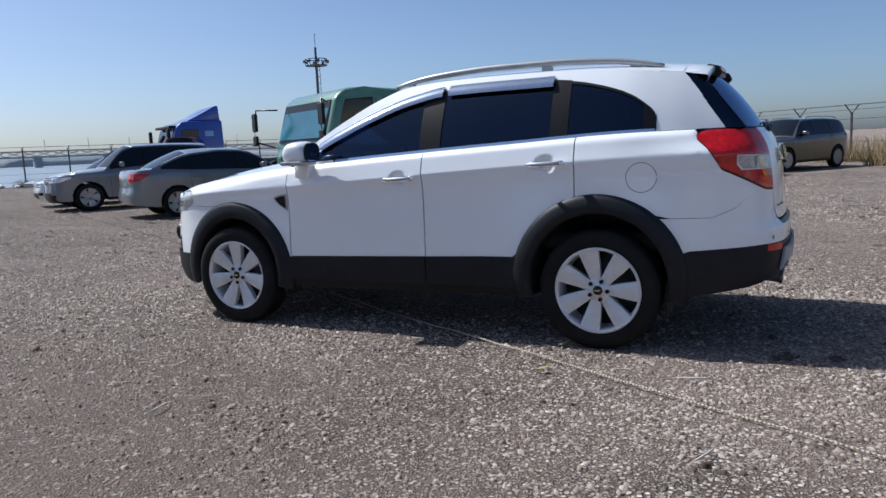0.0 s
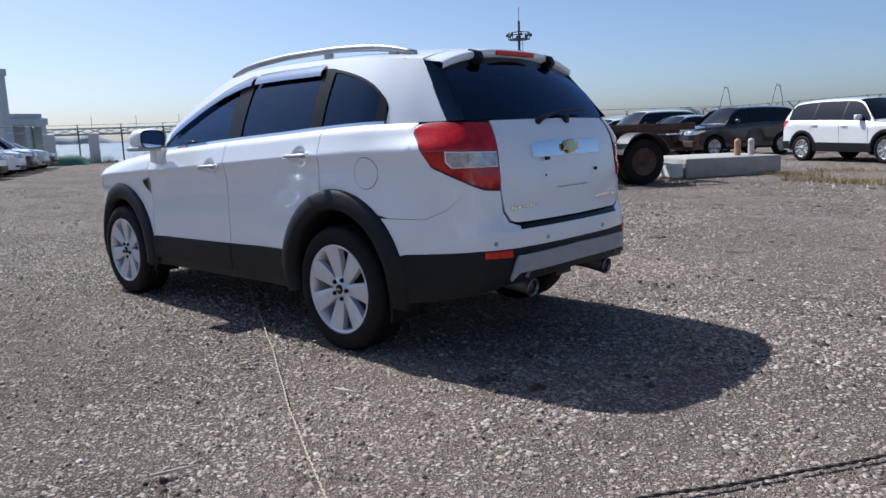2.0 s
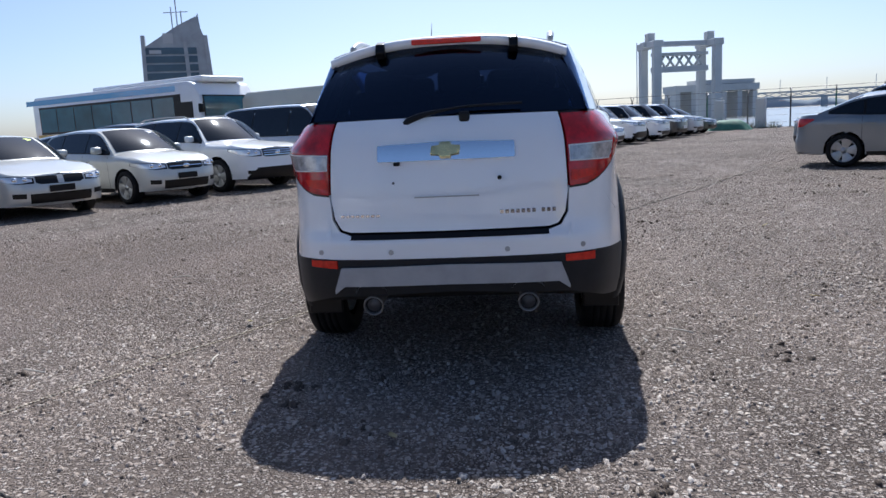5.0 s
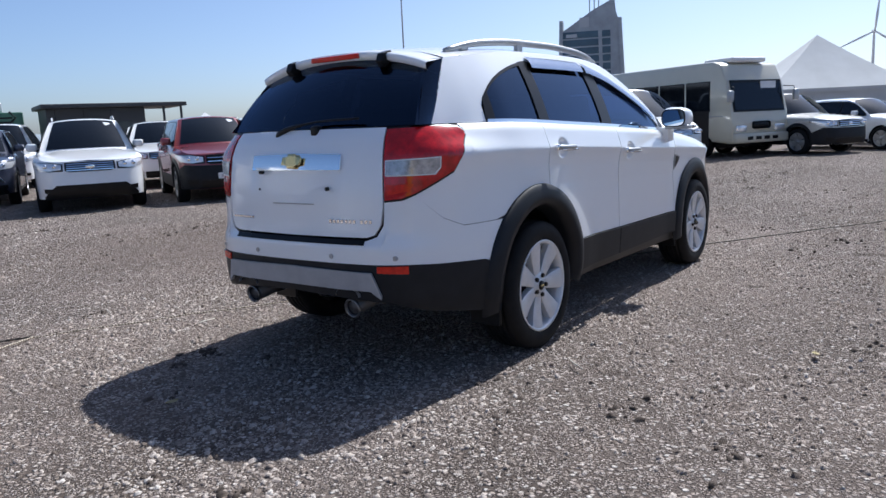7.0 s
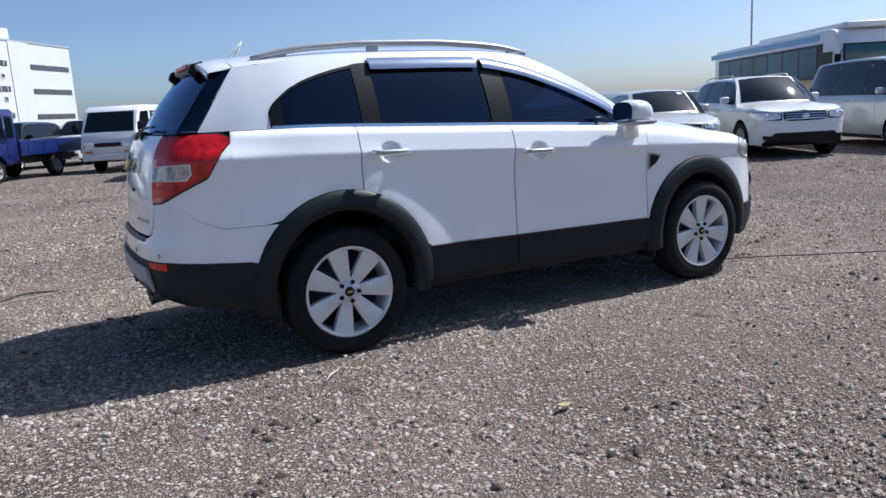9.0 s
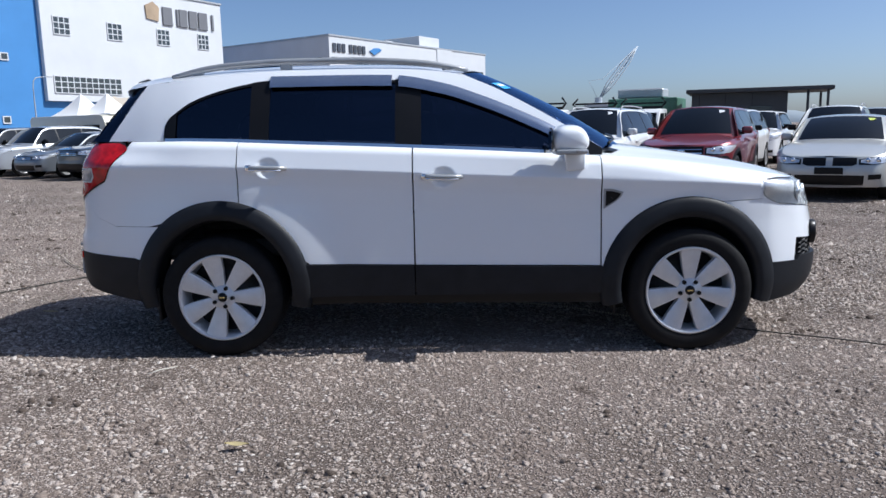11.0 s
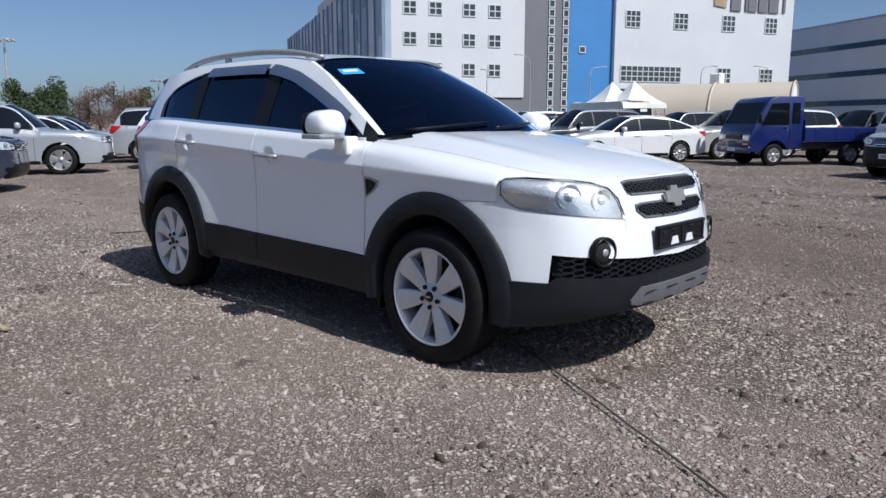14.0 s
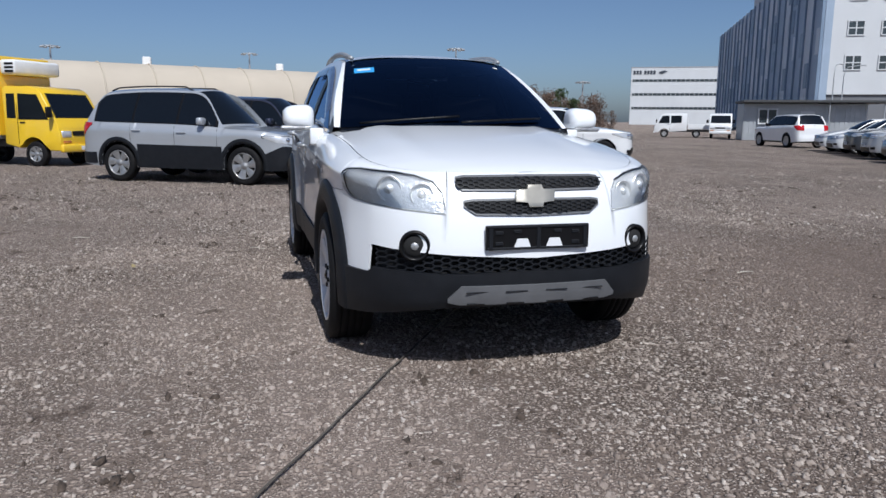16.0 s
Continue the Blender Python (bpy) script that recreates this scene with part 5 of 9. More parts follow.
        skin("lamp_edge", panel(sh, [(YF(0.47 * hw), lz0 - 0.012), (YF(0.72 * hw), lz0 - 0.014), (X(xf - 0.57), lz1 - 0.03)], [(YF(0.47 * hw), lz1 - 0.03), (YF(0.75 * hw), lz1 + 0.01), (X(xf - 0.57), lz1 + 0.018)], 3, 0.05, 0.002, 0, sg), M["trim"], hl, 0, c=c0)
        for q in (0.62, 0.78):
            p = sh.at(np.array([YF(q * hw) * sg]), np.array([(lz0 + lz1) / 2 + 0.01]), 0.004)[0]
            bm = bmesh.new()
            bmesh.ops.create_uvsphere(bm, u_segments=10, v_segments=6, radius=0.042, matrix=Matrix.Translation(p))
            part("projector", bm, M["chrome"], hl, smooth=60)
        tz0, tz1 = (dk - 0.26, dk - 0.06) if kind in ("sedan", "hatch") else (dk - 0.28, dk + 0.0)
        skin("tail_lamp", panel(sh, [(X(xr + 0.42), tz1 - 0.05), (X(xr + 0.2), tz0 + 0.03), (YR(0.56 * hw), tz0)], [(X(xr + 0.42), tz1 - 0.02), (YR(0.56 * hw), tz1)], 3, 0.06, 0.006, 0, sg), M["redlens"], car, 0.01, c=c0)
        # fog lamp recess
        skin("fog_lamp", panel(sh, [(YF(0.62 * hw), 0.36), (YF(0.82 * hw), 0.37)], [(YF(0.62 * hw), 0.44), (YF(0.82 * hw), 0.45)], 2, 0.06, 0.014 if clad else 0.004, 0, sg), M["trim"], car, 0, c=c0)
        if detail > 1:
            sx = [k["sb"] - 0.12, -0.05, k["ra"] + 0.30] if kind != "van" else [0.95, -0.35]
            for x in sx:
                s_ = X(x)
                zl = max(zb + 0.05, wz + math.sqrt(max(0, R * R - (x - k["ra"]) ** 2)) if abs(x - k["ra"]) < R else 0)
                skin("door_gap", panel(sh, [(s_ - 0.004, zl), (s_ + 0.004, zl)], [(s_ - 0.004, zt(s_) - 0.02), (s_ + 0.004, zt(s_) - 0.02)], 5, 0.1, 0.0015, 0, sg), M["trim"], car, 0, c=c0)
            for x in (sx[1] + 0.16, sx[-1] + 0.14):
                p = sh.at(np.array([X(x)]), np.array([float(crease(x)) + 0.015]), 0.01)[0]
                part("door_handle", box((p[0], p[1] * sg, p[2]), (0.20, 0.03, 0.028), 0.01, 2), B, car)
        if clad:
            for cx in (k["fa"], k["ra"]):
                th = np.linspace(math.radians(-8), math.radians(188), 22)
                rows = []
                for rr, off in ((R - 0.01, -0.06), (R, 0.018), (R + 0.05, 0.016), (R + 0.085, 0.004)):
                    x, z = cx + rr * np.cos(th), np.maximum(wz + rr * np.sin(th), 0.26)
                    row = sh.at(np.array([X(v) for v in x]) * sg, z, 0.0)
                    row[:, 1] += sg * off
                    rows.append(row)
                skin("arch_flare", np.stack(rows, 1), clad, car, 0, c=(cx, 0, wz))
            sa, sb_ = X(k["fa"] - R - 0.03), X(k["ra"] + R + 0.03)
            skin("side_cladding", panel(sh, [(sa, 0.27), (sb_, 0.27)], [(sa, k.get("clad_h", 0.50)), (sb_, k.get("clad_h", 0.50) + 0.02)], 3, 0.2, 0.008, 0, sg), clad, car, 0.01, c=c0)
        else:
            sa, sb_ = X(k["fa"] - R - 0.02), X(k["ra"] + R + 0.02)
            skin("sill", panel(sh, [(sa, zb - 0.02), (sb_, zb - 0.02)], [(sa, zb + 0.06), (sb_, zb + 0.06)], 2, 0.3, 0.004, 0, sg), M["trim"], car, 0.03, c=c0)
        for cx in (k["fa"], k["ra"]):
            th = np.linspace(0, math.pi, 14)
            x, z = cx + (R + 0.01) * np.cos(th), wz + (R + 0.01) * np.sin(th)
            skin("wheel_housing", np.stack([np.stack([x, np.full_like(x, yy * sg), z], 1) for yy in (hw - 0.42, hw - 0.05)], 1), M["inner"], car, 0)
            wheel(car, cx, (hw - 0.125) * sg, k["wr"], 0.22, k["rim"], spokes, turn=seed * 0.7 + cx, rim_mat=M["alloydark"], wide=0.55 if spokes > 5 else 0.62)
        if rails:
            xs = np.linspace(k["rr"] + 0.1, k["rf"] - 0.15, 12)
            zr = ze(xs) + 0.055
            zr[0] = zr[-1] = ze(xs[0]) + 0.02
            yy = gy(xs, ze(xs)) - 0.04
            vs, fs = tube(np.stack([xs, yy * sg, zr + 0.02], 1), 0.016, 6)
            mesh_ob("roof_rail", vs, fs, M["satin"] if rails is True else rails, car)
    # roof and screens
    u = np.linspace(-1, 1, 15)
    v = np.linspace(0, 1, 14)
    P = np.zeros((15, 14, 3))
    for i, a in enumerate(u):
        x = k["rr"] + (k["rf"] - 0.10 * a * a - k["rr"]) * v
        zed = ze(x)
        P[i, :, 0], P[i, :, 1] = x, a * gy(x, zed)
        P[i, :, 2] = zed + (H - 0.03 * (2 * v - 1) ** 2 - zed) * (1 - np.abs(a) ** 2.5)
    skin("roof", P, B, car, 0)

    def screen(name, T, Bq, bulge, up, cut):
        g = ruled(T, Bq, 6, bulge, up)
        n = g.shape[0]
        skin("screen_frame", g, B, car, 0, c=(0, 0, 0.7))
        gg = ruled(T, Bq, 20, bulge, up) + np.array(up) * 0.005
        gg = gg[1:-1, 1:-1]
        return skin(name, gg, M["fglass"], car, 0.004, c=(0, 0, 0.7))
    T = P[:, -1] + 0
    xb = k["sb"] + 0.05 - 0.20 * u ** 2
    yb = np.array([float(gy(x, belt(x))) for x in xb])
    Bq = np.stack([xb, u * (yb - 0.02), np.interp(xb, bx, bl[:, 2]) * 0 + belt(xb) + 0.05 * (1 - np.abs(u) ** 3)], 1)
    screen("windscreen", T, Bq, 0.035, (0.35, 0, 0.9), 0)
    T = P[:, 0] + 0
    xb = k["rb"] - 0.02 + 0.10 * u ** 2
    yb = np.array([float(gy(x, belt(x))) for x in xb])
    Bq = np.stack([xb, u * (yb - 0.01), belt(xb) + 0.015 * (1 - np.abs(u) ** 3)], 1)
    screen("rear_window", T, Bq, 0.03, (-0.8, 0, 0.5), 0)
    # nose
    gz0, gz1 = nz - 0.16, nz - 0.03
    if kind == "suv":
        gz0 = nz - 0.20
    g = skin("grille", panel(sh, [(-YF(0.44 * hw), gz0 + 0.03), (-YF(0.36 * hw), gz0), (YF(0.36 * hw), gz0), (YF(0.44 * hw), gz0 + 0.03)], [(-YF(0.46 * hw), gz1), (YF(0.46 * hw), gz1)], 3, 0.08, 0.006, 0), M["trim"], car, 0.008, c=c0)
    if grille == "kidney":
        skin("grille_post", panel(sh, [(-0.05, gz0), (0.05, gz0)], [(-0.05, gz1), (0.05, gz1)], 3, 0.05, 0.011, 0), B, g, 0, c=c0)
    else:
        for i in range(slats):
            z = gz0 + (gz1 - gz0) * (i + 0.8) / (slats + 0.6)
            skin("grille_bar", panel(sh, [(-YF(0.41 * hw), z - 0.008), (YF(0.41 * hw), z - 0.008)], [(-YF(0.41 * hw), z + 0.008), (YF(0.41 * hw), z + 0.008)], 1, 0.1, 0.013, 0), M["chrome"], g, 0.004, c=c0)
        bm = bmesh.new()
        p = sh.at(np.array([0.0]), np.array([(gz0 + gz1) / 2]), 0.015)[0]
        bmesh.ops.create_uvsphere(bm, u_segments=12, v_segments=8, radius=1.0, matrix=Matrix.Translation(p) @ Matrix.Diagonal((0.012, 0.075, 0.04, 1)))
        part("badge", bm, M["chrome"], g, smooth=60)
    lowm = clad if clad else M["trim"]
    if kind == "suv" and detail > 1 and not clad:
        lo_, up_ = [(-YF(0.84 * hw), zb - 0.02), (YF(0.84 * hw), zb - 0.02)], [(-YF(0.84 * hw), zb + 0.03), (-YF(0.60 * hw), 0.50), (YF(0.60 * hw), 0.50), (YF(0.84 * hw), zb + 0.03)]
    else:
        lo_, up_ = [(-YF(0.56 * hw), 0.27), (YF(0.56 * hw), 0.27)], [(-YF(0.60 * hw), 0.43), (YF(0.60 * hw), 0.43)]
    skin("lower_intake", panel(sh, lo_, up_, 3, 0.1, 0.014 if clad else 0.005, 0), M["trim"], car, 0.006, c=c0)
    if clad:
        skin("bumper_lip", panel(sh, [(-X(xf - 0.55), zb), (-YF(0.5 * hw), zb), (YF(0.5 * hw), zb), (X(xf - 0.55), zb)], [(-X(xf - 0.55), 0.56), (-YF(0.86 * hw), nz - 0.20), (-YF(0.5 * hw), nz - 0.22), (YF(0.5 * hw), nz - 0.22), (YF(0.86 * hw), nz - 0.20), (X(xf - 0.55), 0.56)], 5, 0.08, 0.010, 0), clad, car, 0.02, c=c0)
        skin("rear_bumper_lip", panel(sh, [(X(xr + 0.5), 0.33), (2 * S - X(xr + 0.5), 0.33)], [(X(xr + 0.5), 0.55), (2 * S - X(xr + 0.5), 0.55)], 3, 0.12, 0.008, 0), clad, car, 0.02, c=c0)
    p = sh.at(np.array([0.0]), np.array([0.5]), 0.020 if clad else 0.012)[0]
    if plate:
        pl = part("number_plate", box((p[0], 0, 0.50), (0.012, 0.42, 0.11), 0.004), M["paper"] if plate is True else M["trim"], car)
        if plate is True:
            part("plate_bar", box((p[0] + 0.008, 0, 0.50), (0.003, 0.30, 0.05)), M["satin"], pl)
    if bar:
        vs, fs = tube(spline([(p[0] - 0.25, hw * 0.8, 0.42), (p[0] + 0.06, hw * 0.55, 0.66), (p[0] + 0.08, 0, 0.68), (p[0] + 0.06, -hw * 0.55, 0.66), (p[0] - 0.25, -hw * 0.8, 0.42)], 20), 0.03, 8)
        mesh_ob("bull_bar", vs, fs, M["chrome"], car)
    if sticker:
        g = ruled(P[:, -1], np.stack([k["sb"] + 0.05 - 0.2 * u ** 2, u * 0.7, belt(k["sb"] - 0.2 * u ** 2)], 1), 20, 0.035, (0.35, 0, 0.9)) + np.array((0.35, 0, 0.9)) * 0.012
        c_ = g[11, 4]
        bm = bmesh.new()
        d = Vector(g[11, 6] - g[11, 2]).normalized()
        bmesh.ops.create_circle(bm, cap_ends=True, segments=16, radius=1.0, matrix=Matrix.Translation(c_) @ Matrix.Rotation(math.atan2(-d.z, d.x), 4, "Y") @ Matrix.Diagonal((0.055, 0.115, 1, 1)))
        part("lot_sticker", bm, sticker, car, "pale oval sticker")
    part("underbody", box((0, 0, 0.34), (L - 1.0, k["W"] - 0.5, 0.16), 0.03), M["inner"], car)
    return car


W2, SL, GR, BK = M["white2"], M["silver"], M["grey"], M["black"]
PLC = M["plastic"]
V = np.array((0.866, -0.5))
M["limesticker"] = plain("lime_sticker", (0.65, 0.75, 0.15), 0.6, vary=0.05)
# the row that faces the white SUV from the far side, from one end to the other
parked_car("suv", (-0.1, 14.9), 243, M["beige"], "pale silver compact SUV with dark plastic bumpers", clad=PLC, roof=1.66, L=4.35, rails=True, sticker=M["limesticker"], seed=2)
parked_car("suv", (1.34, 13.3), 242, M["navy"], "dark navy SUV with a chrome bull bar", bar=True, seed=3, roof=1.62, sticker=M["limesticker"])
parked_car("suv", (2.05, 9.85), 242, W2, "white SUV with roof rails and a chrome slatted grille", rails=True, sticker=M["paper"], seed=4, plate=False, slats=4)
parked_car("suv", (4.05, 8.62), 242, M["red"], "dark red compact SUV with grey plastic bumpers", clad=PLC, roof=1.66, L=4.35, W=1.80, sticker=M["paper"], seed=5, slats=2)
parked_car("sedan", (6.0, 7.12), 238, M["beige"], "pale silver sedan with a twin-kidney grille", grille="kidney", plate="dark", sticker=M["limesticker"], seed=6, spokes=10, roof=1.42)
parked_car("hatch", (8.25, 5.95), 240, M["beige"], "pale silver five-door hatchback parked on gravel", plate="dark", sticker=M["paper"], seed=7, slats=1, spokes=5)
parked_car("suv", (10.25, 4.75), 240, W2, "white SUV with a tall dark grille", rails=True, seed=8, plate=False, L=4.7, roof=1.66)
parked_car("van", (12.5, 2.95), 240, M["silver"], "silver passenger van with a slatted chrome grille", seed=9, plate=False, slats=4, spokes=7)
parked_car("suv", (17.55, 0.1), 240, M["beige"], "white SUV with dark grey lower body", clad=PLC, seed=10, plate=False)
parked_car("hatch", (19.65, -1.5), 240, W2, "white hatchback with alloy wheels", seed=11, plate="dark", slats=1)
parked_car("sedan", (23.7, -4.5), 240, W2, "white sedan with alloy wheels", seed=12, spokes=10, plate=False)
parked_car("suv", (26.3, -5.8), 240, W2, "white SUV in a parked row", seed=13, rails=True, plate=False)
parked_car("suv", (28.9, -7.3), 240, W2, "white SUV in a parked row", seed=14, detail=1)
parked_car("suv", (31.6, -8.7), 240, BK, "black SUV in a parked row", seed=15, detail=1)
parked_car("suv", (34.2, -10.1), 240, SL, "silver SUV in a parked row", seed=16, detail=1)
parked_car("sedan", (36.9, -11.5), 240, M["darkgreen"], "dark green sedan in a parked row", seed=17, detail=1)
# second row behind it
parked_car("suv", (6.1, 13.6), 240, W2, "white SUV in the second parked row", seed=18, detail=1)
parked_car("suv", (8.4, 12.2), 240, W2, "white SUV in the second parked row", seed=19, detail=1, rails=True)
parked_car("sedan", (10.6, 11.2), 240, M["midgrey"], "grey sedan in the second parked row", seed=20, detail=1)
parked_car("sedan", (12.4, 9.2), 240, W2, "white sedan in the second parked row", seed=21, detail=1)
parked_car("suv", (14.3, 8.2), 240, M["midgrey"], "blue-grey SUV in the second parked row", seed=22, detail=1)
parked_car("suv", (4.3, 18.6), 240, W2, "white off-roader in the second parked row", seed=23, detail=1, roof=1.85)
parked_car("suv", (12.0, 17.0), 240, SL, "silver SUV in the third parked row", seed=25, detail=1)
parked_car("suv", (9.0, 18.6), 240, W2, "white SUV in the third parked row", seed=26, detail=1)
# the row by the white building
parked_car("sedan", (-9.4, 15.8), 236, W2, "white fastback sedan with alloy wheels", seed=30, spokes=10, plate=False, L=4.85, rr=-1.1, rb=-1.95)
parked_car("suv", (-11.7, 17.1), 241, GR, "dark grey SUV in a parked row", seed=31, plate=False)
parked_car("sedan", (-13.8, 18.35), 241, M["midgrey"], "grey sedan in a parked row", seed=32, plate=False)
parked_car("suv", (-16.0, 19.65), 241, SL, "silver pickup-style SUV in a parked row", seed=33, detail=1)
parked_car("suv", (-18.2, 20.95), 241, GR, "dark grey SUV in a parked row", seed=34, detail=1)
parked_car("sedan", (-20.5, 22.25), 241, W2, "white sedan in a parked row", seed=35, detail=1)
parked_car("sedan", (-22.7, 23.55), 241, W2, "white sedan in a parked row", seed=36, detail=1)
parked_car("suv", (-30.5, 27.1), 170, W2, "white SUV seen from behind beside a portable cabin", seed=37, detail=1)
parked_car("suv", (-7.6, 20.6), 241, M["beige"], "pale silver SUV squeezed beside a blue truck", seed=38, detail=1)
for i, (c_, mt) in enumerate((((-7.0, 22.5), W2), ((-9.4, 23.9), W2), ((-11.8, 25.2), M["midgrey"]), ((-14.0, 26.6), W2), ((-4.6, 24.6), BK), ((-16.4, 28.0), SL), ((-2.2, 26.0), W2), ((0.2, 27.2), W2))):
    parked_car("sedan" if i % 2 else "suv", c_, 240, mt, ("white" if mt is W2 else "dark") + " car in a crowded parking row behind", seed=40 + i, detail=1)
# the row on the other side
parked_car("suv", (-9.1, 0.0), 59, M["silver"], "silver and grey off-roader with roof rails", clad=M["plastic"], rails=M["trim"], roof=1.80, L=4.7, W=1.86, clad_h=0.70, seed=50, plate=False, spokes=6)
parked_car("suv", (-11.2, 1.3), 60, M["navy"], "dark navy SUV with a chrome grille", seed=51, slats=4, plate=False, roof=1.72)
parked_car("suv", (-15.1, 4.6), 61, M["silver"], "silver SUV with alloy wheels", seed=52, rails=True, plate=False, L=4.9)
parked_car("suv", (-14.0, 9.6), 60, W2, "white compact SUV with alloy wheels", seed=53, plate=False, L=4.45, roof=1.64)
parked_car("suv", (-17.5, 10.6), 60, SL, "silver SUV in a parked row", seed=54, detail=1)
parked_car("sedan", (-19.8, 12.2), 60, W2, "white sedan in a parked row", seed=55, detail=1)
parked_car("sedan", (-22.2, 13.6), 60, BK, "black sedan in a parked row", seed=56, detail=1)
parked_car("sedan", (-19.6, 7.0), 60, W2, "white sedan in a parked row", seed=57, detail=1)
parked_car("sedan", (-22.0, 8.4), 60, SL, "silver sedan in a parked row", seed=58, detail=1)
# cars by the fence
parked_car("suv", (15.5, -8.0), 60, M["midgrey"], "blue-grey SUV with alloy wheels", seed=60, plate=False)
parked_car("sedan", (17.9, -9.4), 60, W2, "white sedan half hidden by a grey SUV", seed=61, plate=False)
parked_car("sedan", (8.5, -10.4), 240, M["midgrey"], "grey sedan with red tail lamps", seed=62, plate=False, rr=-1.05, rb=-1.85)
parked_car("suv", (-1.2, -17.9), 151, W2, "white SUV with black sills and alloy wheels", clad=PLC, seed=63, plate="dark", slats=4, spokes=10)
parked_car("suv", (-0.8, -20.2), 58, GR, "dark grey compact SUV with its front to the lot", seed=64, plate=False, L=4.4, roof=1.66, spokes=10, rails=True)
parked_car("suv", (1.3, -21.5), 58, SL, "silver SUV with roof rails behind a white SUV", seed=71, plate=False, rails=True)
parked_car("suv", (7.0, -20.45), 60, BK, "black SUV behind a concrete block", seed=65, plate=False, roof=1.66)
parked_car("sedan", (9.4, -21.5), 60, SL, "silver sedan behind a concrete block", seed=66, detail=1)
parked_car("suv", (11.4, -22.5), 60, W2, "white SUV behind a truck chassis", seed=67, detail=1)
parked_car("sedan", (13.8, -23.9), 60, W2, "white sedan behind a truck chassis", seed=68, detail=1)
parked_car("suv", (14.8, -28.9), 240, BK, "black SUV with red tail lamps seen from behind", seed=69, detail=1)
parked_car("sedan", (16.4, -25.4), 60, SL, "silver sedan behind a truck chassis", seed=70, detail=1)


# ---- trucks and buses ----
def placed(front, heading):
    return pose(front[0], front[1], 0, 0, 0, heading)


def arch_cut(cx, r, zb, n=10):
    """Points over a wheel cut-out, from back to front, for the lower edge of a side outline."""
    h = math.sqrt(max(0.0, r * r - (zb - r * 0.82) ** 2))
    a0 = math.acos(min(1, h / r))
    return [(cx - r * math.cos(a), r * 0.82 + r * math.sin(a)) for a in np.linspace(a0, math.pi - a0, n)]


def side_pane(name, pts, y, sg, parent, mat=None, thick=0.012, frame=True):
    """A window of a flat side: dark frame and pane."""
    c = np.mean(pts, axis=0)
    if frame:
        part("window_frame", prism([tuple(c + (np.array(p) - c) * 1.06) for p in pts], y * sg, (y + thick * 0.5) * sg), M["trim"], parent)
    return part(name, prism(pts, y * sg, (y + thick) * sg), mat or M["fglass"], parent)


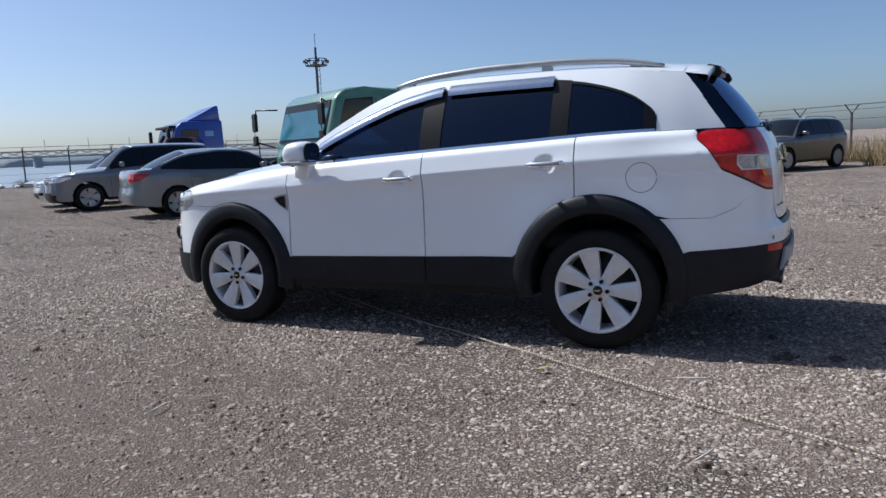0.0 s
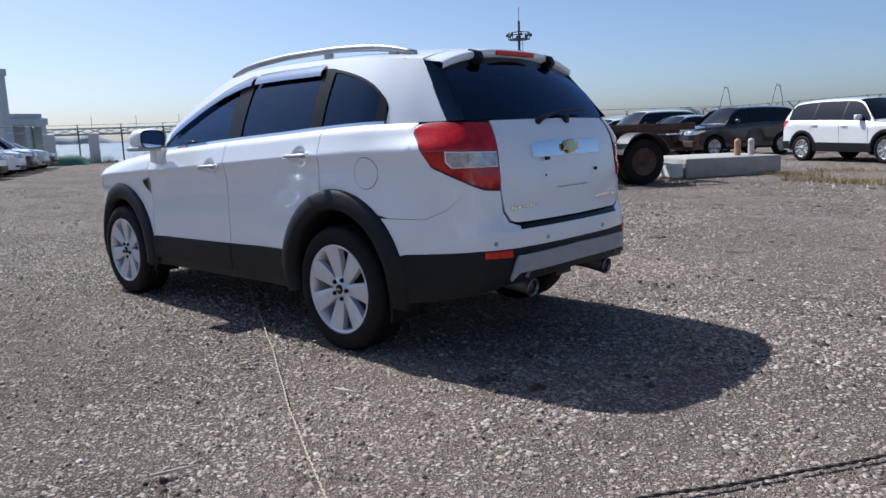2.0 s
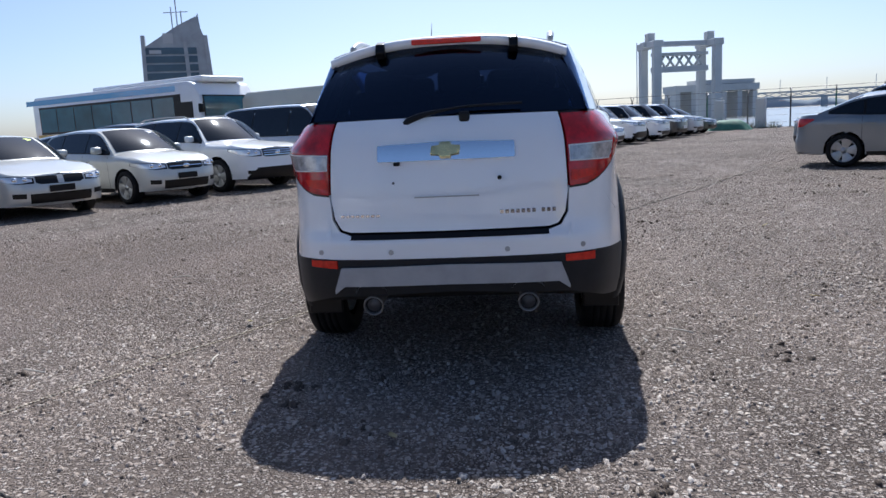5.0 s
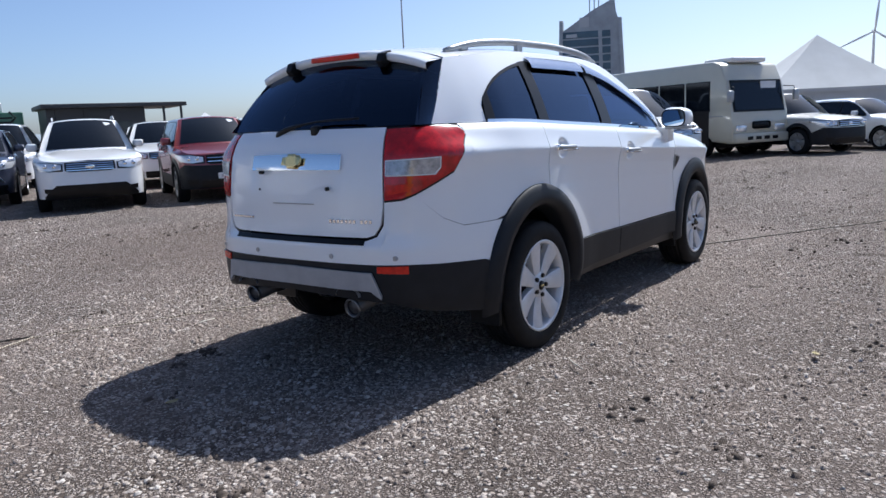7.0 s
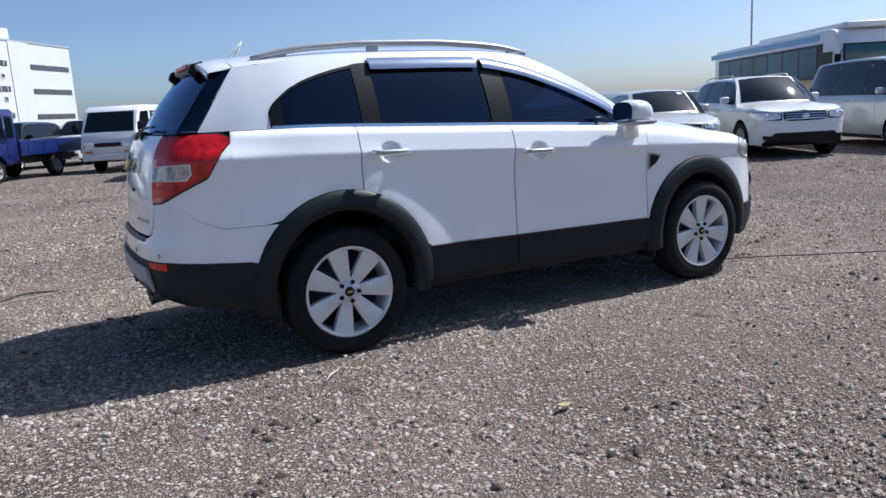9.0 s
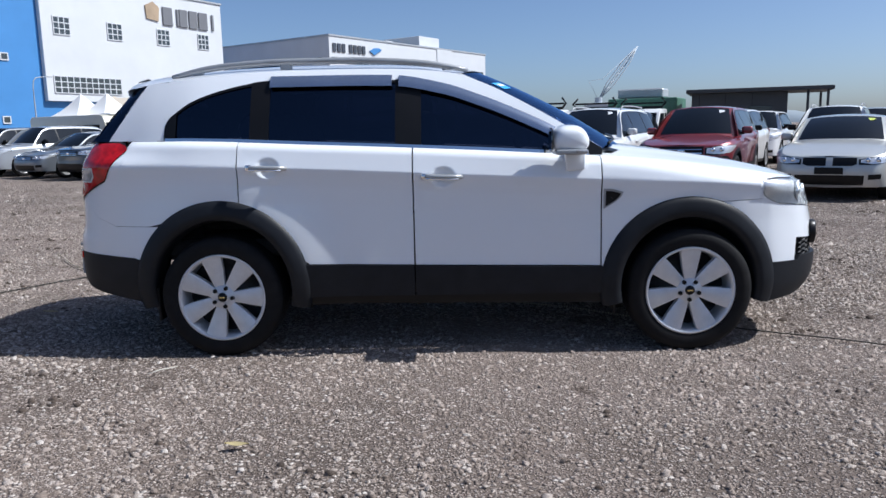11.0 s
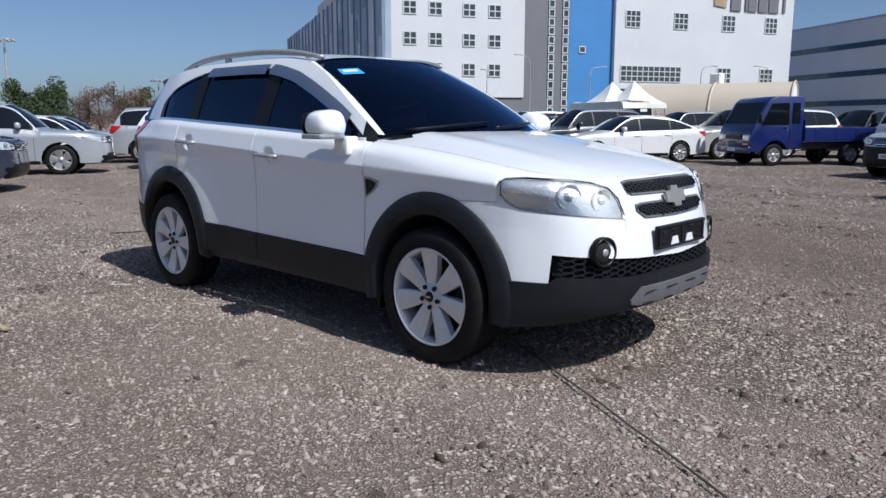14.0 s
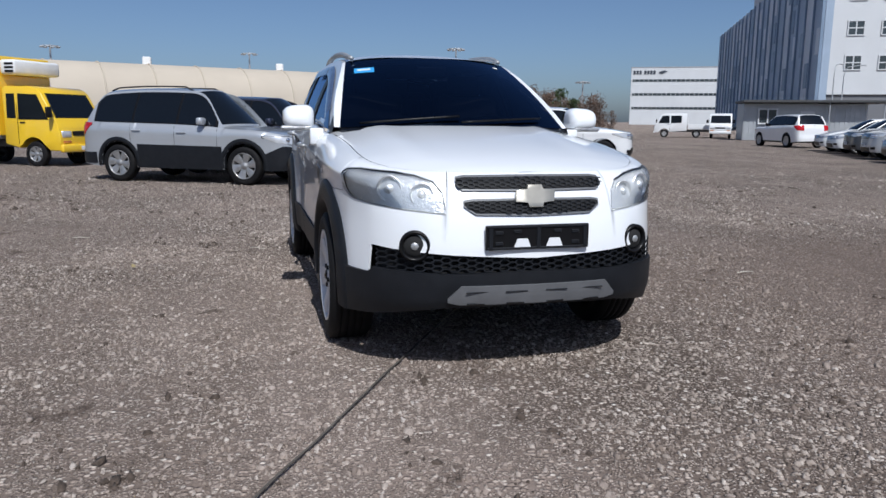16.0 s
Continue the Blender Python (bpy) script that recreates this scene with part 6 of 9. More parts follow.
def cab_truck(front, heading, mat, label, double=False, body="bed", bodymat=None, cat="truck"):
    t = thing("truck", label, cat, placed(front, heading), "parked trucks")
    cl = 2.55 if double else 1.62
    fx, rx, r = -0.78, -3.25 if not double else -3.3, 0.315
    prof = [(0.0, 0.40), (0.03, 0.72), (-0.02, 0.98), (-0.10, 1.14), (-0.46, 1.80), (-0.58, 1.90), (-0.75, 1.955), (-cl + 0.1, 1.96), (-cl, 1.90), (-cl, 0.55)] + arch_cut(fx, 0.42, 0.45) + [(-0.30, 0.40)]
    cab = part("cab", prism(prof, -0.82, 0.82, 0.035, 2), mat, t, smooth=40)
    n = Vector((0.66, 0, 0.36)).normalized()
    for nm, k0, k1, w0, w1, off, mt in (("windscreen_seal", 0.0, 1.0, 0.76, 0.70, 0.004, M["trim"]), ("windscreen", 0.05, 0.95, 0.73, 0.675, 0.010, M["fglass"])):
        a = Vector((-0.13, 0, 1.19)) + (Vector((-0.455, 0, 1.785)) - Vector((-0.13, 0, 1.19))) * k0
        b = Vector((-0.13, 0, 1.19)) + (Vector((-0.455, 0, 1.785)) - Vector((-0.13, 0, 1.19))) * k1
        P = np.array([[np.array(p + n * off) + np.array((0, s * w, 0)) for s in np.linspace(-1, 1, 5)] for p, w in ((a, w0), ((a + b) / 2, (w0 + w1) / 2), (b, w1))])
        skin(nm, P, mt, cab, 0.006, c=(-1, 0, 1))
    for sg in (1, -1):
        side_pane("door_window", [(-0.32, 1.17), (-0.60, 1.74), (-1.12, 1.76), (-1.15, 1.17)], 0.822, sg, cab)
        if double:
            side_pane("rear_door_window", [(-1.30, 1.17), (-1.30, 1.76), (-2.1, 1.76), (-2.1, 1.2)], 0.822, sg, cab)
        else:
            side_pane("corner_window", [(-1.25, 1.2), (-1.25, 1.76), (-1.48, 1.76), (-1.5, 1.2)], 0.822, sg, cab)
        part("door_gap", box((-1.2, 0.823 * sg, 1.05), (0.012, 0.004, 1.0)), M["trim"], cab)
        part("door_handle", box((-1.05, 0.832 * sg, 1.08), (0.14, 0.02, 0.03), 0.006), M["trim"], cab)
        m = part("wing_mirror", box((-0.12, 0.98 * sg, 1.33), (0.08, 0.17, 0.26), 0.03, 2), M["trim"], cab, smooth=50)
        part("headlamp", box((0.012, 0.60 * sg, 0.80), (0.06, 0.32, 0.17), 0.03, 2), M["lamp"], cab, smooth=50)
        part("indicator", box((0.018, 0.60 * sg, 0.62), (0.04, 0.26, 0.06), 0.01), M["amber"], cab)
    part("grille", box((0.02, 0, 0.82), (0.05, 0.80, 0.12), 0.02), M["trim"], cab)
    part("bumper", box((0.02, 0, 0.46), (0.12, 1.60, 0.20), 0.04, 2), mat if mat is not M["blue"] else M["blue"], cab, smooth=50)
    part("plate_bar", box((0.085, 0, 0.46), (0.008, 0.40, 0.10), 0.003), M["paper"], cab)
    L = 5.0
    part("chassis_frame", box((-2.6, 0, 0.55), (4.4, 0.75, 0.18), 0.02), M["steel"], t)
    bm_ = bodymat or mat
    x0, x1 = -cl - 0.08, -L
    if body == "bed":
        part("bed_floor", box(((x0 + x1) / 2, 0, 0.72), (x0 - x1, 1.66, 0.09), 0.01), bm_, t)
        for sg in (1, -1):
            dp = part("dropside", box(((x0 + x1) / 2, 0.82 * sg, 0.91), (x0 - x1, 0.035, 0.34), 0.008), bm_, t)
            for k in range(5):
                part("side_rib", box((x0 + (x1 - x0) * (k + 0.5) / 5, 0.842 * sg, 0.91), (0.05, 0.02, 0.30), 0.005), bm_, dp)
        part("tailboard", box((x1, 0, 0.91), (0.035, 1.66, 0.34), 0.008), bm_, t)
        part("headboard", box((x0, 0, 1.02), (0.04, 1.6, 0.58), 0.01), bm_, t)
        for y in (-0.6, -0.2, 0.2, 0.6):
            part("headboard_bar", cyl((x0, y, 1.25), (x0, y, 1.62), 0.018), bm_, t)
        part("headboard_rail", cyl((x0, -0.7, 1.62), (x0, 0.7, 1.62), 0.02), bm_, t)
    else:
        part("cargo_box", box(((x0 + x1) / 2, 0, 1.72), (x0 - x1, 1.78, 1.95), 0.03, 2), bm_, t)
        part("box_skirt", box(((x0 + x1) / 2, 0, 0.71), (x0 - x1, 1.74, 0.10), 0.01), M["steel"], t)
        ru = part("cooling_unit", box((x0 + 0.24, 0, 2.42), (0.45, 1.5, 0.36), 0.06, 2), M["paper"], t, "white roof cooling unit", smooth=50)
        for i in range(3):
            for sg in (1, -1):
                part("unit_grille", box((x0 + 0.30, 0.752 * sg, 2.32 + i * 0.09), (0.26, 0.01, 0.055), 0.004), M["trim"], ru)
        for k in range(6):
            for sg in (1, -1):
                part("box_rib", box((x0 + (x1 - x0) * (k + 0.5) / 6, 0.893 * sg, 1.72), (0.03, 0.012, 1.85)), bm_, t)
        part("side_mark", box((x0 - 0.35, 0.897, 1.15), (0.35, 0.006, 0.22)), M["paper"], t)
        part("side_mark", box((x0 - 0.35, -0.897, 1.15), (0.35, 0.006, 0.22)), M["paper"], t)
    for sg in (1, -1):
        wheel(t, fx, 0.68 * sg, r, 0.19, 0.19, 6, rim_mat=M["alloydark"])
        wheel(t, rx, 0.70 * sg, r, 0.19, 0.19, 6, rim_mat=M["alloydark"])
        part("tail_lamp", box((x1 - 0.02, 0.6 * sg, 0.60), (0.05, 0.35, 0.12), 0.01), M["redlens"], t)
        part("mudguard", box((rx, 0.70 * sg, 0.665), (0.75, 0.2, 0.02), 0.005), M["trim"], t)
    return t


def coach(front, heading, L, W, H, kind, label):
    """A bus; kind: 'coach' with a big dark side, or 'minibus' in cream."""
    b = thing("bus", label, "bus", placed(front, heading))
    mini = kind == "minibus"
    base = M["cream"] if mini else M["white2"]
    r = 0.40 if mini else 0.48
    fx, rx = (-1.25, -5.0) if mini else (-2.4, -L + 2.9)
    zb = 0.38
    prof = [(0.0, zb), (0.02, 0.9), (-0.03, 1.2), (-0.22 if mini else -0.12, H - 0.55), (-0.45, H - 0.10), (-0.75, H), (-L + 0.3, H), (-L + 0.05, H - 0.2), (-L, zb)]
    low = arch_cut(rx, r + 0.10, zb) + arch_cut(fx, r + 0.10, zb)
    body = part("body", prism(prof + low, -W / 2, W / 2, 0.06, 3), base, b, smooth=40)
    hw = W / 2
    gl = M["fglass"] if mini else M["busglass2"]
    z0, z1 = (1.28, 2.05) if mini else (1.66, 2.60)
    for sg in (1, -1):
        if mini:
            xs = [-0.75, -1.75, -2.85, -3.95, -5.05, -6.15]
            for a, c in zip(xs, xs[1:]):
                side_pane("side_window", [(a - 0.06, z0), (a - 0.06, z1), (c + 0.06, z1), (c + 0.06, z0)], hw + 0.002, sg, body)
            part("door_panel", box((-1.25, (hw + 0.006) * sg, 1.15), (0.86, 0.012, 1.5), 0.005), M["trim"], body) if sg < 0 else None
            part("waist_line", box((-L / 2, (hw + 0.004) * sg, 1.12), (L - 0.6, 0.008, 0.03)), M["satin"], body)
        else:
            part("window_band", box((-L / 2 - 0.3, (hw + 0.004) * sg, (z0 + z1) / 2), (L - 1.7, 0.012, z1 - z0 + 0.16), 0.004), M["trim"], body)
            xs = np.linspace(-1.5, -L + 0.6, 8)
            for a, c in zip(xs, xs[1:]):
                part("side_window", box(((a + c) / 2, (hw + 0.012) * sg, (z0 + z1) / 2), (abs(c - a) - 0.07, 0.012, z1 - z0), 0.004), gl, body)
            part("upper_panel", box((-L / 2 - 0.9, (hw + 0.004) * sg, H - 0.22), (L - 1.0, 0.01, 0.20), 0.004), M["busblue"], body)
            part("lower_panel", box((-L / 2, (hw + 0.004) * sg, 1.32), (L - 0.5, 0.01, 0.50), 0.004), M["busyel"], body)
            part("skirt_panel", box((-L / 2, (hw + 0.003) * sg, 0.72), (L - 6.4, 0.01, 0.32), 0.004), M["busblue"], body)
            if sg < 0:
                part("door_panel", box((-0.95, (hw + 0.008) * sg, 1.4), (0.85, 0.014, 2.0), 0.005), M["trim"], body)
        for x in (fx, rx):
            wheel(b, x, (hw - 0.16) * sg, r, 0.26, r * 0.58, 8, rim_mat=M["alloydark"], wide=0.8)
        part("headlamp", box((0.02, (hw - 0.32) * sg, 0.78), (0.06, 0.36, 0.17), 0.03, 2), M["lamp"], body, smooth=50)
        m = part("wing_mirror", box((0.10, (hw + 0.16) * sg, H - 0.95), (0.10, 0.18, 0.30), 0.03, 2), M["satin"] if mini else M["trim"], body, smooth=50)
        vs, fs = tube([(-0.1, (hw - 0.1) * sg, H - 0.7), (0.12, (hw + 0.05) * sg, H - 0.72), (0.10, (hw + 0.15) * sg, H - 0.9)], 0.014, 6)
        mesh_ob("mirror_arm", vs, fs, M["trim"], m)
    za, zb2 = (1.22, H - 0.52) if mini else (1.25, H - 0.50)
    xa, xb = -0.035, (-0.215 if mini else -0.115)
    for nm, e, off, mt in (("windscreen_seal", 0.0, 0.008, M["trim"]), ("windscreen", 0.05, 0.018, gl)):
        P = np.array([[(xa + (xb - xa) * v + off, s * (hw - 0.10 - e), za + e + (zb2 - za - 2 * e) * v) for s in np.linspace(-1, 1, 5)] for v in (0, 0.5, 1)])
        skin(nm, P, mt, body, 0.006, c=(-2, 0, 1.5))
    if mini:
        part("grille", box((0.03, 0, 0.86), (0.05, 0.62, 0.20), 0.07, 3), M["trim"], body, smooth=60)
        part("bumper", box((0.03, 0, 0.52), (0.16, W - 0.1, 0.26), 0.05, 2), base, body, smooth=50)
        for y in (-0.45, -0.15, 0.15, 0.45):
            part("bumper_slot", box((0.115, y, 0.52), (0.01, 0.2, 0.09), 0.004), M["trim"], body)
        part("roof_hump", box((-0.95, 0, H + 0.03), (1.1, 1.2, 0.14), 0.06, 3), M["paper"], body, smooth=60)
        part("route_paper", box((-0.16, 0.42, H - 0.66), (0.012, 0.55, 0.20)), M["paper"], body)
    else:
        part("roof_unit", box((-3.6, 0, H + 0.07), (6.6, 1.9, 0.20), 0.08, 3), M["white2"], body, smooth=60)
        part("bumper", box((0.03, 0, 0.55), (0.14, W - 0.1, 0.34), 0.05, 2), M["white2"], body, smooth=50)
        part("roof_vent", box((-0.9, 0.5, H + 0.06), (0.5, 0.4, 0.10), 0.03), M["trim"], body)
    part("underbody", box((-L / 2, 0, 0.42), (L - 1, W - 0.7, 0.3), 0.03), M["inner"], b)
    return b


M["busglass2"] = plain("coach_window_blue", (0.025, 0.12, 0.17), 0.12, vary=0.4, size=0.6, spec=0.5)
cab_truck((-4.83, 18.3), 234, M["blue"], "dark blue one-ton flatbed truck")
cab_truck((-0.9, 19.6), 240, W2, "white double-cab truck among parked cars", double=True, bodymat=W2)
yt = cab_truck((-15.3, -5.15), 60, M["yellow"], "yellow box truck with a white roof cooling unit", body="box")
cab_truck((-51.2, 32.4), 238, W2, "white double-cab truck at the far end of the lot", double=True)
cab_truck((-45.9, 35.0), 324, W2, "small white truck at the far end of the lot", body="bed")
for i, (x, y) in enumerate(((3.0, 24.6), (5.2, 25.6), (7.4, 26.4))):
    tk = cab_truck((x, y), 240, W2, "white truck with a black rack on its cab", body="bed")
    for dx, dz in ((-0.4, 0.0), (0.4, 0.0)):
        vs, fs = tube([(-1.0, 0.75 * (1 if dx > 0 else -1), 2.02), (-0.9, 0.95 * (1 if dx > 0 else -1), 2.2), (-1.0, 0.75 * (1 if dx > 0 else -1), 2.42)], 0.045, 6)
        mesh_ob("rack_bracket", vs, fs, M["trim"], tk)
    part("rack_beam", box((-0.95, 0, 2.2), (0.08, 1.7, 0.07), 0.01), M["trim"], tk)
    part("rack_beam", box((-0.95, 0, 2.02), (0.10, 1.6, 0.10), 0.01), M["trim"], tk)
coach((20.1, 9.4), 241, 11.0, 2.45, 3.1, "coach", "long coach with blue windows and a yellow waist band")
coach((16.55, 2.15), 240, 7.0, 2.03, 2.58, "minibus", "cream minibus with a wide windscreen")
cab_truck((21.9, -3.0), 240, M["deepnavy"], "dark navy one-ton truck in a parked row")
parked_car("van", (21.6, -20.2), 305, M["red"], "red van beyond parked cars", seed=81, plate=False, detail=1, roof=2.1)


def chassis_truck():
    """An old truck with a green cab and a bare rusty frame; its origin lies under the left front wheel."""
    t = thing("chassis_truck", "old truck with a green cab and bare rusty frame", "truck", pose(4.5, -6.8, 0, 0, 0, 60))
    G, RU = M["green"], M["rust"]
    # x ahead, left side at y = 0
    prof = [(0.75, 0.95), (0.78, 1.25), (0.70, 1.55), (0.50, 2.28), (0.30, 2.44), (-0.1, 2.47), (-0.85, 2.44), (-0.98, 2.32), (-1.02, 1.0)]
    cab = part("cab", prism(prof, 0.12, -2.12, 0.09, 4), G, t, smooth=40)
    cab.location = (0.47, 0, -0.11)
    for y in (0.122, -2.122):
        sg = 1 if y > 0 else -1
        side_pane("door_window", [(0.48, 1.62), (0.30, 2.22), (-0.22, 2.26), (-0.22, 1.55), (0.1, 1.55)], abs(y), sg, cab, M["clear"])
        side_pane("rear_window", [(-0.45, 1.45), (-0.45, 2.25), (-0.78, 2.25), (-0.78, 1.40)], abs(y), sg, cab)
        part("door_gap", box((-0.30, y * 1.002, 1.65), (0.012, 0.006, 1.25)), M["trim"], cab)
        part("door_handle", box((-0.18, y + 0.012 * sg, 1.32), (0.14, 0.03, 0.035), 0.008), M["satin"], cab)
        part("wheel_arch", box((0.0, y, 0.92), (1.0, 0.06, 0.14), 0.02), M["trim"], cab)
    for nm, e, off, mt in (("windscreen_seal", 0.0, 0.006, M["trim"]), ("windscreen", 0.05, 0.016, M["busglass2"])):
        P = np.array([[(0.715 + (0.515 - 0.715) * v + off, -1.0 + s * (1.0 - e), 1.55 + e + (0.70 - 2 * e) * v) for s in np.linspace(-1, 1, 5)] for v in (0, 0.5, 1)])
        skin(nm, P, mt, cab, 0.006, c=(-2, -1, 1.5))
    for y, sg in ((0.12, 1), (-2.12, -1)):
        vs, fs = tube([(0.66, y, 2.2), (0.95, y + 0.38 * sg, 2.22), (1.0, y + 0.42 * sg, 1.95), (0.98, y + 0.42 * sg, 1.6), (0.75, y + 0.02 * sg, 1.48)], 0.016, 6)
        mesh_ob("mirror_bracket", vs, fs, M["trim"], cab)
        part("wing_mirror", box((0.98, y + 0.42 * sg, 1.98), (0.06, 0.2, 0.36), 0.02), M["trim"], cab)
        part("wing_mirror", box((0.98, y + 0.42 * sg, 1.62), (0.06, 0.2, 0.2), 0.02), M["trim"], cab)
    part("bumper", box((1.25, -1.0, 0.66), (0.16, 2.2, 0.3), 0.04, 2), M["steel"], t)
    part("grille", box((0.79, -1.0, 1.18), (0.05, 1.5, 0.28), 0.02), M["trim"], cab)
    part("engine_box", box((-0.80, -1.0, 0.98), (0.34, 1.4, 0.86), 0.06, 2), M["rust"], t)
    for x, y, z, sx, sy, sz, mt in ((-1.12, -0.30, 1.22, 0.30, 0.34, 0.30, RU), (-0.55, -0.20, 0.62, 0.50, 0.34, 0.34, M["inner"]), (-1.05, -0.28, 0.60, 0.36, 0.30, 0.40, RU), (-1.50, -0.45, 0.98, 0.34, 0.28, 0.16, RU), (-0.30, -0.10, 0.92, 0.40, 0.22, 0.20, M["inner"])):
        part("engine_part", box((x, y, z), (sx, sy, sz), 0.05, 2), mt, t, smooth=50)
    for z in (1.05, 1.16):
        vs, fs = tube(spline([(-0.9, -0.12, z), (-1.3, -0.16, z - 0.10), (-1.8, -0.30, z - 0.16), (-2.2, -0.42, z - 0.20)], 14), 0.022, 6)
        mesh_ob("air_hose", vs, fs, M["trim"], t)
    vs, fs = tube([(-0.72, -0.25, 0.8), (-0.72, -0.25, 1.72), (-0.70, -0.25, 1.80)], 0.12, 12)
    mesh_ob("exhaust_riser", vs, fs, M["trim"], t)
    for y in (-0.62, -1.42):
        rail = part("frame_rail", box((-2.1, y, 0.83), (5.8, 0.09, 0.24), 0.015), RU, t)
        part("deck_runner", box((-3.3, y, 1.06), (3.4, 0.12, 0.16), 0.015), RU, t)
    for x in (-1.6, -2.4, -3.2, -4.0, -4.85):
        part("cross_member", box((x, -1.02, 0.86), (0.12, 1.0, 0.16), 0.01), RU, t)
        part("cross_bearer", box((x, -1.02, 1.10), (0.09, 2.0, 0.08), 0.01), RU, t)
    part("side_bearer", box((-3.2, -0.02, 1.12), (3.5, 0.07, 0.14), 0.01), RU, t)
    part("side_bearer", box((-3.2, -2.02, 1.12), (3.5, 0.07, 0.14), 0.01), RU, t)
    tank = part("fuel_tank", box((-2.25, -0.25, 0.72), (0.95, 0.5, 0.46), 0.09, 3), M["steel"], t, smooth=50)
    for x in (-2.5, -2.0):
        part("tank_strap", box((x, -0.25, 0.72), (0.05, 0.52, 0.48), 0.09, 2), M["rust"], tank)
    part("tool_box", box((-1.55, -0.2, 0.75), (0.35, 0.4, 0.4), 0.03), M["rust"], t)
    part("battery_box", box((-2.2, -1.85, 0.72), (0.7, 0.4, 0.4), 0.03), M["steel"], t)
    vs, fs = tube([(-1.3, -1.0, 0.62), (-3.8, -1.0, 0.55)], 0.06, 10)
    mesh_ob("drive_shaft", vs, fs, M["steel"], t)
    part("axle", box((-3.8, -1.02, 0.47), (0.22, 1.7, 0.22), 0.05), RU, t)
    part("axle", box((0.0, -1.02, 0.47), (0.16, 1.7, 0.16), 0.04), RU, t)
    for x, ys in ((0.0, (-0.12, -1.92)), (-3.8, (-0.12, -0.40, -1.64, -1.92))):
        for y in ys:
            w = wheel(t, x, 0.001 if y > -1 else -0.001, 0.46, 0.25, 0.27, 8, rim_mat=M["rust"], wide=1.0)
            w.location.y = y
    for y in (-0.25, -1.8):
        a = np.linspace(math.radians(15), math.radians(165), 14)
        rows = [np.stack([-3.8 + 0.56 * np.cos(a), np.full_like(a, yy), 0.47 + 0.56 * np.sin(a)], 1) for yy in (y - 0.34, y + 0.34)]
        skin("mudguard", np.stack(rows, 1), M["steel"], t, 0.012, c=(-3.8, y, 0.4))
    part("tail_beam", box((-4.95, -1.02, 0.75), (0.12, 2.1, 0.14), 0.02), RU, t)
    for y in (-0.15, -1.9):
        part("tail_lamp", box((-5.03, y, 0.75), (0.05, 0.3, 0.1), 0.01), M["redlens"], t)


chassis_truck()


def tractor_unit():
    t = thing("tractor_unit", "blue tractor unit with a roof air deflector", "truck", pose(20.9, -17.3, 0, 0, 0, 60))
    prof = [(0.0, 0.55), (0.05, 1.2), (-0.02, 1.5), (-0.30, 2.45), (-0.55, 2.68), (-2.15, 2.72), (-2.2, 0.9), (-1.6, 0.9)] + arch_cut(-1.15, 0.6, 0.75) + [(-0.5, 0.55)]
    cab = part("cab", prism(prof, -1.2, 1.2, 0.06, 3), M["royal"], t, smooth=40)
    part("air_deflector", prism([(-0.75, 2.70), (-1.35, 2.98), (-1.85, 3.26), (-2.1, 3.32), (-2.15, 2.70)], -1.0, 1.0, 0.06, 3), M["royal"], t, smooth=45)
    P = np.array([[(-0.035 - 0.25 * v, s * 1.05, 1.55 + 0.85 * v) for s in np.linspace(-1, 1, 5)] for v in (0, 0.5, 1)])
    skin("windscreen", P + np.array((0.03, 0, 0)), M["fglass"], cab, 0.01, c=(-2, 0, 1.5))
    part("sun_visor", box((-0.22, 0, 2.50), (0.3, 2.2, 0.1), 0.03), M["trim"], cab)
    for sg in (1, -1):
        side_pane("door_window", [(-0.35, 1.6), (-0.55, 2.35), (-1.15, 2.35), (-1.15, 1.55)], 1.202, sg, cab)
        part("door_mark", box((-1.6, 1.206 * sg, 2.2), (0.35, 0.008, 0.22), 0.01), M["busblue"], cab)
        part("wing_mirror", box((0.05, 1.42 * sg, 2.15), (0.12, 0.2, 0.5), 0.03), M["trim"], cab)
        for x in (-1.15, -4.4):
            wheel(t, x, 1.02 * sg, 0.5, 0.3, 0.3, 8, rim_mat=M["alloydark"], wide=0.9)
    part("frame", box((-3.5, 0, 0.8), (3.2, 0.9, 0.3), 0.03), M["steel"], t)
    part("coupling", cyl((-4.4, 0, 0.95), (-4.4, 0, 1.12), 0.5, n=20), M["steel"], t)


tractor_unit()


# ---- buildings and distance ----
M["bwhite"] = plain("white_wall_panel", (0.60, 0.62, 0.64), 0.6, vary=0.05, size=0.12, dirt=0.05)
M["bgrey"] = plain("grey_wall_panel", (0.16, 0.165, 0.18), 0.6, vary=0.08, size=0.2)
M["bblue"] = plain("blue_wall_panel", (0.06, 0.22, 0.50), 0.55, vary=0.06, size=0.2)
M["wing1"] = plain("blue_grey_cladding", (0.33, 0.41, 0.52), 0.5, vary=0.08, size=0.3)
M["wing2"] = plain("pale_cladding", (0.58, 0.63, 0.69), 0.5, vary=0.06, size=0.3)
M["wing3"] = plain("dark_cladding", (0.20, 0.27, 0.37), 0.45, vary=0.08, size=0.3)
M["bglass"] = plain("building_window", (0.035, 0.045, 0.05), 0.12, vary=0.3, size=0.5, coat=0.6)
M["concrete"] = plain("weathered_concrete", (0.36, 0.35, 0.33), 0.9, vary=0.18, size=2.5, bump=0.004, dirt=0.25)
M["pale"] = plain("pale_concrete", (0.52, 0.53, 0.53), 0.85, vary=0.1, size=0.3)
M["membrane"] = plain("beige_tent_membrane", (0.50, 0.44, 0.36), 0.8, vary=0.06, size=0.15)
M["canvas"] = plain("white_tent_canvas", (0.78, 0.78, 0.77), 0.8, vary=0.05, size=0.5)
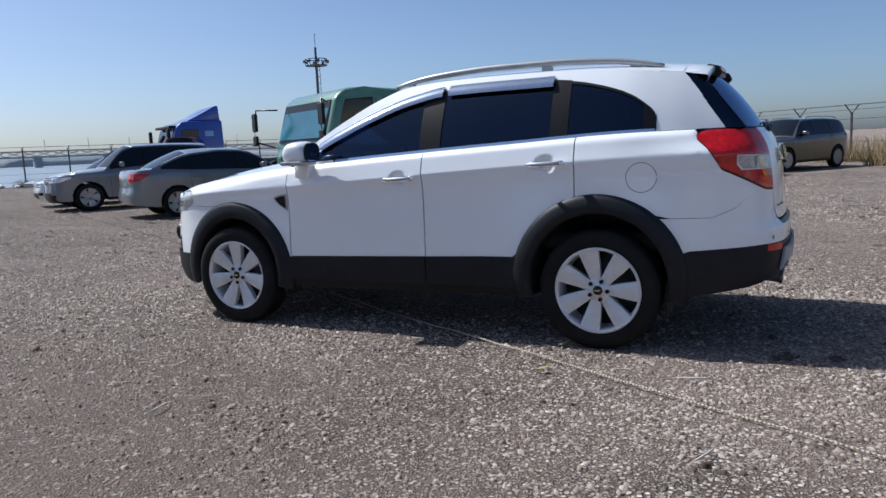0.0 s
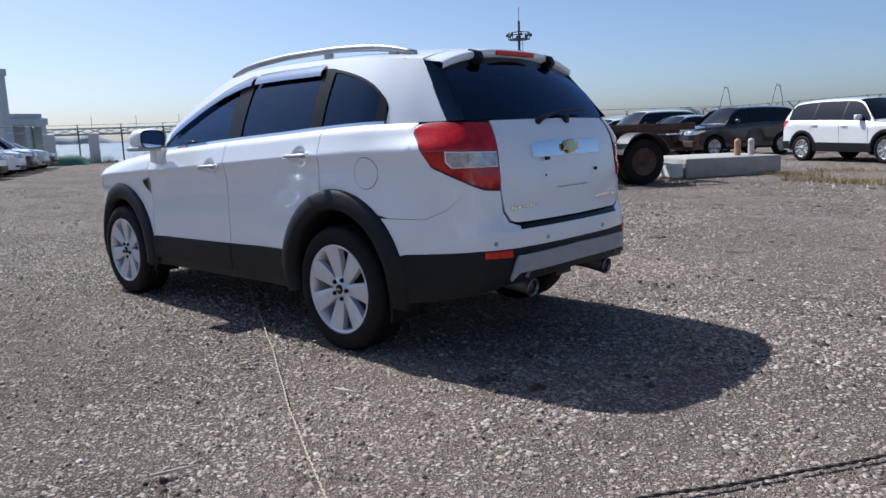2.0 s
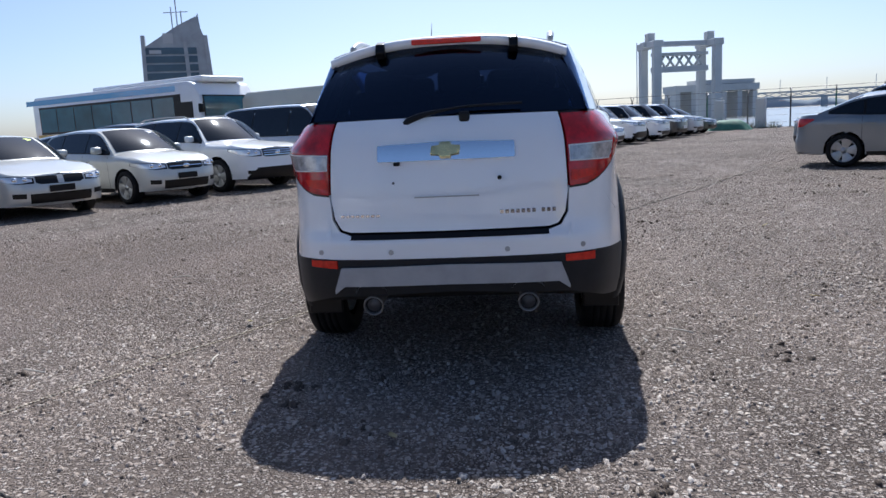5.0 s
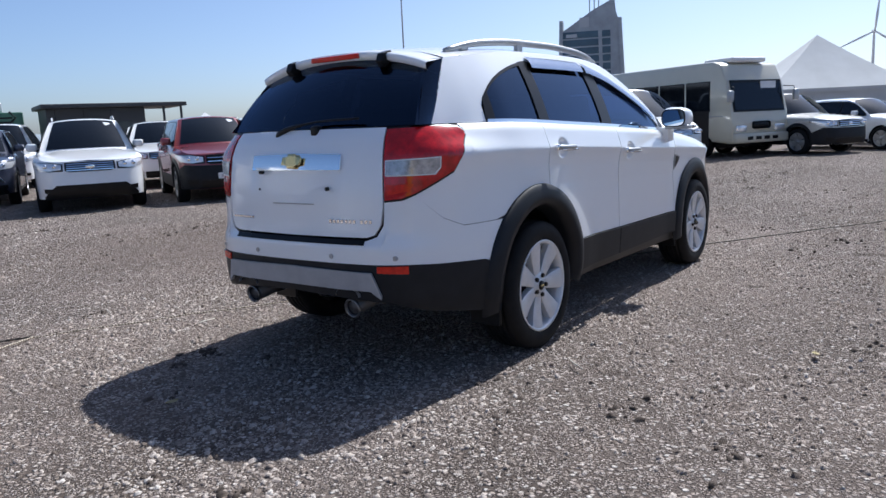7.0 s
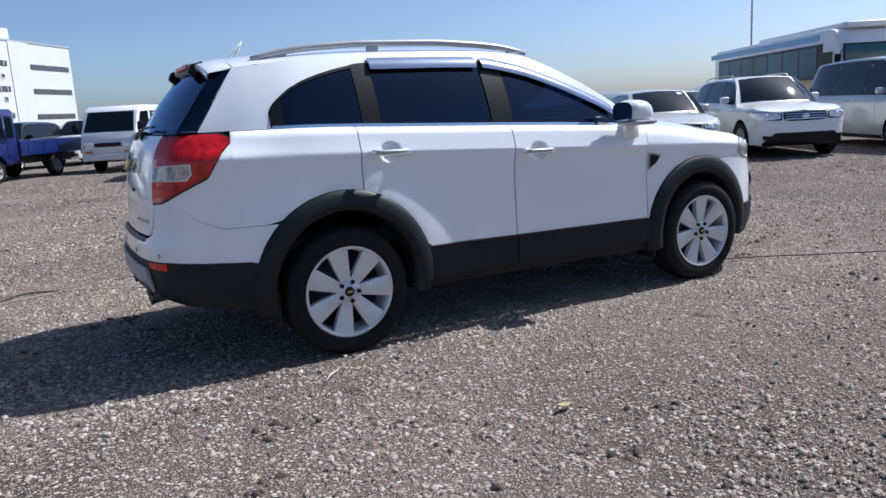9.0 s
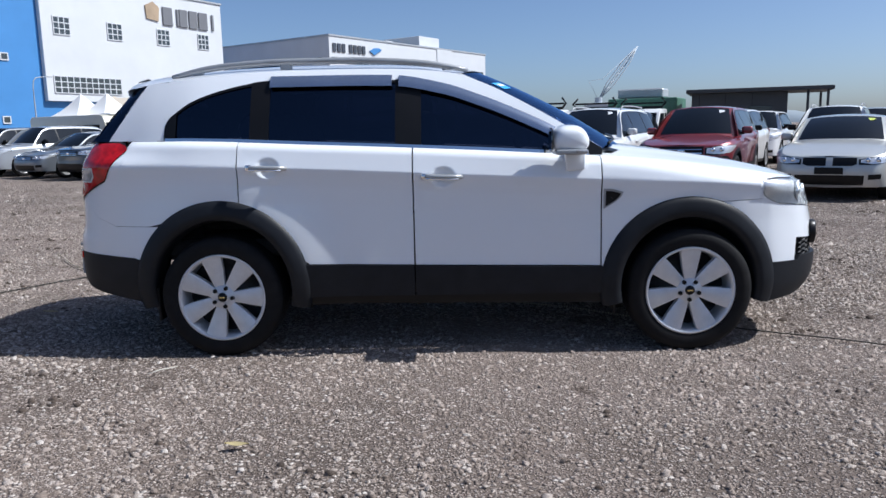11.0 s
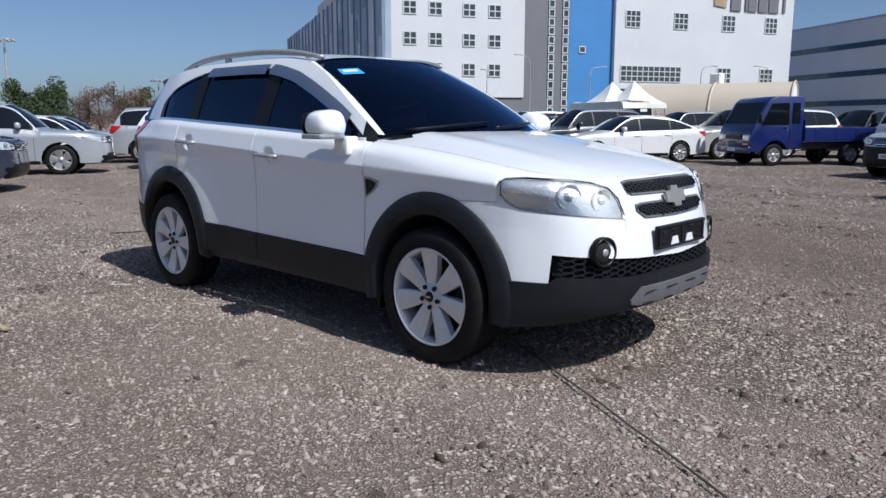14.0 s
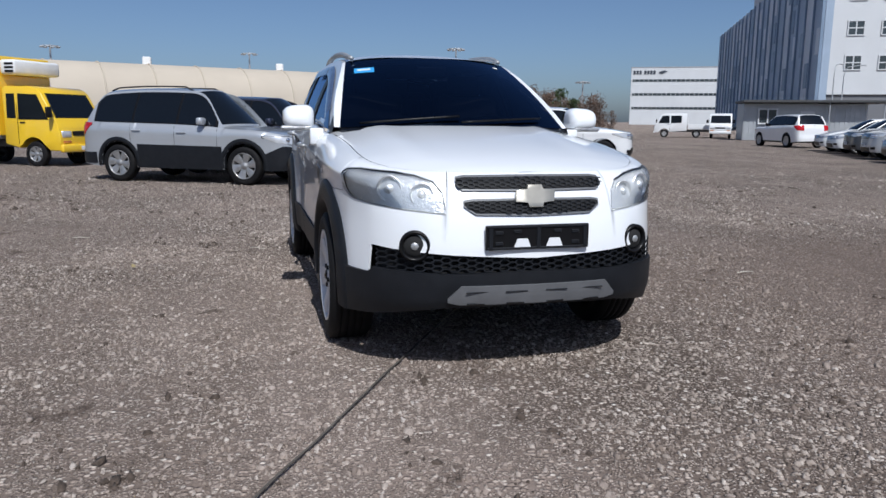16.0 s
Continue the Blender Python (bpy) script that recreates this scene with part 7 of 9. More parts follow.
M["shed"] = plain("dark_grey_cladding", (0.05, 0.052, 0.055), 0.6, vary=0.12, size=1.2)
M["netgreen"] = plain("green_container", (0.06, 0.16, 0.11), 0.6, vary=0.25, size=0.8)
M["redlogo"] = plain("red_sign", (0.55, 0.12, 0.10), 0.5, vary=0.1)
M["skylogo"] = plain("dark_sign", (0.05, 0.06, 0.08), 0.5, vary=0.1)
M["brownlogo"] = plain("brown_sign", (0.40, 0.30, 0.20), 0.5, vary=0.2, size=0.5)
# Distance haze is put into these washed-out colours; no hazy air is modelled.
M["haze"] = plain("haze_tinted_land", (0.33, 0.38, 0.42), 1.0, vary=0.1, size=0.004)
M["haze3"] = plain("haze_tinted_wooded_hill", (0.125, 0.145, 0.15), 1.0, vary=0.2, size=0.01)
M["haze2"] = plain("haze_tinted_steel", (0.40, 0.44, 0.48), 0.9, vary=0.08, size=0.02)
M["galv"] = plain("galvanised_steel", (0.42, 0.44, 0.46), 0.5, 0.4, vary=0.12, size=1.0)
M["water"] = plain("shallow_sea", (0.17, 0.20, 0.23), 0.25, vary=0.1, size=0.02)

UA = radians(62)
U2, N2 = Vector((math.cos(UA), math.sin(UA), 0)), Vector((math.sin(UA), -math.cos(UA), 0))


def wall_frame(origin, ang):
    """x along a facade, y into the building, z up."""
    return pose(origin[0], origin[1], 0, 0, 0, ang)


def window_grid(parent, x, z, w, h, nx, nz, y=0.0):
    """A window with a frame, and its panes as pieces."""
    wd = part("window", box((x, y - 0.03, z), (w, 0.10, h)), M["bglass"], parent)
    t = min(w / nx, h / nz) * 0.16
    fr = bmesh.new()
    for i in range(nx + 1):
        add_box(fr, (x - w / 2 + w * i / nx, y - 0.10, z), (t, 0.08, h + t))
    for j in range(nz + 1):
        add_box(fr, (x, y - 0.10, z - h / 2 + h * j / nz), (w + t, 0.085, t))
    part("window_frame", fr, M["bwhite"], wd)


def warehouse():
    b = thing("warehouse", "tall white, grey and blue logistics building", "building", wall_frame((-66.9, 106.9), 62))
    D = 60
    part("white_block", box((-22.6, D / 2, 16.1), (23.4, D, 21.8), 0.05), M["bwhite"], b)
    part("base_wall", box((-18.4, D / 2 + 0.3, 2.6), (31.6, D, 5.2)), M["bgrey"], b)
    part("grey_wall", box((-6.7, D / 2 + 0.4, 15.6), (8.2, D, 21.0)), M["bgrey"], b)
    part("blue_wall", box((20.4, D / 2 + 0.5, 12.6), (45.8, D, 25.2)), M["bblue"], b)
    part("white_sign_wall", box((24.6, 10, 16.5), (37.6, 20.6, 19.2), 0.05), M["bwhite"], b)
    part("parapet", box((24.6, 10, 26.2), (38.0, 21, 0.3)), M["galv"], b)
    for x in (-30.4, -26.2, -20.6, -16.2):
        for z in (9.5, 14.1, 18.7, 23.3):
            window_grid(b, x, z, 2.05, 1.9, 2, 2, 0)
    for x, w, n in ((9.2, 2.8, 3), (18.9, 2.8, 3), (29.0, 2.7, 3), (38.4, 2.6, 3)):
        window_grid(b, x, 18.6, w, 2.7, n, 3, -0.3)
    window_grid(b, 13.2, 9.5, 12.2, 2.6, 11, 3, -0.3)
    for x in (28.6, 38.0):
        window_grid(b, x, 9.5, 2.8, 2.6, 3, 3, -0.3)
    for x in (10.0, 12.2):
        window_grid(b, x, 23.6, 0.9, 0.9, 1, 1, -0.3)
    window_grid(b, 0.0, 13.3, 1.1, 1.0, 1, 1, 0.5)
    window_grid(b, -0.6, 4.0, 1.1, 1.0, 1, 1, 0.5)
    for x in (-5.9, -3.3):
        for i in range(17):
            window_grid(b, x, 1.6 + i * 1.45, 0.95, 1.1, 1, 1, 0.35)
    # sign: plain shapes in its colours
    for i, (w, h) in enumerate(((2.2, 3.2), (0.6, 3.0), (1.9, 3.2), (2.0, 3.2), (2.2, 3.2), (0.6, 3.0))):
        x = 30.2 + 0.93 * (0, 2.5, 3.9, 6.4, 9.0, 11.6)[i]
        part("sign_shape", box((x, -0.45, 22.4), (w, 0.25, h), 0.08), M["bgrey"], b)
    bm = prism([(-1.3, -1.2), (1.2, -1.5), (1.5, 0.9), (0.2, 1.8), (-1.5, 1.0)], -0.12, 0.12)
    bm.transform(Matrix.Translation((26.9, -0.42, 22.8)))
    part("sign_emblem", bm, M["brownlogo"], b)
    # long side wing
    for i in range(22):
        y = 2.5 + i * 5.05
        rnd = random.Random(i)
        part("wing_wall", box((-34.45, y, 12.9), (0.3, 4.9, 24.0)), (M["wing1"], M["wing2"], M["wing1"])[i % 3], b)
        for k in range(5):
            if rnd.random() < 0.62:
                part("wing_panel", box((-34.65, y + rnd.uniform(-1.2, 1.2), 3.4 + k * 4.6 + rnd.uniform(-0.5, 0.5)), (0.12, 1.9, 3.6)), (M["wing3"], M["wing2"])[rnd.random() < 0.45], b)
        part("wing_fin", box((-34.7, y - 2.5, 12.9), (0.35, 0.22, 24.2)), M["wing3"], b)
    part("wing_body", box((-26, 56.5, 12.5), (16, 110.5, 24.6)), M["wing2"], b)
    part("corner_glass", box((-33.9, 0.25, 14.5), (1.0, 0.6, 23)), M["wing1"], b)


warehouse()


def striped_block(origin, ang, length, depth, H, bands, label, extra=True):
    b = thing("office_block", label, "building", wall_frame(origin, ang))
    part("wall", box((length / 2, depth / 2, H / 2), (length, depth, H), 0.05), M["bwhite"], b)
    part("roof_edge", box((length / 2, depth / 2, H + 0.2), (length + 0.3, depth + 0.3, 0.4)), M["galv"], b)
    for z in bands:
        st = part("window_band", box((length * 0.31, -0.05, z), (length * 0.6, 0.16, 1.2)), M["bglass"], b)
        n = int(length * 0.6 / 2.2)
        for i in range(n):
            part("mullion", box((length * 0.31 - length * 0.3 + (i + 0.5) * length * 0.6 / n, -0.16, z), (0.35, 0.08, 1.2)), M["galv"], st)
        st = part("window_band", box((length * 0.86, -0.05, z - 0.4), (length * 0.24, 0.16, 1.2)), M["bglass"], b)
        part("side_band", box((-0.05, depth / 2, z), (0.16, depth * 0.92, 1.2)), M["bglass"], b)
    for i in range(7):
        part("sign_shape", box((1.6 + i * 1.5 + (0.9 if i > 2 else 0), -0.15, H - 2.4), (1.1, 0.2, 1.9), 0.05), M["skylogo"], b)
    bm = prism([(0, 0), (1.6, -0.9), (4.4, 0.5), (3.2, 0.9), (1.4, 0.7)], -0.1, 0.1)
    bm.transform(Matrix.Translation((13.6, -0.2, H - 2.4)))
    part("sign_emblem", bm, M["bblue"] if extra else M["skylogo"], b)
    if extra:
        for i in range(3):
            part("sign_shape", box((3.8 + i * 1.5, -0.15, H - 7.9), (1.0, 0.2, 1.8), 0.05), M["redlogo"], b)
        part("sign_emblem", prism([(1.0, H - 9.2), (2.6, H - 7.9), (1.0, H - 6.5)], -0.25, -0.05), M["redlogo"], b)
        part("roof_box", box((length * 0.62, 8, H + 1.6), (9, 12, 3.2), 0.05), M["bwhite"], b)
        part("roof_box", box((length * 0.40, 6, H + 0.7), (2.5, 4, 1.2), 0.05), M["bwhite"], b)
        for z in (H - 8, H - 13.2):
            for i in range(4):
                window_grid(b, 17 + i * 7, z, 1.2, 1.0, 1, 1)
        part("street_mark", box((length * 0.62 + 4, -0.08, H / 2), (7, 0.2, H)), M["bwhite"], b)
    return b


striped_block((-28.6, 165.0), 56, 65.5, 60, 22.3, (17.2, 11.4, 5.3), "white office block with dark window bands and roof boxes")
striped_block((-352, 196), 61, 80, 40, 29.0, (22.5, 15.5, 8.5), "long white office block far behind the lot", extra=False)


M["towerwall"] = plain("tower_concrete", (0.30, 0.345, 0.39), 0.8, vary=0.15, size=0.4)
M["towerglass"] = plain("tower_glass", (0.045, 0.085, 0.125), 0.2, vary=0.3, size=0.2)


def slat_tower():
    b = thing("observation_tower", "grey tower of glass and concrete fins with antennas", "tower", pose(197, 89.8, 0, 0, 0, -65.5))
    part("core", prism([(-9, 0), (9, 0), (7.5, 27), (5.5, 33), (0.5, 30.5), (-8.2, 25)], -4, 4), M["towerwall"], b)
    for i in range(11):
        z = 2 + i * 2.2
        part("glass_band", box((-1.5, 0, z), (13.2, 8.3, 1.75)), M["towerglass"], b)
    for x0, x1 in ((-9.1, -8.3), (2.8, 2.2), (9.1, 7.6)):
        part("fin", prism([(x0 - 0.5, 0), (x0 + 0.5, 0), (x1 + 0.5, 28), (x1 - 0.5, 28)], -4.6, 4.6), M["towerwall"], b)
    part("fin", prism([(3.2, 20), (7.6, 20), (6.2, 34), (4.0, 29.5)], -3, 3), M["towerwall"], b)
    part("top_window", box((-2, 0, 27.3), (2.6, 8.4, 2.6)), M["haze2"], b)
    part("top_window", box((-5.5, 0, 23.8), (3.0, 8.4, 0.9)), M["haze2"], b)
    for x, h in ((-0.5, 7), (0.8, 10), (2.0, 6)):
        part("antenna", cyl((x, 0, 29), (x, 0, 29 + h), 0.16), M["haze2"], b)
    part("antenna_arm", cyl((-2.5, 0, 34.5), (3.8, 0, 34.8), 0.12), M["haze2"], b)


slat_tower()


def portal():
    g = thing("gantry_gate", "tall grey portal gantry with a pierced beam", "gantry", pose(95.9, -22.4, 0, 0, 0, -78))
    P_ = M["pale"]
    h = 10.0
    for x in (-4.0, 4.0):
        for y in (-2.2, 2.2):
            part("leg", box((x, y, h / 2), (0.95, 1.0, h), 0.05), P_, g)
        part("leg_cap", box((x, 0, h - 0.2), (1.3, 5.6, 0.8), 0.05), P_, g)
        part("cap_post", box((x, 0, h + 0.7), (0.9, 1.2, 1.2), 0.05), P_, g)
    part("top_beam", box((0, 0, h - 0.1), (10.2, 1.2, 0.6), 0.05), P_, g)
    part("lower_beam", box((0, 0, h - 3.3), (7.4, 1.1, 0.7), 0.05), P_, g)
    part("middle_beam", box((0, 0, h - 1.4), (7.4, 1.0, 0.4), 0.05), P_, g)
    for i in range(5):
        x = -2.5 + i * 1.25
        for s in (1, -1):
            vs, fs = tube([(x - 0.52 * s, 0, h - 3.0), (x + 0.52 * s, 0, h - 1.5)], 0.17, 5)
            mesh_ob("beam_brace", vs, fs, P_, g)
    for x in (-4.6, 4.6):
        part("hanger_rod", cyl((x, 2.9, 0), (x, 2.9, h + 0.5), 0.06), M["galv"], g)


portal()
b = thing("ruined_arcade", "low grey concrete arcade beside the gantry", "building", pose(108, -29.5, 0, 0, 0, -75))
part("beam", box((0, 0, 4.4), (13, 4, 0.9)), M["pale"], b)
part("upper_beam", box((1.5, 0, 5.2), (9, 3, 0.6)), M["pale"], b)
for i in range(6):
    part("pillar", box((-6 + i * 2.4, 0, 2.0), (0.7, 3.4, 4.0)), M["pale"], b)
part("back_wall", box((0, 3, 1.6), (13, 0.5, 3.2)), M["pale"], b)


def lamp_post(x, y, h, aim, arm=1.6, mat=None):
    p = thing("street_lamp", "slim grey street lamp with a curved arm", "street lamp", pose(x, y, 0, 0, 0, aim), "street lamps")
    vs, fs = tube(spline([(0, 0, 0), (0, 0, h * 0.85), (0.25, 0, h * 0.97), (arm, 0, h)], 16), [0.09 - 0.05 * t for t in np.linspace(0, 1, 16)], 8)
    mesh_ob("pole", vs, fs, mat or M["galv"], p)
    part("lamp_head", box((arm + 0.25, 0, h), (0.6, 0.2, 0.1), 0.03), mat or M["galv"], p)
    part("base", cyl((0, 0, 0), (0, 0, 0.5), 0.14, 0.12), mat or M["galv"], p)


def along(cam, px, yaw, dist):
    """A place dist metres from a standpoint, by the picture's column."""
    a = radians(yaw) - math.atan((px - 784) / 1317.0)
    return cam[0] + dist * math.cos(a), cam[1] + dist * math.sin(a)


C14, A14 = (4.41, -3.03), math.degrees(math.atan2(1.339, -1.45))
for px, d, aim in ((800, 92, 120), (948, 92, 150), (1024, 95, 240), (1130, 90, 60), (1330, 92, 60), (1455, 96, 240), (812, 96, 60)):
    x, y = along(C14, px, A14, d)
    lamp_post(x, y, 7.6 if px != 1024 else 9.4, aim)


def flood_mast(x, y, h, ring=1.2):
    p = thing("floodlight_mast", "tall floodlight mast with a ring of lamps", "light mast", pose(x, y, 0), "floodlight masts")
    part("pole", cyl((0, 0, 0), (0, 0, h), 0.28, 0.12), M["galv"], p)
    vs, fs = tube([(ring * math.cos(a), ring * math.sin(a), h - 0.2) for a in np.linspace(0, 2 * math.pi, 17)], 0.05, 6)
    mesh_ob("ring", vs, fs, M["galv"], p)
    for i in range(8):
        a = i * math.pi / 4
        part("lamp", box((ring * math.cos(a), ring * math.sin(a), h - 0.35), (0.5, 0.5, 0.22), 0.05), M["galv"], p)
        vs, fs = tube([(0, 0, h - 0.1), (ring * math.cos(a), ring * math.sin(a), h - 0.2)], 0.03, 5)
        mesh_ob("ring_arm", vs, fs, M["galv"], p)


for cam_, px, yaw, d, h in ((C14, 147, A14, 120, 12.5), ((5.49, -1.33), 105, 164.8, 130, 12.0), ((5.49, -1.33), 447, 164.8, 140, 12.8), ((5.49, -1.33), 1022, 164.8, 150, 9.0)):
    flood_mast(*along(cam_, px, yaw, d), h)


# Mast steel darkened all over, with its shade put into the colour.
M["mastgrey"] = plain("shaded_mast_steel", (0.085, 0.09, 0.10), 0.6, 0.2, vary=0.2, size=1.0)


def lattice_mast():
    p = thing("lamp_tower", "steel light tower with a caged ladder and platform", "light mast", pose(37.1, -51.8, 0))
    h = 9.0
    part("pole", cyl((0, 0, 0), (0, 0, h + 1.6), 0.17, 0.10), M["mastgrey"], p)
    for z, r in ((h, 0.95), (h + 0.55, 0.95)):
        vs, fs = tube([(r * math.cos(a), r * math.sin(a), z) for a in np.linspace(0, 2 * math.pi, 17)], 0.04, 6)
        mesh_ob("platform_ring", vs, fs, M["mastgrey"], p)
    part("platform", cyl((0, 0, h - 0.05), (0, 0, h), 0.9, n=16), M["mastgrey"], p)
    for i in range(8):
        a = i * math.pi / 4
        part("post", cyl((0.95 * math.cos(a), 0.95 * math.sin(a), h), (0.95 * math.cos(a), 0.95 * math.sin(a), h + 0.6), 0.03, n=6), M["mastgrey"], p)
        part("floodlight", box((1.05 * math.cos(a), 1.05 * math.sin(a), h + 0.35), (0.2, 0.2, 0.26), 0.03), M["mastgrey"], p)
    for y in (-0.40, -0.80):
        part("ladder_rail", cyl((0.2, y, 2.5), (0.2, y, h), 0.025, n=6), M["mastgrey"], p)
    for i in range(12):
        part("cage_hoop", box((0.2, -0.60, 2.6 + i * 0.55), (0.06, 0.45, 0.04)), M["mastgrey"], p)
    part("lightning_rod", cyl((0, 0, h + 1.5), (0, 0, h + 2.8), 0.025, n=6), M["mastgrey"], p)


lattice_mast()
mast = thing("radio_mast", "very tall thin radio mast", "mast", pose(*[v for v in along((-5.67, -0.95), 796, 38.4, 170)], 0))
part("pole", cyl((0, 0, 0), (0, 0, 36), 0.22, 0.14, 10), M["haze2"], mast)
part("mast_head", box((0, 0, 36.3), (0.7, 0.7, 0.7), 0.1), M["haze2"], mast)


def boom(a, b, w=1.0, name="crane", label="lattice boom crane standing far off", jib=True):
    c = thing(name, label, "crane", Matrix())
    a, b = Vector(a), Vector(b)
    d = (b - a).normalized()
    side = d.cross(Vector((0, 0, 1))).normalized() * w / 2
    upv = side.cross(d).normalized() * w / 2
    for s, t in ((1, 1), (1, -1), (-1, 1), (-1, -1)):
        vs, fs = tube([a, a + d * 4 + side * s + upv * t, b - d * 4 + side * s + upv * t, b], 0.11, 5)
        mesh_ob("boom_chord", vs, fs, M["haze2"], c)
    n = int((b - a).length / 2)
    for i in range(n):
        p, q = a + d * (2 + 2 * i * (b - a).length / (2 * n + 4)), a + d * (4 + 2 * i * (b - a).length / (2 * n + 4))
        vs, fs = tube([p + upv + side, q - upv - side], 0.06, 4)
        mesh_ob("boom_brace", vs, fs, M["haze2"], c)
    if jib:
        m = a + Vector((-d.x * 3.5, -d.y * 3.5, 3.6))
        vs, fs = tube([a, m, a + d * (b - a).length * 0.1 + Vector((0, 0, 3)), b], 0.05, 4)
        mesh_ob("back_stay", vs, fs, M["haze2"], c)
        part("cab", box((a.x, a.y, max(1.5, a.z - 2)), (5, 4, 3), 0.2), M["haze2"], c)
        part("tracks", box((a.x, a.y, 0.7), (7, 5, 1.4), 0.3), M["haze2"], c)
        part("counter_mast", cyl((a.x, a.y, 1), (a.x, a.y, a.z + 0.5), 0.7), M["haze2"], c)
    return c


boom((27.2, 143.0, 6.2), (35.5, 147.3, 16.6))


def wind_turbine(x, y, h, r, turn):
    t = thing("wind_turbine", "white three-bladed wind turbine far off", "wind turbine", pose(x, y, 0, 0, 0, 200))
    part("tower", cyl((0, 0, 0), (0, 0, h), r * 0.045, r * 0.025, 14), M["canvas"], t)
    part("nacelle", box((-r * 0.04, 0, h), (r * 0.16, r * 0.06, r * 0.06), 0.1), M["canvas"], t)
    for k in range(3):
        a = turn + k * 2 * math.pi / 3
        vs, fs = tube([(r * 0.06, 0, h), (r * 0.06, 0.35 * r * math.cos(a), h + 0.35 * r * math.sin(a)), (r * 0.06, r * math.cos(a), h + r * math.sin(a))], [r * 0.02, r * 0.03, r * 0.006], 6)
        mesh_ob("blade", vs, fs, M["canvas"], t)


x, y = along((-5.24, -2.27), 1399, math.degrees(math.atan2(1.025, 1.686)), 260)
wind_turbine(x, y, 22.5, 12.5, radians(85))


def pyramid_tent(x, y, w, hw, hp, ang, label, sag=0.12, mat=None):
    t = thing("tent", label, "tent", pose(x, y, 0, 0, 0, ang), "tents")
    mat = mat or M["canvas"]
    n = 9
    vs, fs = [], []
    for k in range(4):
        c0 = np.array((w / 2 * (1 if k in (0, 3) else -1), w / 2 * (1 if k < 2 else -1)))
        c1 = np.array((w / 2 * (1 if (k + 1) % 4 in (0, 3) else -1), w / 2 * (1 if (k + 1) % 4 < 2 else -1)))
        P = np.zeros((n, 7, 3))
        for i in range(n):
            q = i / (n - 1)
            for j, v in enumerate(np.linspace(-1, 1, 7)):
                e = (c0 * (1 - v) + c1 * (1 + v)) / 2
                P[i, j, :2] = e * (1 - q)
                P[i, j, 2] = hw + (hp - hw) * (q - sag * math.sin(math.pi * q))
        skin("roof_panel", P, mat, t, 0, c=(0, 0, 0))
        a, b_ = c0, c1
        part("valance", box((0, 0, 0), (float(np.linalg.norm(b_ - a)), 0.04, 0.35), 0, 1, pose((a[0] + b_[0]) / 2, (a[1] + b_[1]) / 2, hw - 0.15, 0, 0, math.degrees(math.atan2(*(b_ - a)[::-1])))), mat, t)
        part("post", cyl((c0[0] * 0.97, c0[1] * 0.97, 0), (c0[0] * 0.97, c0[1] * 0.97, hw), 0.06), M["galv"], t)
    return t


for px, d in ((1165, 62), (1204, 61)):
    x, y = along(C14, px, A14, d)
    pyramid_tent(x, y, 3.6, 2.6, 4.4, 62, "small white pointed tent")
x, y = 31.3, 45.7
pyramid_tent(x, y, 3.2, 1.9, 2.95, 60, "small white pointed tent")
x, y = 76.5, 11.1
pt = pyramid_tent(x, y, 12.6, 2.9, 8.1, 30, "large grey-white marquee with a pointed roof", 0.03, M["pale"])
part("side_wall", box((0, 0, 1.4), (12.2, 12.2, 2.8)), M["pale"], pt)
for sx in (-4, -0.6):
    part("entrance_frame", box((sx, -6.4, 1.6), (3.0, 0.6, 3.0), 0.03), M["trim"], pt)
x, y = 184.0, -14.0
pyramid_tent(x, y, 11, 3, 6.9, 20, "far pale marquee with a pointed roof", 0.03, M["haze2"])


def vault(a, b, w, h, label, mat):
    """A barrel-roofed membrane hall from a to b."""
    a, b = Vector((*a, 0)), Vector((*b, 0))
    d = (b - a).normalized()
    s = Vector((-d.y, d.x, 0)) * w / 2
    t = thing("membrane_hall", label, "building", Matrix(), "membrane halls")
    th = np.linspace(0, math.pi, 19)
    n = max(2, int((b - a).length / 5))
    P = np.zeros((n + 1, 19, 3))
    for i in range(n + 1):
        p = a + (b - a) * i / n
        for j, q in enumerate(th):
            P[i, j] = p + s * math.cos(q) * (1.0 if math.sin(q) > 0.2 else 1.0) + Vector((0, 0, h * math.sin(q) ** 0.6))
    skin("roof", P, mat, t, 0, c=tuple((a + b) / 2))
    for e in (0, n):
        vs = [tuple(v) for v in P[e]]
        mesh_ob("end_wall", vs, [tuple(range(19))], M["canvas"] if mat is not M["haze"] else mat, t, smooth=False)
    for i in range(0, n + 1):
        vs, fs = tube([Vector(v) + Vector((0, 0, 0.03)) for v in P[i]], 0.09, 5)
        mesh_ob("rib", vs, fs, mat, t)
    for i in range(1, n, 3):
        p = a + (b - a) * i / n
        part("roof_vent", box((p.x, p.y, h + 0.35), (0.9, 0.9, 0.9), 0.1), M["canvas"], t)


vault((-94, 8.7), (-74, -46), 9.0, 7.2, "long beige membrane hall with a rounded end", M["membrane"])
vault((-118, 23), (-150, -10), 11.0, 8.0, "beige membrane hall with a rounded end", M["membrane"])
x0, y0 = along(C14, 1225, A14, 66)
x1, y1 = along(C14, 1500, A14, 64)
vault((x0, y0), (x1, y1), 7.0, 4.3, "low beige marquee in front of the white building", M["membrane"])


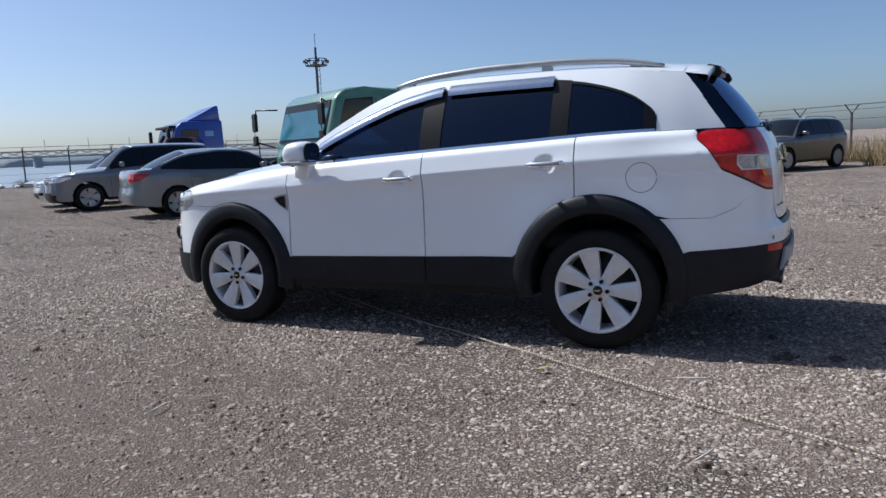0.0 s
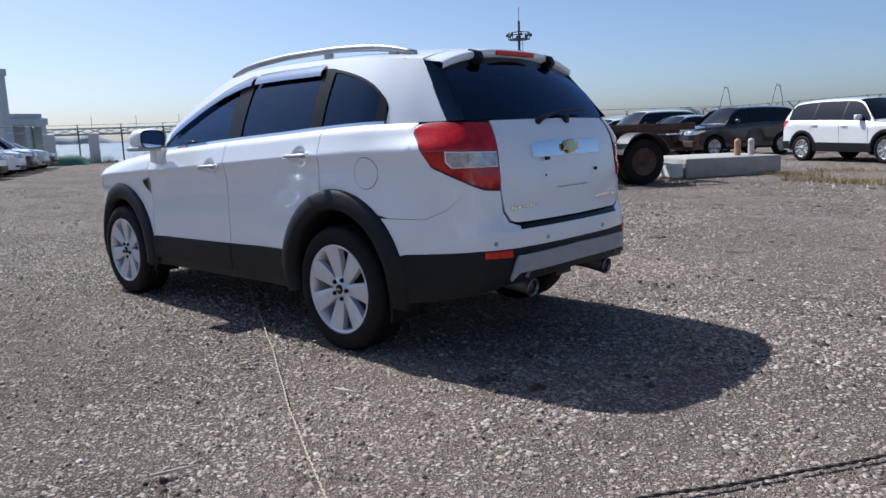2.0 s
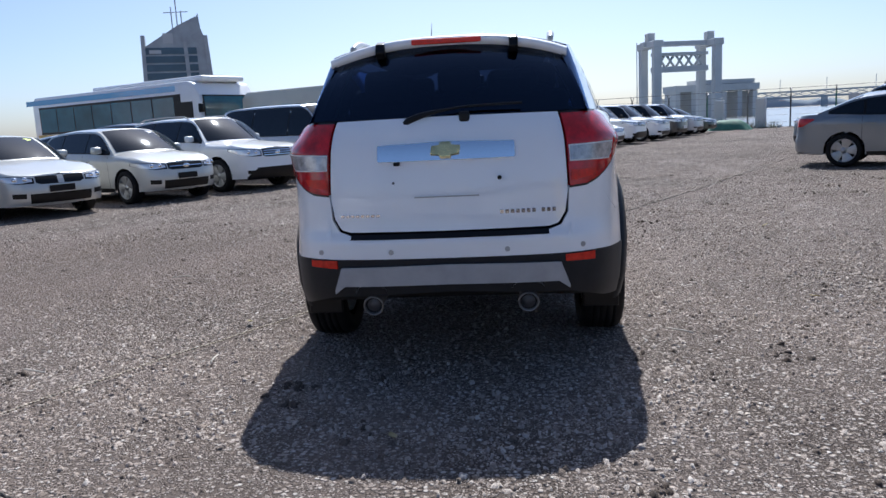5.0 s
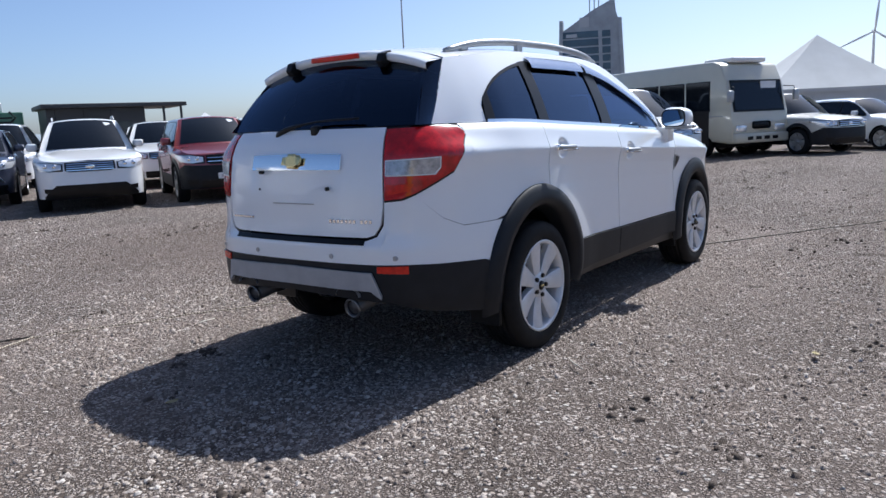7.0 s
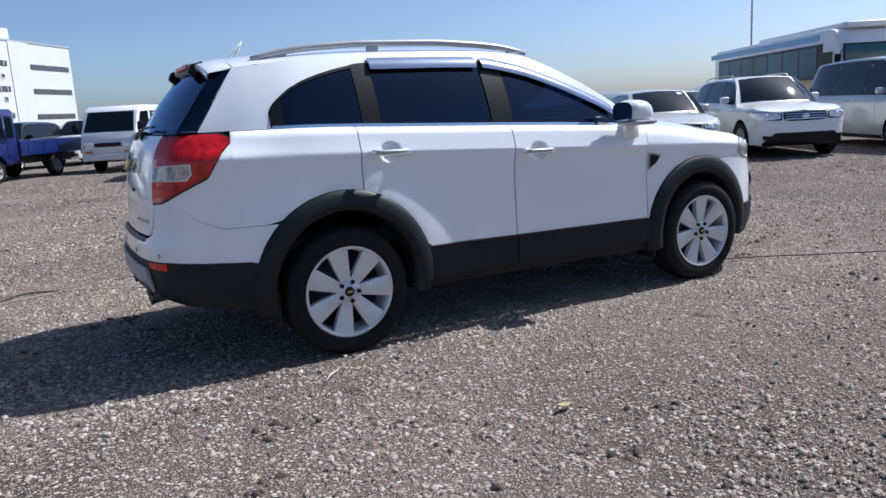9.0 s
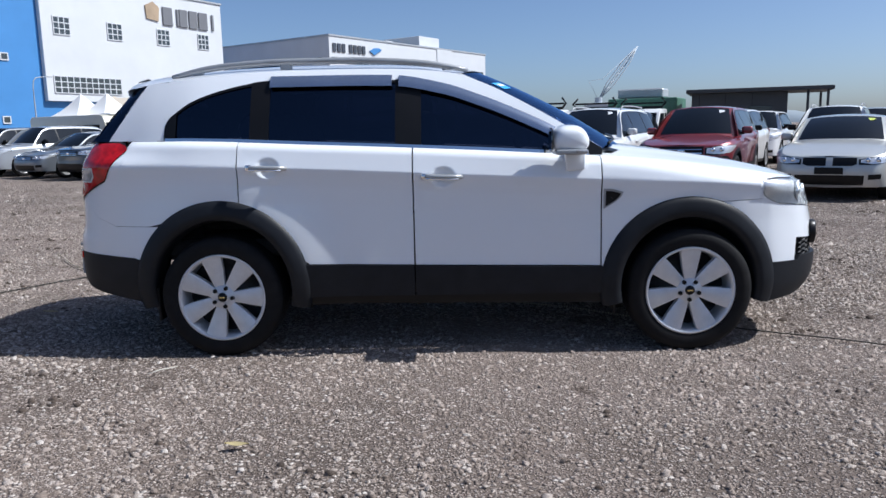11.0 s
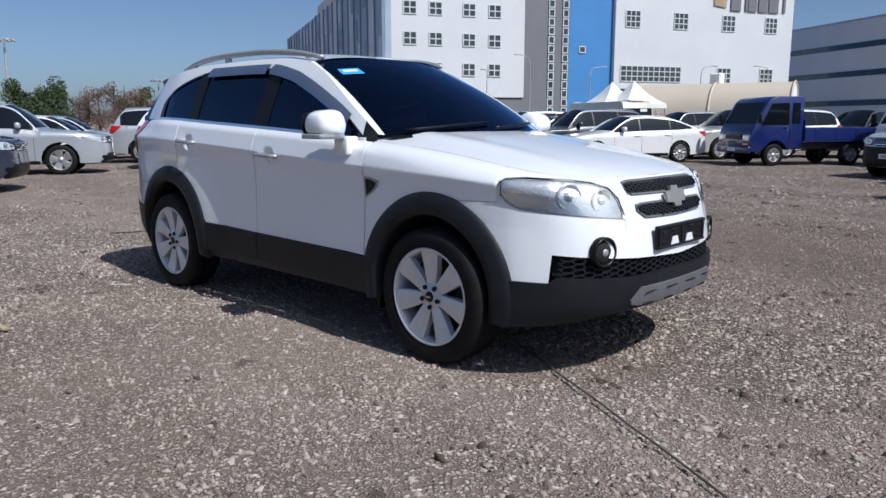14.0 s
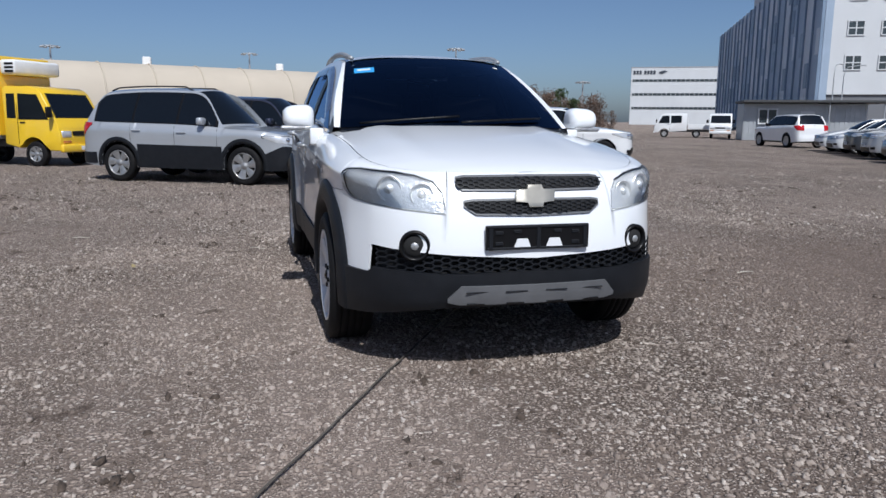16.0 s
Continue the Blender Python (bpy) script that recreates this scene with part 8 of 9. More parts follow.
def booth():
    b = thing("booth", "dark flat-roofed booth with an open canopy", "booth", pose(12.9, 25.1, 0, 0, 0, -20))
    part("wall", box((-1.7, 1.3, 1.25), (3.6, 2.6, 2.5), 0.02), M["shed"], b)
    part("roof", box((-1.0, 1.2, 2.58), (5.4, 3.2, 0.16), 0.02), M["shed"], b)
    for x, y in ((1.5, -0.2), (1.5, 2.6), (0.8, -0.2)):
        part("post", cyl((x, y, 0), (x, y, 2.5), 0.05), M["shed"], b)
    for x in (-3.2, -2.2, -1.2):
        part("wall_seam", box((x, -0.005, 1.25), (0.02, 0.02, 2.4)), M["trim"], b)
    part("window", box((-0.9, -0.012, 1.5), (0.9, 0.03, 0.9)), M["bglass"], b)


booth()
b = thing("shipping_container", "green container with clutter on its roof", "container", pose(8.6, 29.5, 0, 0, 0, -25))
part("wall", box((0, 0, 1.25), (3.0, 2.4, 2.4), 0.03), M["netgreen"], b)
for i in range(10):
    part("wall_rib", box((-1.35 + i * 0.3, -1.21, 1.25), (0.12, 0.04, 2.2)), M["netgreen"], b)
part("roof_crate", box((-0.2, 0, 2.68), (2.0, 1.4, 0.40), 0.05), M["galv"], b)


def cabin():
    b = thing("portable_cabin", "grey portable cabin with a small window and canopy", "cabin", pose(-40.8, 33.2, 0, 0, 0, 62))
    part("wall", box((4.0, 1.4, 1.3), (8.0, 2.8, 2.6), 0.03), M["galv"], b)
    for i in range(26):
        part("wall_rib", box((0.15 + i * 0.31, -0.012, 1.3), (0.1, 0.03, 2.5)), M["galv"], b)
    part("roof", box((4.6, 1.0, 2.72), (9.6, 4.0, 0.18), 0.03), M["shed"], b)
    window_grid(b, 1.6, 1.7, 1.2, 1.0, 2, 1, -0.02)
    part("door", box((4.2, -0.02, 1.05), (0.9, 0.06, 2.0)), M["bwhite"], b)
    for x in (5.4, 8.8):
        part("canopy_post", cyl((x, -0.8, 0), (x, -0.8, 2.65), 0.05), M["galv"], b)


cabin()
wb = coach(along(C14, 1215, A14, 56), 330, 9.0, 2.4, 2.75, "minibus", "white bus standing in front of the tents")


# ---- trees ----
def leaf_crown(name, centres, sizes, count, leaf, mat, parent, seed):
    rng = np.random.default_rng(seed)
    k = rng.integers(0, len(centres), count)
    d = rng.normal(size=(count, 3))
    d /= np.linalg.norm(d, axis=1)[:, None]
    p = np.array(centres)[k] + d * (np.array(sizes)[k] * rng.uniform(0.35, 1.0, count) ** 0.5)[:, None]
    a, b_ = rng.normal(size=(count, 3)), rng.normal(size=(count, 3))
    a /= np.linalg.norm(a, axis=1)[:, None]
    b_ = np.cross(a, b_)
    b_ /= np.linalg.norm(b_, axis=1)[:, None]
    s = (leaf * rng.uniform(0.6, 1.4, count))[:, None]
    quad = np.stack([p - a * s, p - b_ * s * 0.5, p + a * s, p + b_ * s * 0.5], 1).reshape(-1, 3)
    fs = np.arange(count * 4).reshape(-1, 4)
    return mesh_ob(name, quad, [tuple(int(v) for v in f) for f in fs], mat, parent, smooth=False)


def leaf_mat(name, c0, c1):
    n = Net(name)
    g = n.add("NewGeometry")
    n.link(n.ramp(g.outputs["Random Per Island"], [(0.0, c0), (1.0, c1)]), n.b.inputs["Base Color"])
    n.b.inputs["Roughness"].default_value = 0.8
    return n.mat


M["pine"] = leaf_mat("conifer_needles", (0.015, 0.035, 0.012), (0.07, 0.10, 0.03))
M["twigs"] = leaf_mat("bare_brown_twigs", (0.08, 0.05, 0.038), (0.20, 0.13, 0.09))
M["bark"] = plain("tree_bark", (0.07, 0.05, 0.04), 0.9, vary=0.3, size=8, bump=0.01)
M["straw"] = leaf_mat("dry_straw_grass", (0.22, 0.16, 0.08), (0.48, 0.38, 0.20))
M["weeds"] = leaf_mat("dull_green_weeds", (0.05, 0.06, 0.025), (0.16, 0.15, 0.08))


def tree(x, y, h, kind, seed):
    rnd = random.Random(seed)
    t = thing("tree", "dark green conifer with an uneven crown" if kind == "pine" else "bare brown tree with dense fine twigs", "tree", pose(x, y, 0), "trees behind the lot")
    vs, fs = tube([(0, 0, 0), (rnd.uniform(-0.1, 0.1), rnd.uniform(-0.1, 0.1), h * 0.5), (rnd.uniform(-0.2, 0.2), 0, h * 0.95)], [h * 0.03, h * 0.02, h * 0.006], 8)
    mesh_ob("trunk", vs, fs, M["bark"], t)
    cs, ss = [], []
    for i in range(16):
        z = h * rnd.uniform(0.22, 0.95)
        spread = (h - z) * (0.42 if kind == "pine" else 0.30) + (0.25 if kind == "pine" else h * 0.16)
        a = rnd.uniform(0, 6.28)
        r = spread * rnd.uniform(0.3, 0.9)
        c = (r * math.cos(a), r * math.sin(a), z)
        vs, fs = tube([(0, 0, max(0.3, z - h * 0.14)), (c[0] * 0.6, c[1] * 0.6, z - h * 0.03), c], [h * 0.010, h * 0.007, h * 0.003], 5)
        mesh_ob("limb", vs, fs, M["bark"], t)
        cs.append(c)
        ss.append(h * rnd.uniform(0.09, 0.17))
    leaf_crown("crown", cs, ss, 1900 if kind == "pine" else 1500, h * (0.024 if kind == "pine" else 0.017), M["pine"] if kind == "pine" else M["twigs"], t, seed)


rnd = random.Random(5)
for i in range(22):
    px = 40 + i * 15 + rnd.uniform(-8, 8)
    x, y = along((3.95, -3.56), px, math.degrees(math.atan2(1.441, -1.346)), 66 + rnd.uniform(-3, 9))
    tree(x, y, (rnd.uniform(4.2, 5.6) if i % 5 else 6.3) * (0.72 if i < 9 else 0.6), "pine" if (i < 7 or i in (13, 18)) else "bare", 100 + i)
for i in range(10):
    x, y = along((5.49, -1.33), 940 + i * 15, 164.8, 90 + rnd.uniform(-4, 8))
    tree(x, y, (6.3 - 0.42 * i) * rnd.uniform(0.9, 1.05), "bare" if i != 3 else "pine", 140 + i)
x, y = along((-5.3, 2.29), 1355, math.degrees(math.atan2(-0.933, 1.741)), 75)
tree(x, y, 4.6, "bare", 170)
tree(x + 4, y - 3, 3.8, "bare", 171)


# ---- shore, bridge, far land ----
def ring_land(name, a0, a1, r, h, seed, mat, label, n=80):
    vs, fs = [], []
    for i in range(n + 1):
        a = radians(a0 + (a1 - a0) * i / n)
        hh = h * (0.55 + 0.6 * noise.noise((i * 0.17 + seed, seed, 0.0)) + 0.25 * noise.noise((i * 0.6, seed, 3.0)))
        e = min(1, i / 5, (n - i) / 5)
        for q, (rr, z) in enumerate(((r, -1.0), (r + 10, max(1.5, hh * e)), (r + 160, -1.0))):
            vs.append((rr * math.cos(a), rr * math.sin(a), z))
    for i in range(n):
        for q in range(2):
            fs.append((i * 3 + q, (i + 1) * 3 + q, (i + 1) * 3 + q + 1, i * 3 + q + 1))
    tagged(mesh_ob(name, vs, fs, mat), label, "land", kind="structure")


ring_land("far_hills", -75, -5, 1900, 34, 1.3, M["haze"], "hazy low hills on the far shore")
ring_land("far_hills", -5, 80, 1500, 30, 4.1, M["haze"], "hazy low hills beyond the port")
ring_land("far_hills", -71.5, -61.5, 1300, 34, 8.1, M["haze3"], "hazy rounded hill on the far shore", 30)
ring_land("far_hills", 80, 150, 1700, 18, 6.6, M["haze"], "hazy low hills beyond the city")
vs = [(48, -4, 0.02), (900, 60, 0.02), (900, -1000, 0.02), (20, -90, 0.02), (30, -46, 0.02)]
tagged(mesh_ob("water", vs, [(0, 4, 3, 2, 1)], M["water"], smooth=False), "pale shallow sea beyond the fence", "water", kind="structure")


def bridge():
    b = thing("bridge", "long pale truss bridge over the water", "bridge", Matrix())
    a = Vector((*along((-2.42, 5.12), -700, math.degrees(math.atan2(-1.782, 0.868)), 560), 0))
    c = Vector((*along((-2.42, 5.12), 520, math.degrees(math.atan2(-1.782, 0.868)), 640), 0))
    d = c - a
    ang = math.degrees(math.atan2(d.y, d.x))
    m = (a + c) / 2
    Lb = d.length
    mm = pose(m.x, m.y, 0, 0, 0, ang)
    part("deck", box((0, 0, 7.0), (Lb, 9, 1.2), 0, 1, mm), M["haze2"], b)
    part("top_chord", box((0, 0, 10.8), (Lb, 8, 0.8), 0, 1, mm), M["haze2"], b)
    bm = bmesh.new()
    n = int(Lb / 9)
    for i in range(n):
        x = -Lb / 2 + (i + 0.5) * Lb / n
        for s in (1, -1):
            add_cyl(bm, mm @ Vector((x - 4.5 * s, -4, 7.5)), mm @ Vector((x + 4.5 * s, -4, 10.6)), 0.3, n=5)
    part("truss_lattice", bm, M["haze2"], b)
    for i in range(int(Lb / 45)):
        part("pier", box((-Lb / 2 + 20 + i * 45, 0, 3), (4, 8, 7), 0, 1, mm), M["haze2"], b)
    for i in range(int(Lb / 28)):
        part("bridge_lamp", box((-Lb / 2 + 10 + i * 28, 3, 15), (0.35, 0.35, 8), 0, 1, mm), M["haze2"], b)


bridge()
for px in (1218, 1305):
    x, y = along((-4.14, 4.02), px, math.degrees(math.atan2(-1.503, 1.29)), 1100)
    p = thing("bridge_pylon", "hazy cable-stayed bridge pylon far off", "pylon", pose(x, y, 0, 0, 0, -67), "bridge pylons")
    for s in (1, -1):
        vs, fs = tube([(0, 9 * s, 0), (0, 6 * s, 26), (0, 1.6 * s, 47)], 0.75, 6)
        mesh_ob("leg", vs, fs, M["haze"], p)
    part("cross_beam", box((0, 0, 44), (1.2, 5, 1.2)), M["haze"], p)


def fence(a, b, label, gap=2.5, h=2.0):
    f = thing("fence", label, "fence", Matrix(), kind="")
    a, b = Vector((*a, 0)), Vector((*b, 0))
    n = int((b - a).length / gap)
    d = (b - a).normalized()
    for i in range(n + 1):
        p = a + (b - a) * i / n
        part("post", cyl(p, p + Vector((0, 0, h)), 0.05, n=6), M["steel"] if i % 3 else M["netgreen"], f)
        for s in (1, -1):
            vs, fs = tube([p + Vector((0, 0, h)), p + Vector((-d.y * 0.35 * s, d.x * 0.35 * s, h + 0.35))], 0.025, 5)
            mesh_ob("post_arm", vs, fs, M["steel"], f)
    for z in (0.3, 0.75, 1.2, 1.6, 1.95):
        vs, fs = tube([a + Vector((0, 0, z)), b + Vector((0, 0, z))], 0.008, 4)
        mesh_ob("wire", vs, fs, M["steel"], f)
    for s in (1, -1):
        vs, fs = tube([a + Vector((-d.y * 0.33 * s, d.x * 0.33 * s, h + 0.33)), b + Vector((-d.y * 0.33 * s, d.x * 0.33 * s, h + 0.33))], 0.008, 4)
        mesh_ob("wire", vs, fs, M["steel"], f)
    return f


fence((21, -59), (50, -2), "wire fence with barbed-wire arms along the shore", 2.4)
fence((-13, -18.6), (21, -53), "wire fence with barbed-wire arms behind parked cars", 2.5, 1.8)


def grass(name, spots, blade, mat, label, seed):
    rng = np.random.default_rng(seed)
    vs, fs = [], []
    for x, y, r, n in spots:
        for _ in range(n):
            a, q = rng.uniform(0, 6.28), r * math.sqrt(rng.uniform())
            px, py = x + q * math.cos(a), y + q * math.sin(a) * 0.6
            h = blade * rng.uniform(0.4, 1.2)
            w = 0.006 + 0.01 * blade
            b_ = rng.uniform(0, 6.28)
            lx, ly = rng.normal(0, 0.35 * h, 2)
            k = len(vs)
            vs += [(px - w * math.cos(b_), py - w * math.sin(b_), 0), (px + w * math.cos(b_), py + w * math.sin(b_), 0), (px + lx, py + ly, h)]
            fs.append((k, k + 1, k + 2))
    tagged(mesh_ob(name, vs, fs, mat, smooth=False), label, "grass", kind="stuff")


grass("dry_grass", [(-5.5 - i * 0.9, -23.2 + i * 0.45, 1.3, 900) for i in range(8)] + [(-4 + i * 2.0, -27.6 - i * 2.0, 1.2, 500) for i in range(12)], 0.95, M["straw"], "tall dry straw-coloured grass along the fence", 11)
grass("dry_grass", [(-1.2 + 0.6 * i, -11.4 + 0.35 * (i % 3) - 0.55 * i, 0.6, 420) for i in range(7)] + [(2.6, -10.8, 0.7, 250), (0.2, -14.6, 0.8, 300)], 0.11, M["straw"], "short dry yellow grass on the gravel", 12)
grass("weeds", [(34 + i * 1.4, -32 + i * 2.7, 1.5, 260) for i in range(11)], 0.55, M["weeds"], "low dull weeds along the shore fence", 13)


# ---- small things ----
def concrete_block():
    c = thing("concrete_block", "low weathered concrete block with a white end", "concrete block", pose(1.85, -12.7, 0, 0, 0, math.degrees(math.atan2(-1.8, -1.35))))
    bm = box((0, 1.0, 0.21), (2.25, 2.0, 0.42), 0.025, 2)
    part("slab", bm, M["concrete"], c, smooth=50)
    part("white_end", box((-1.30, 0.35, 0.17), (0.28, 0.6, 0.30), 0.03, 2), M["bwhite"], c)
    return c


concrete_block()
for x, y, m_ in ((2.05, -13.35, "stub_orange"), (1.85, -13.62, "stub_white")):
    M.setdefault("stub_orange", plain("faded_orange_pipe", (0.45, 0.27, 0.13), 0.7, vary=0.2))
    M.setdefault("stub_white", plain("pale_pipe", (0.55, 0.53, 0.50), 0.7, vary=0.2))
    b = thing("pipe_stub", "short faded pipe stub on a concrete block", "pipe", pose(x, y, 0.42), "pipe stubs")
    part("pipe", cyl((0, 0, 0), (0, 0, 0.30), 0.07, 0.065, 14), M[m_], b)
    bm = bmesh.new()
    bmesh.ops.create_uvsphere(bm, u_segments=12, v_segments=8, radius=0.075, matrix=Matrix.Translation((0, 0, 0.30)))
    part("cap", bm, M[m_], b, smooth=60)


def rope_material():
    n = Net("braided_rope")
    c = n.coords()
    w = n.add("TexWave", Scale=18.0, Distortion=1.5)
    n.link(c, w.inputs["Vector"])
    n.link(n.ramp(w.outputs["Fac"], [(0.3, (0.20, 0.16, 0.12)), (0.6, (0.55, 0.48, 0.38))]), n.b.inputs["Base Color"])
    n.b.inputs["Roughness"].default_value = 0.9
    return n.mat


M["rope"] = rope_material()
M["midrope"] = plain("dusty_grey_rope", (0.10, 0.088, 0.075), 0.9, vary=0.4, size=6)
M["darkrope"] = plain("dirty_rope", (0.05, 0.045, 0.04), 0.9, vary=0.3, size=20)


def rope(name, pts, r, mat, label, seed, lay=True):
    rnd = random.Random(seed)
    c = spline(pts, int(40 * len(pts)))
    out = []
    for p in c:
        out.append((p[0] + 0.012 * noise.noise((p[0] * 2.1, p[1] * 2.1, seed)), p[1] + 0.012 * noise.noise((p[0] * 2.3, p[1] * 1.9, seed + 9)), 0.014 + r * 0.7 + 0.006 * noise.noise((p[0] * 3, p[1] * 3, seed + 5))))
    e = thing(name, label, "rope", Matrix())
    if not lay:
        vs, fs = tube(out, r, 6)
        mesh_ob("strand", vs, fs, mat, e)
        return
    acc = np.r_[0, np.cumsum(np.linalg.norm(np.diff(np.array(out), axis=0), axis=1))]
    fine = np.linspace(0, acc[-1], int(acc[-1] / 0.02))
    P = np.stack([np.interp(fine, acc, np.array(out)[:, k]) for k in range(3)], 1)
    d = np.gradient(P, axis=0)
    d /= np.linalg.norm(d, axis=1)[:, None]
    side = np.stack([-d[:, 1], d[:, 0], 0 * d[:, 0]], 1)
    for k in range(2):
        ph = fine / 0.11 * 2 * math.pi + k * math.pi
        Q = P + side * (r * 0.55 * np.cos(ph))[:, None] + np.array((0, 0, 1)) * (r * 0.55 * np.sin(ph))[:, None]
        vs, fs = tube(Q, r * 0.62, 5)
        mesh_ob("strand", vs, fs, mat, e)


rope("rope", [(-2.74, 2.09), (-2.17, 1.79), (-1.62, 1.48), (-1.27, 1.28), (-0.5, 0.845), (0.4, 0.36), (1.29, -0.2)], 0.0050, M["rope"], "pale braided rope lying across the gravel", 1)
rope("rope", [(1.29, -0.2), (3.4, -1.45), (5.93, -3.0), (9.3, -4.9), (12.87, -6.88), (16.0, -8.7)], 0.005, M["midrope"], "dusty grey rope stretched along the gravel", 3, False)
rope("rope", [(-2.74, 2.09), (-2.98, 2.20), (-3.22, 1.95), (-3.45, 1.52), (-3.68, 1.16), (-4.1, 0.45), (-4.35, -0.1)], 0.007, M["darkrope"], "dark frayed rope end lying on the gravel", 4)
rope("rope", [(-2.74, 2.09), (-3.4, 1.9), (-4.4, 2.9)], 0.006, M["rope"], "thin pale cord lying on the gravel", 5, False)

M["leafy"] = plain("yellow_leaf", (0.34, 0.28, 0.14), 0.8, vary=0.2)
M["stick"] = plain("pale_stick", (0.5, 0.46, 0.40), 0.85, vary=0.15)
for x, y, a, nm in ((-1.18, 1.42, 30, "leaf"), (-1.95, 1.35, 10, "stick"), (-1.15, 0.9, 60, "leaf"), (-2.1, 2.3, 70, "stick"), (-1.6, -1.2, 50, "stick"), (0.4, 2.6, 100, "stick"), (-3.0, 0.2, 20, "leaf"), (3.3, -2.4, 20, "stick"), (-2.6, -2.9, 80, "stick"), (2.2, -2.9, 130, "leaf"), (-0.9, -2.2, 15, "leaf")):
    if nm == "leaf":
        b = thing("leaf", "small dry yellow leaf on the gravel", "leaf", pose(x, y, 0.022, 6, 8, a), "dry leaves")
        P = np.array([[(0.05 * u, 0.018 * v * math.sin(math.pi * (u + 1) / 2 + 0.05), 0.006 * v * v + 0.004 * u * u) for v in (-1, 0, 1)] for u in np.linspace(-1, 1, 7)])
        skin("blade", P, M["leafy"], b, 0, c=(0, 0, -1))
    else:
        b = thing("stick", "short pale broken stick on the gravel", "stick", pose(x, y, 0.022, 0, 0, a), "broken sticks")
        vs, fs = tube([(-0.09, 0, 0), (-0.02, 0.006, 0.004), (0.08, -0.004, 0.0)], [0.004, 0.005, 0.003], 6)
        mesh_ob("twig", vs, fs, M["stick"], b)

# rubble and a green sheet by the shore fence
M["tarp"] = plain("green_tarpaulin", (0.05, 0.16, 0.11), 0.7, vary=0.3, size=2)
b = thing("tarpaulin_heap", "green tarpaulin over a heap by the fence", "tarpaulin", pose(40.5, -13.2, 0, 0, 0, 62))
P = np.array([[(1.3 * u, 0.6 * v, 0.62 * (1 - u ** 4) * (1 - v * v) + 0.08 * noise.noise((u * 3, v * 3, 1))) for v in np.linspace(-1, 1, 9)] for u in np.linspace(-1, 1, 15)])
skin("sheet", P, M["tarp"], b, 0, c=(0, 0, -3))
for k, (x, y) in enumerate(((42.2, -15.6), (43.2, -13.4), (38.6, -19.5))):
    b = thing("concrete_pillar", "grey concrete pillar block by the shore fence", "concrete block", pose(x, y, 0, 0, 0, 62), "pillar blocks")
    part("block", box((0, 0, 0.9), (0.55, 0.6, 1.8), 0.04), M["pale"], b)
rng = random.Random(9)
for k in range(26):
    t_ = rng.uniform(0, 1)
    x, y = 34 + 14 * t_ + rng.uniform(-1, 1), -31 + 25 * t_ + rng.uniform(-1.2, 1.2)
    bm = bmesh.new()
    bmesh.ops.create_icosphere(bm, subdivisions=1, radius=rng.uniform(0.15, 0.4), matrix=Matrix.Translation((0, 0, 0.1)) @ Matrix.Diagonal((rng.uniform(0.8, 1.6), 1, rng.uniform(0.5, 0.8), 1)))
    for v in bm.verts:
        v.co *= rng.uniform(0.8, 1.2)
    ob = part("rubble_lump", bm, M["pale"] if k % 3 else M["concrete"])
    ob.matrix_world = pose(x, y, 0, 0, 0, rng.uniform(0, 360))
    tagged(ob, "lump of pale rubble by the shore fence", "rubble", "rubble lumps")


# ---- ground ----
def earth_tones(n, c, col):
    """Pale dust, grey patches, wheel-worn bands, bare brown soil and dark damp stains that run over ground and stones alike."""
    dust = n.noise(c, 0.42, 6, 0.62)
    col = n.mix(n.ramp(dust, [(0.42, (0, 0, 0)), (0.66, (0.24, 0.24, 0.24))]), col, (0.513, 0.405, 0.344))
    big = n.noise(c, 0.13, 4, 0.6)
    col = n.mix(n.ramp(big, [(0.44, (0.0, 0.0, 0.0)), (0.62, (0.26, 0.26, 0.26))]), col, (0.285, 0.230, 0.196))
    bands = n.noise(n.coords((0.10, 0.55, 1)), 1.0, 5, 0.6)
    col = n.mix(n.ramp(bands, [(0.50, (0, 0, 0)), (0.68, (0.22, 0.22, 0.22))]), col, (0.524, 0.435, 0.388))
    stain = n.noise(c, 1.7, 9, 0.74)
    col = n.mix(n.ramp(stain, [(0.590, (0, 0, 0)), (0.645, (0.72, 0.72, 0.72))]), col, (0.080, 0.058, 0.046))
    damp = n.noise(c, 0.75, 7, 0.68)
    col = n.mix(n.ramp(damp, [(0.56, (0, 0, 0)), (0.68, (0.42, 0.42, 0.42))]), col, (0.160, 0.123, 0.103))
    # bare brown soil beside the car
    far = n.add("VectorMath", operation="DISTANCE")
    n.link(n.mix(0.9, c, n.add("TexNoise", Scale=0.9, Detail=5.0).outputs["Color"], "ADD"), far.inputs[0])
    far.inputs[1].default_value = (1.6, 4.6, 0.45)
    soil = n.add("MapRange")
    n.link(far.outputs["Value"], soil.inputs[0])
    for i, v in zip((1, 2, 3, 4), (1.6, 3.6, 0.55, 0.0)):
        soil.inputs[i].default_value = v
    return n.mix(soil.outputs[0], col, (0.188, 0.142, 0.116))


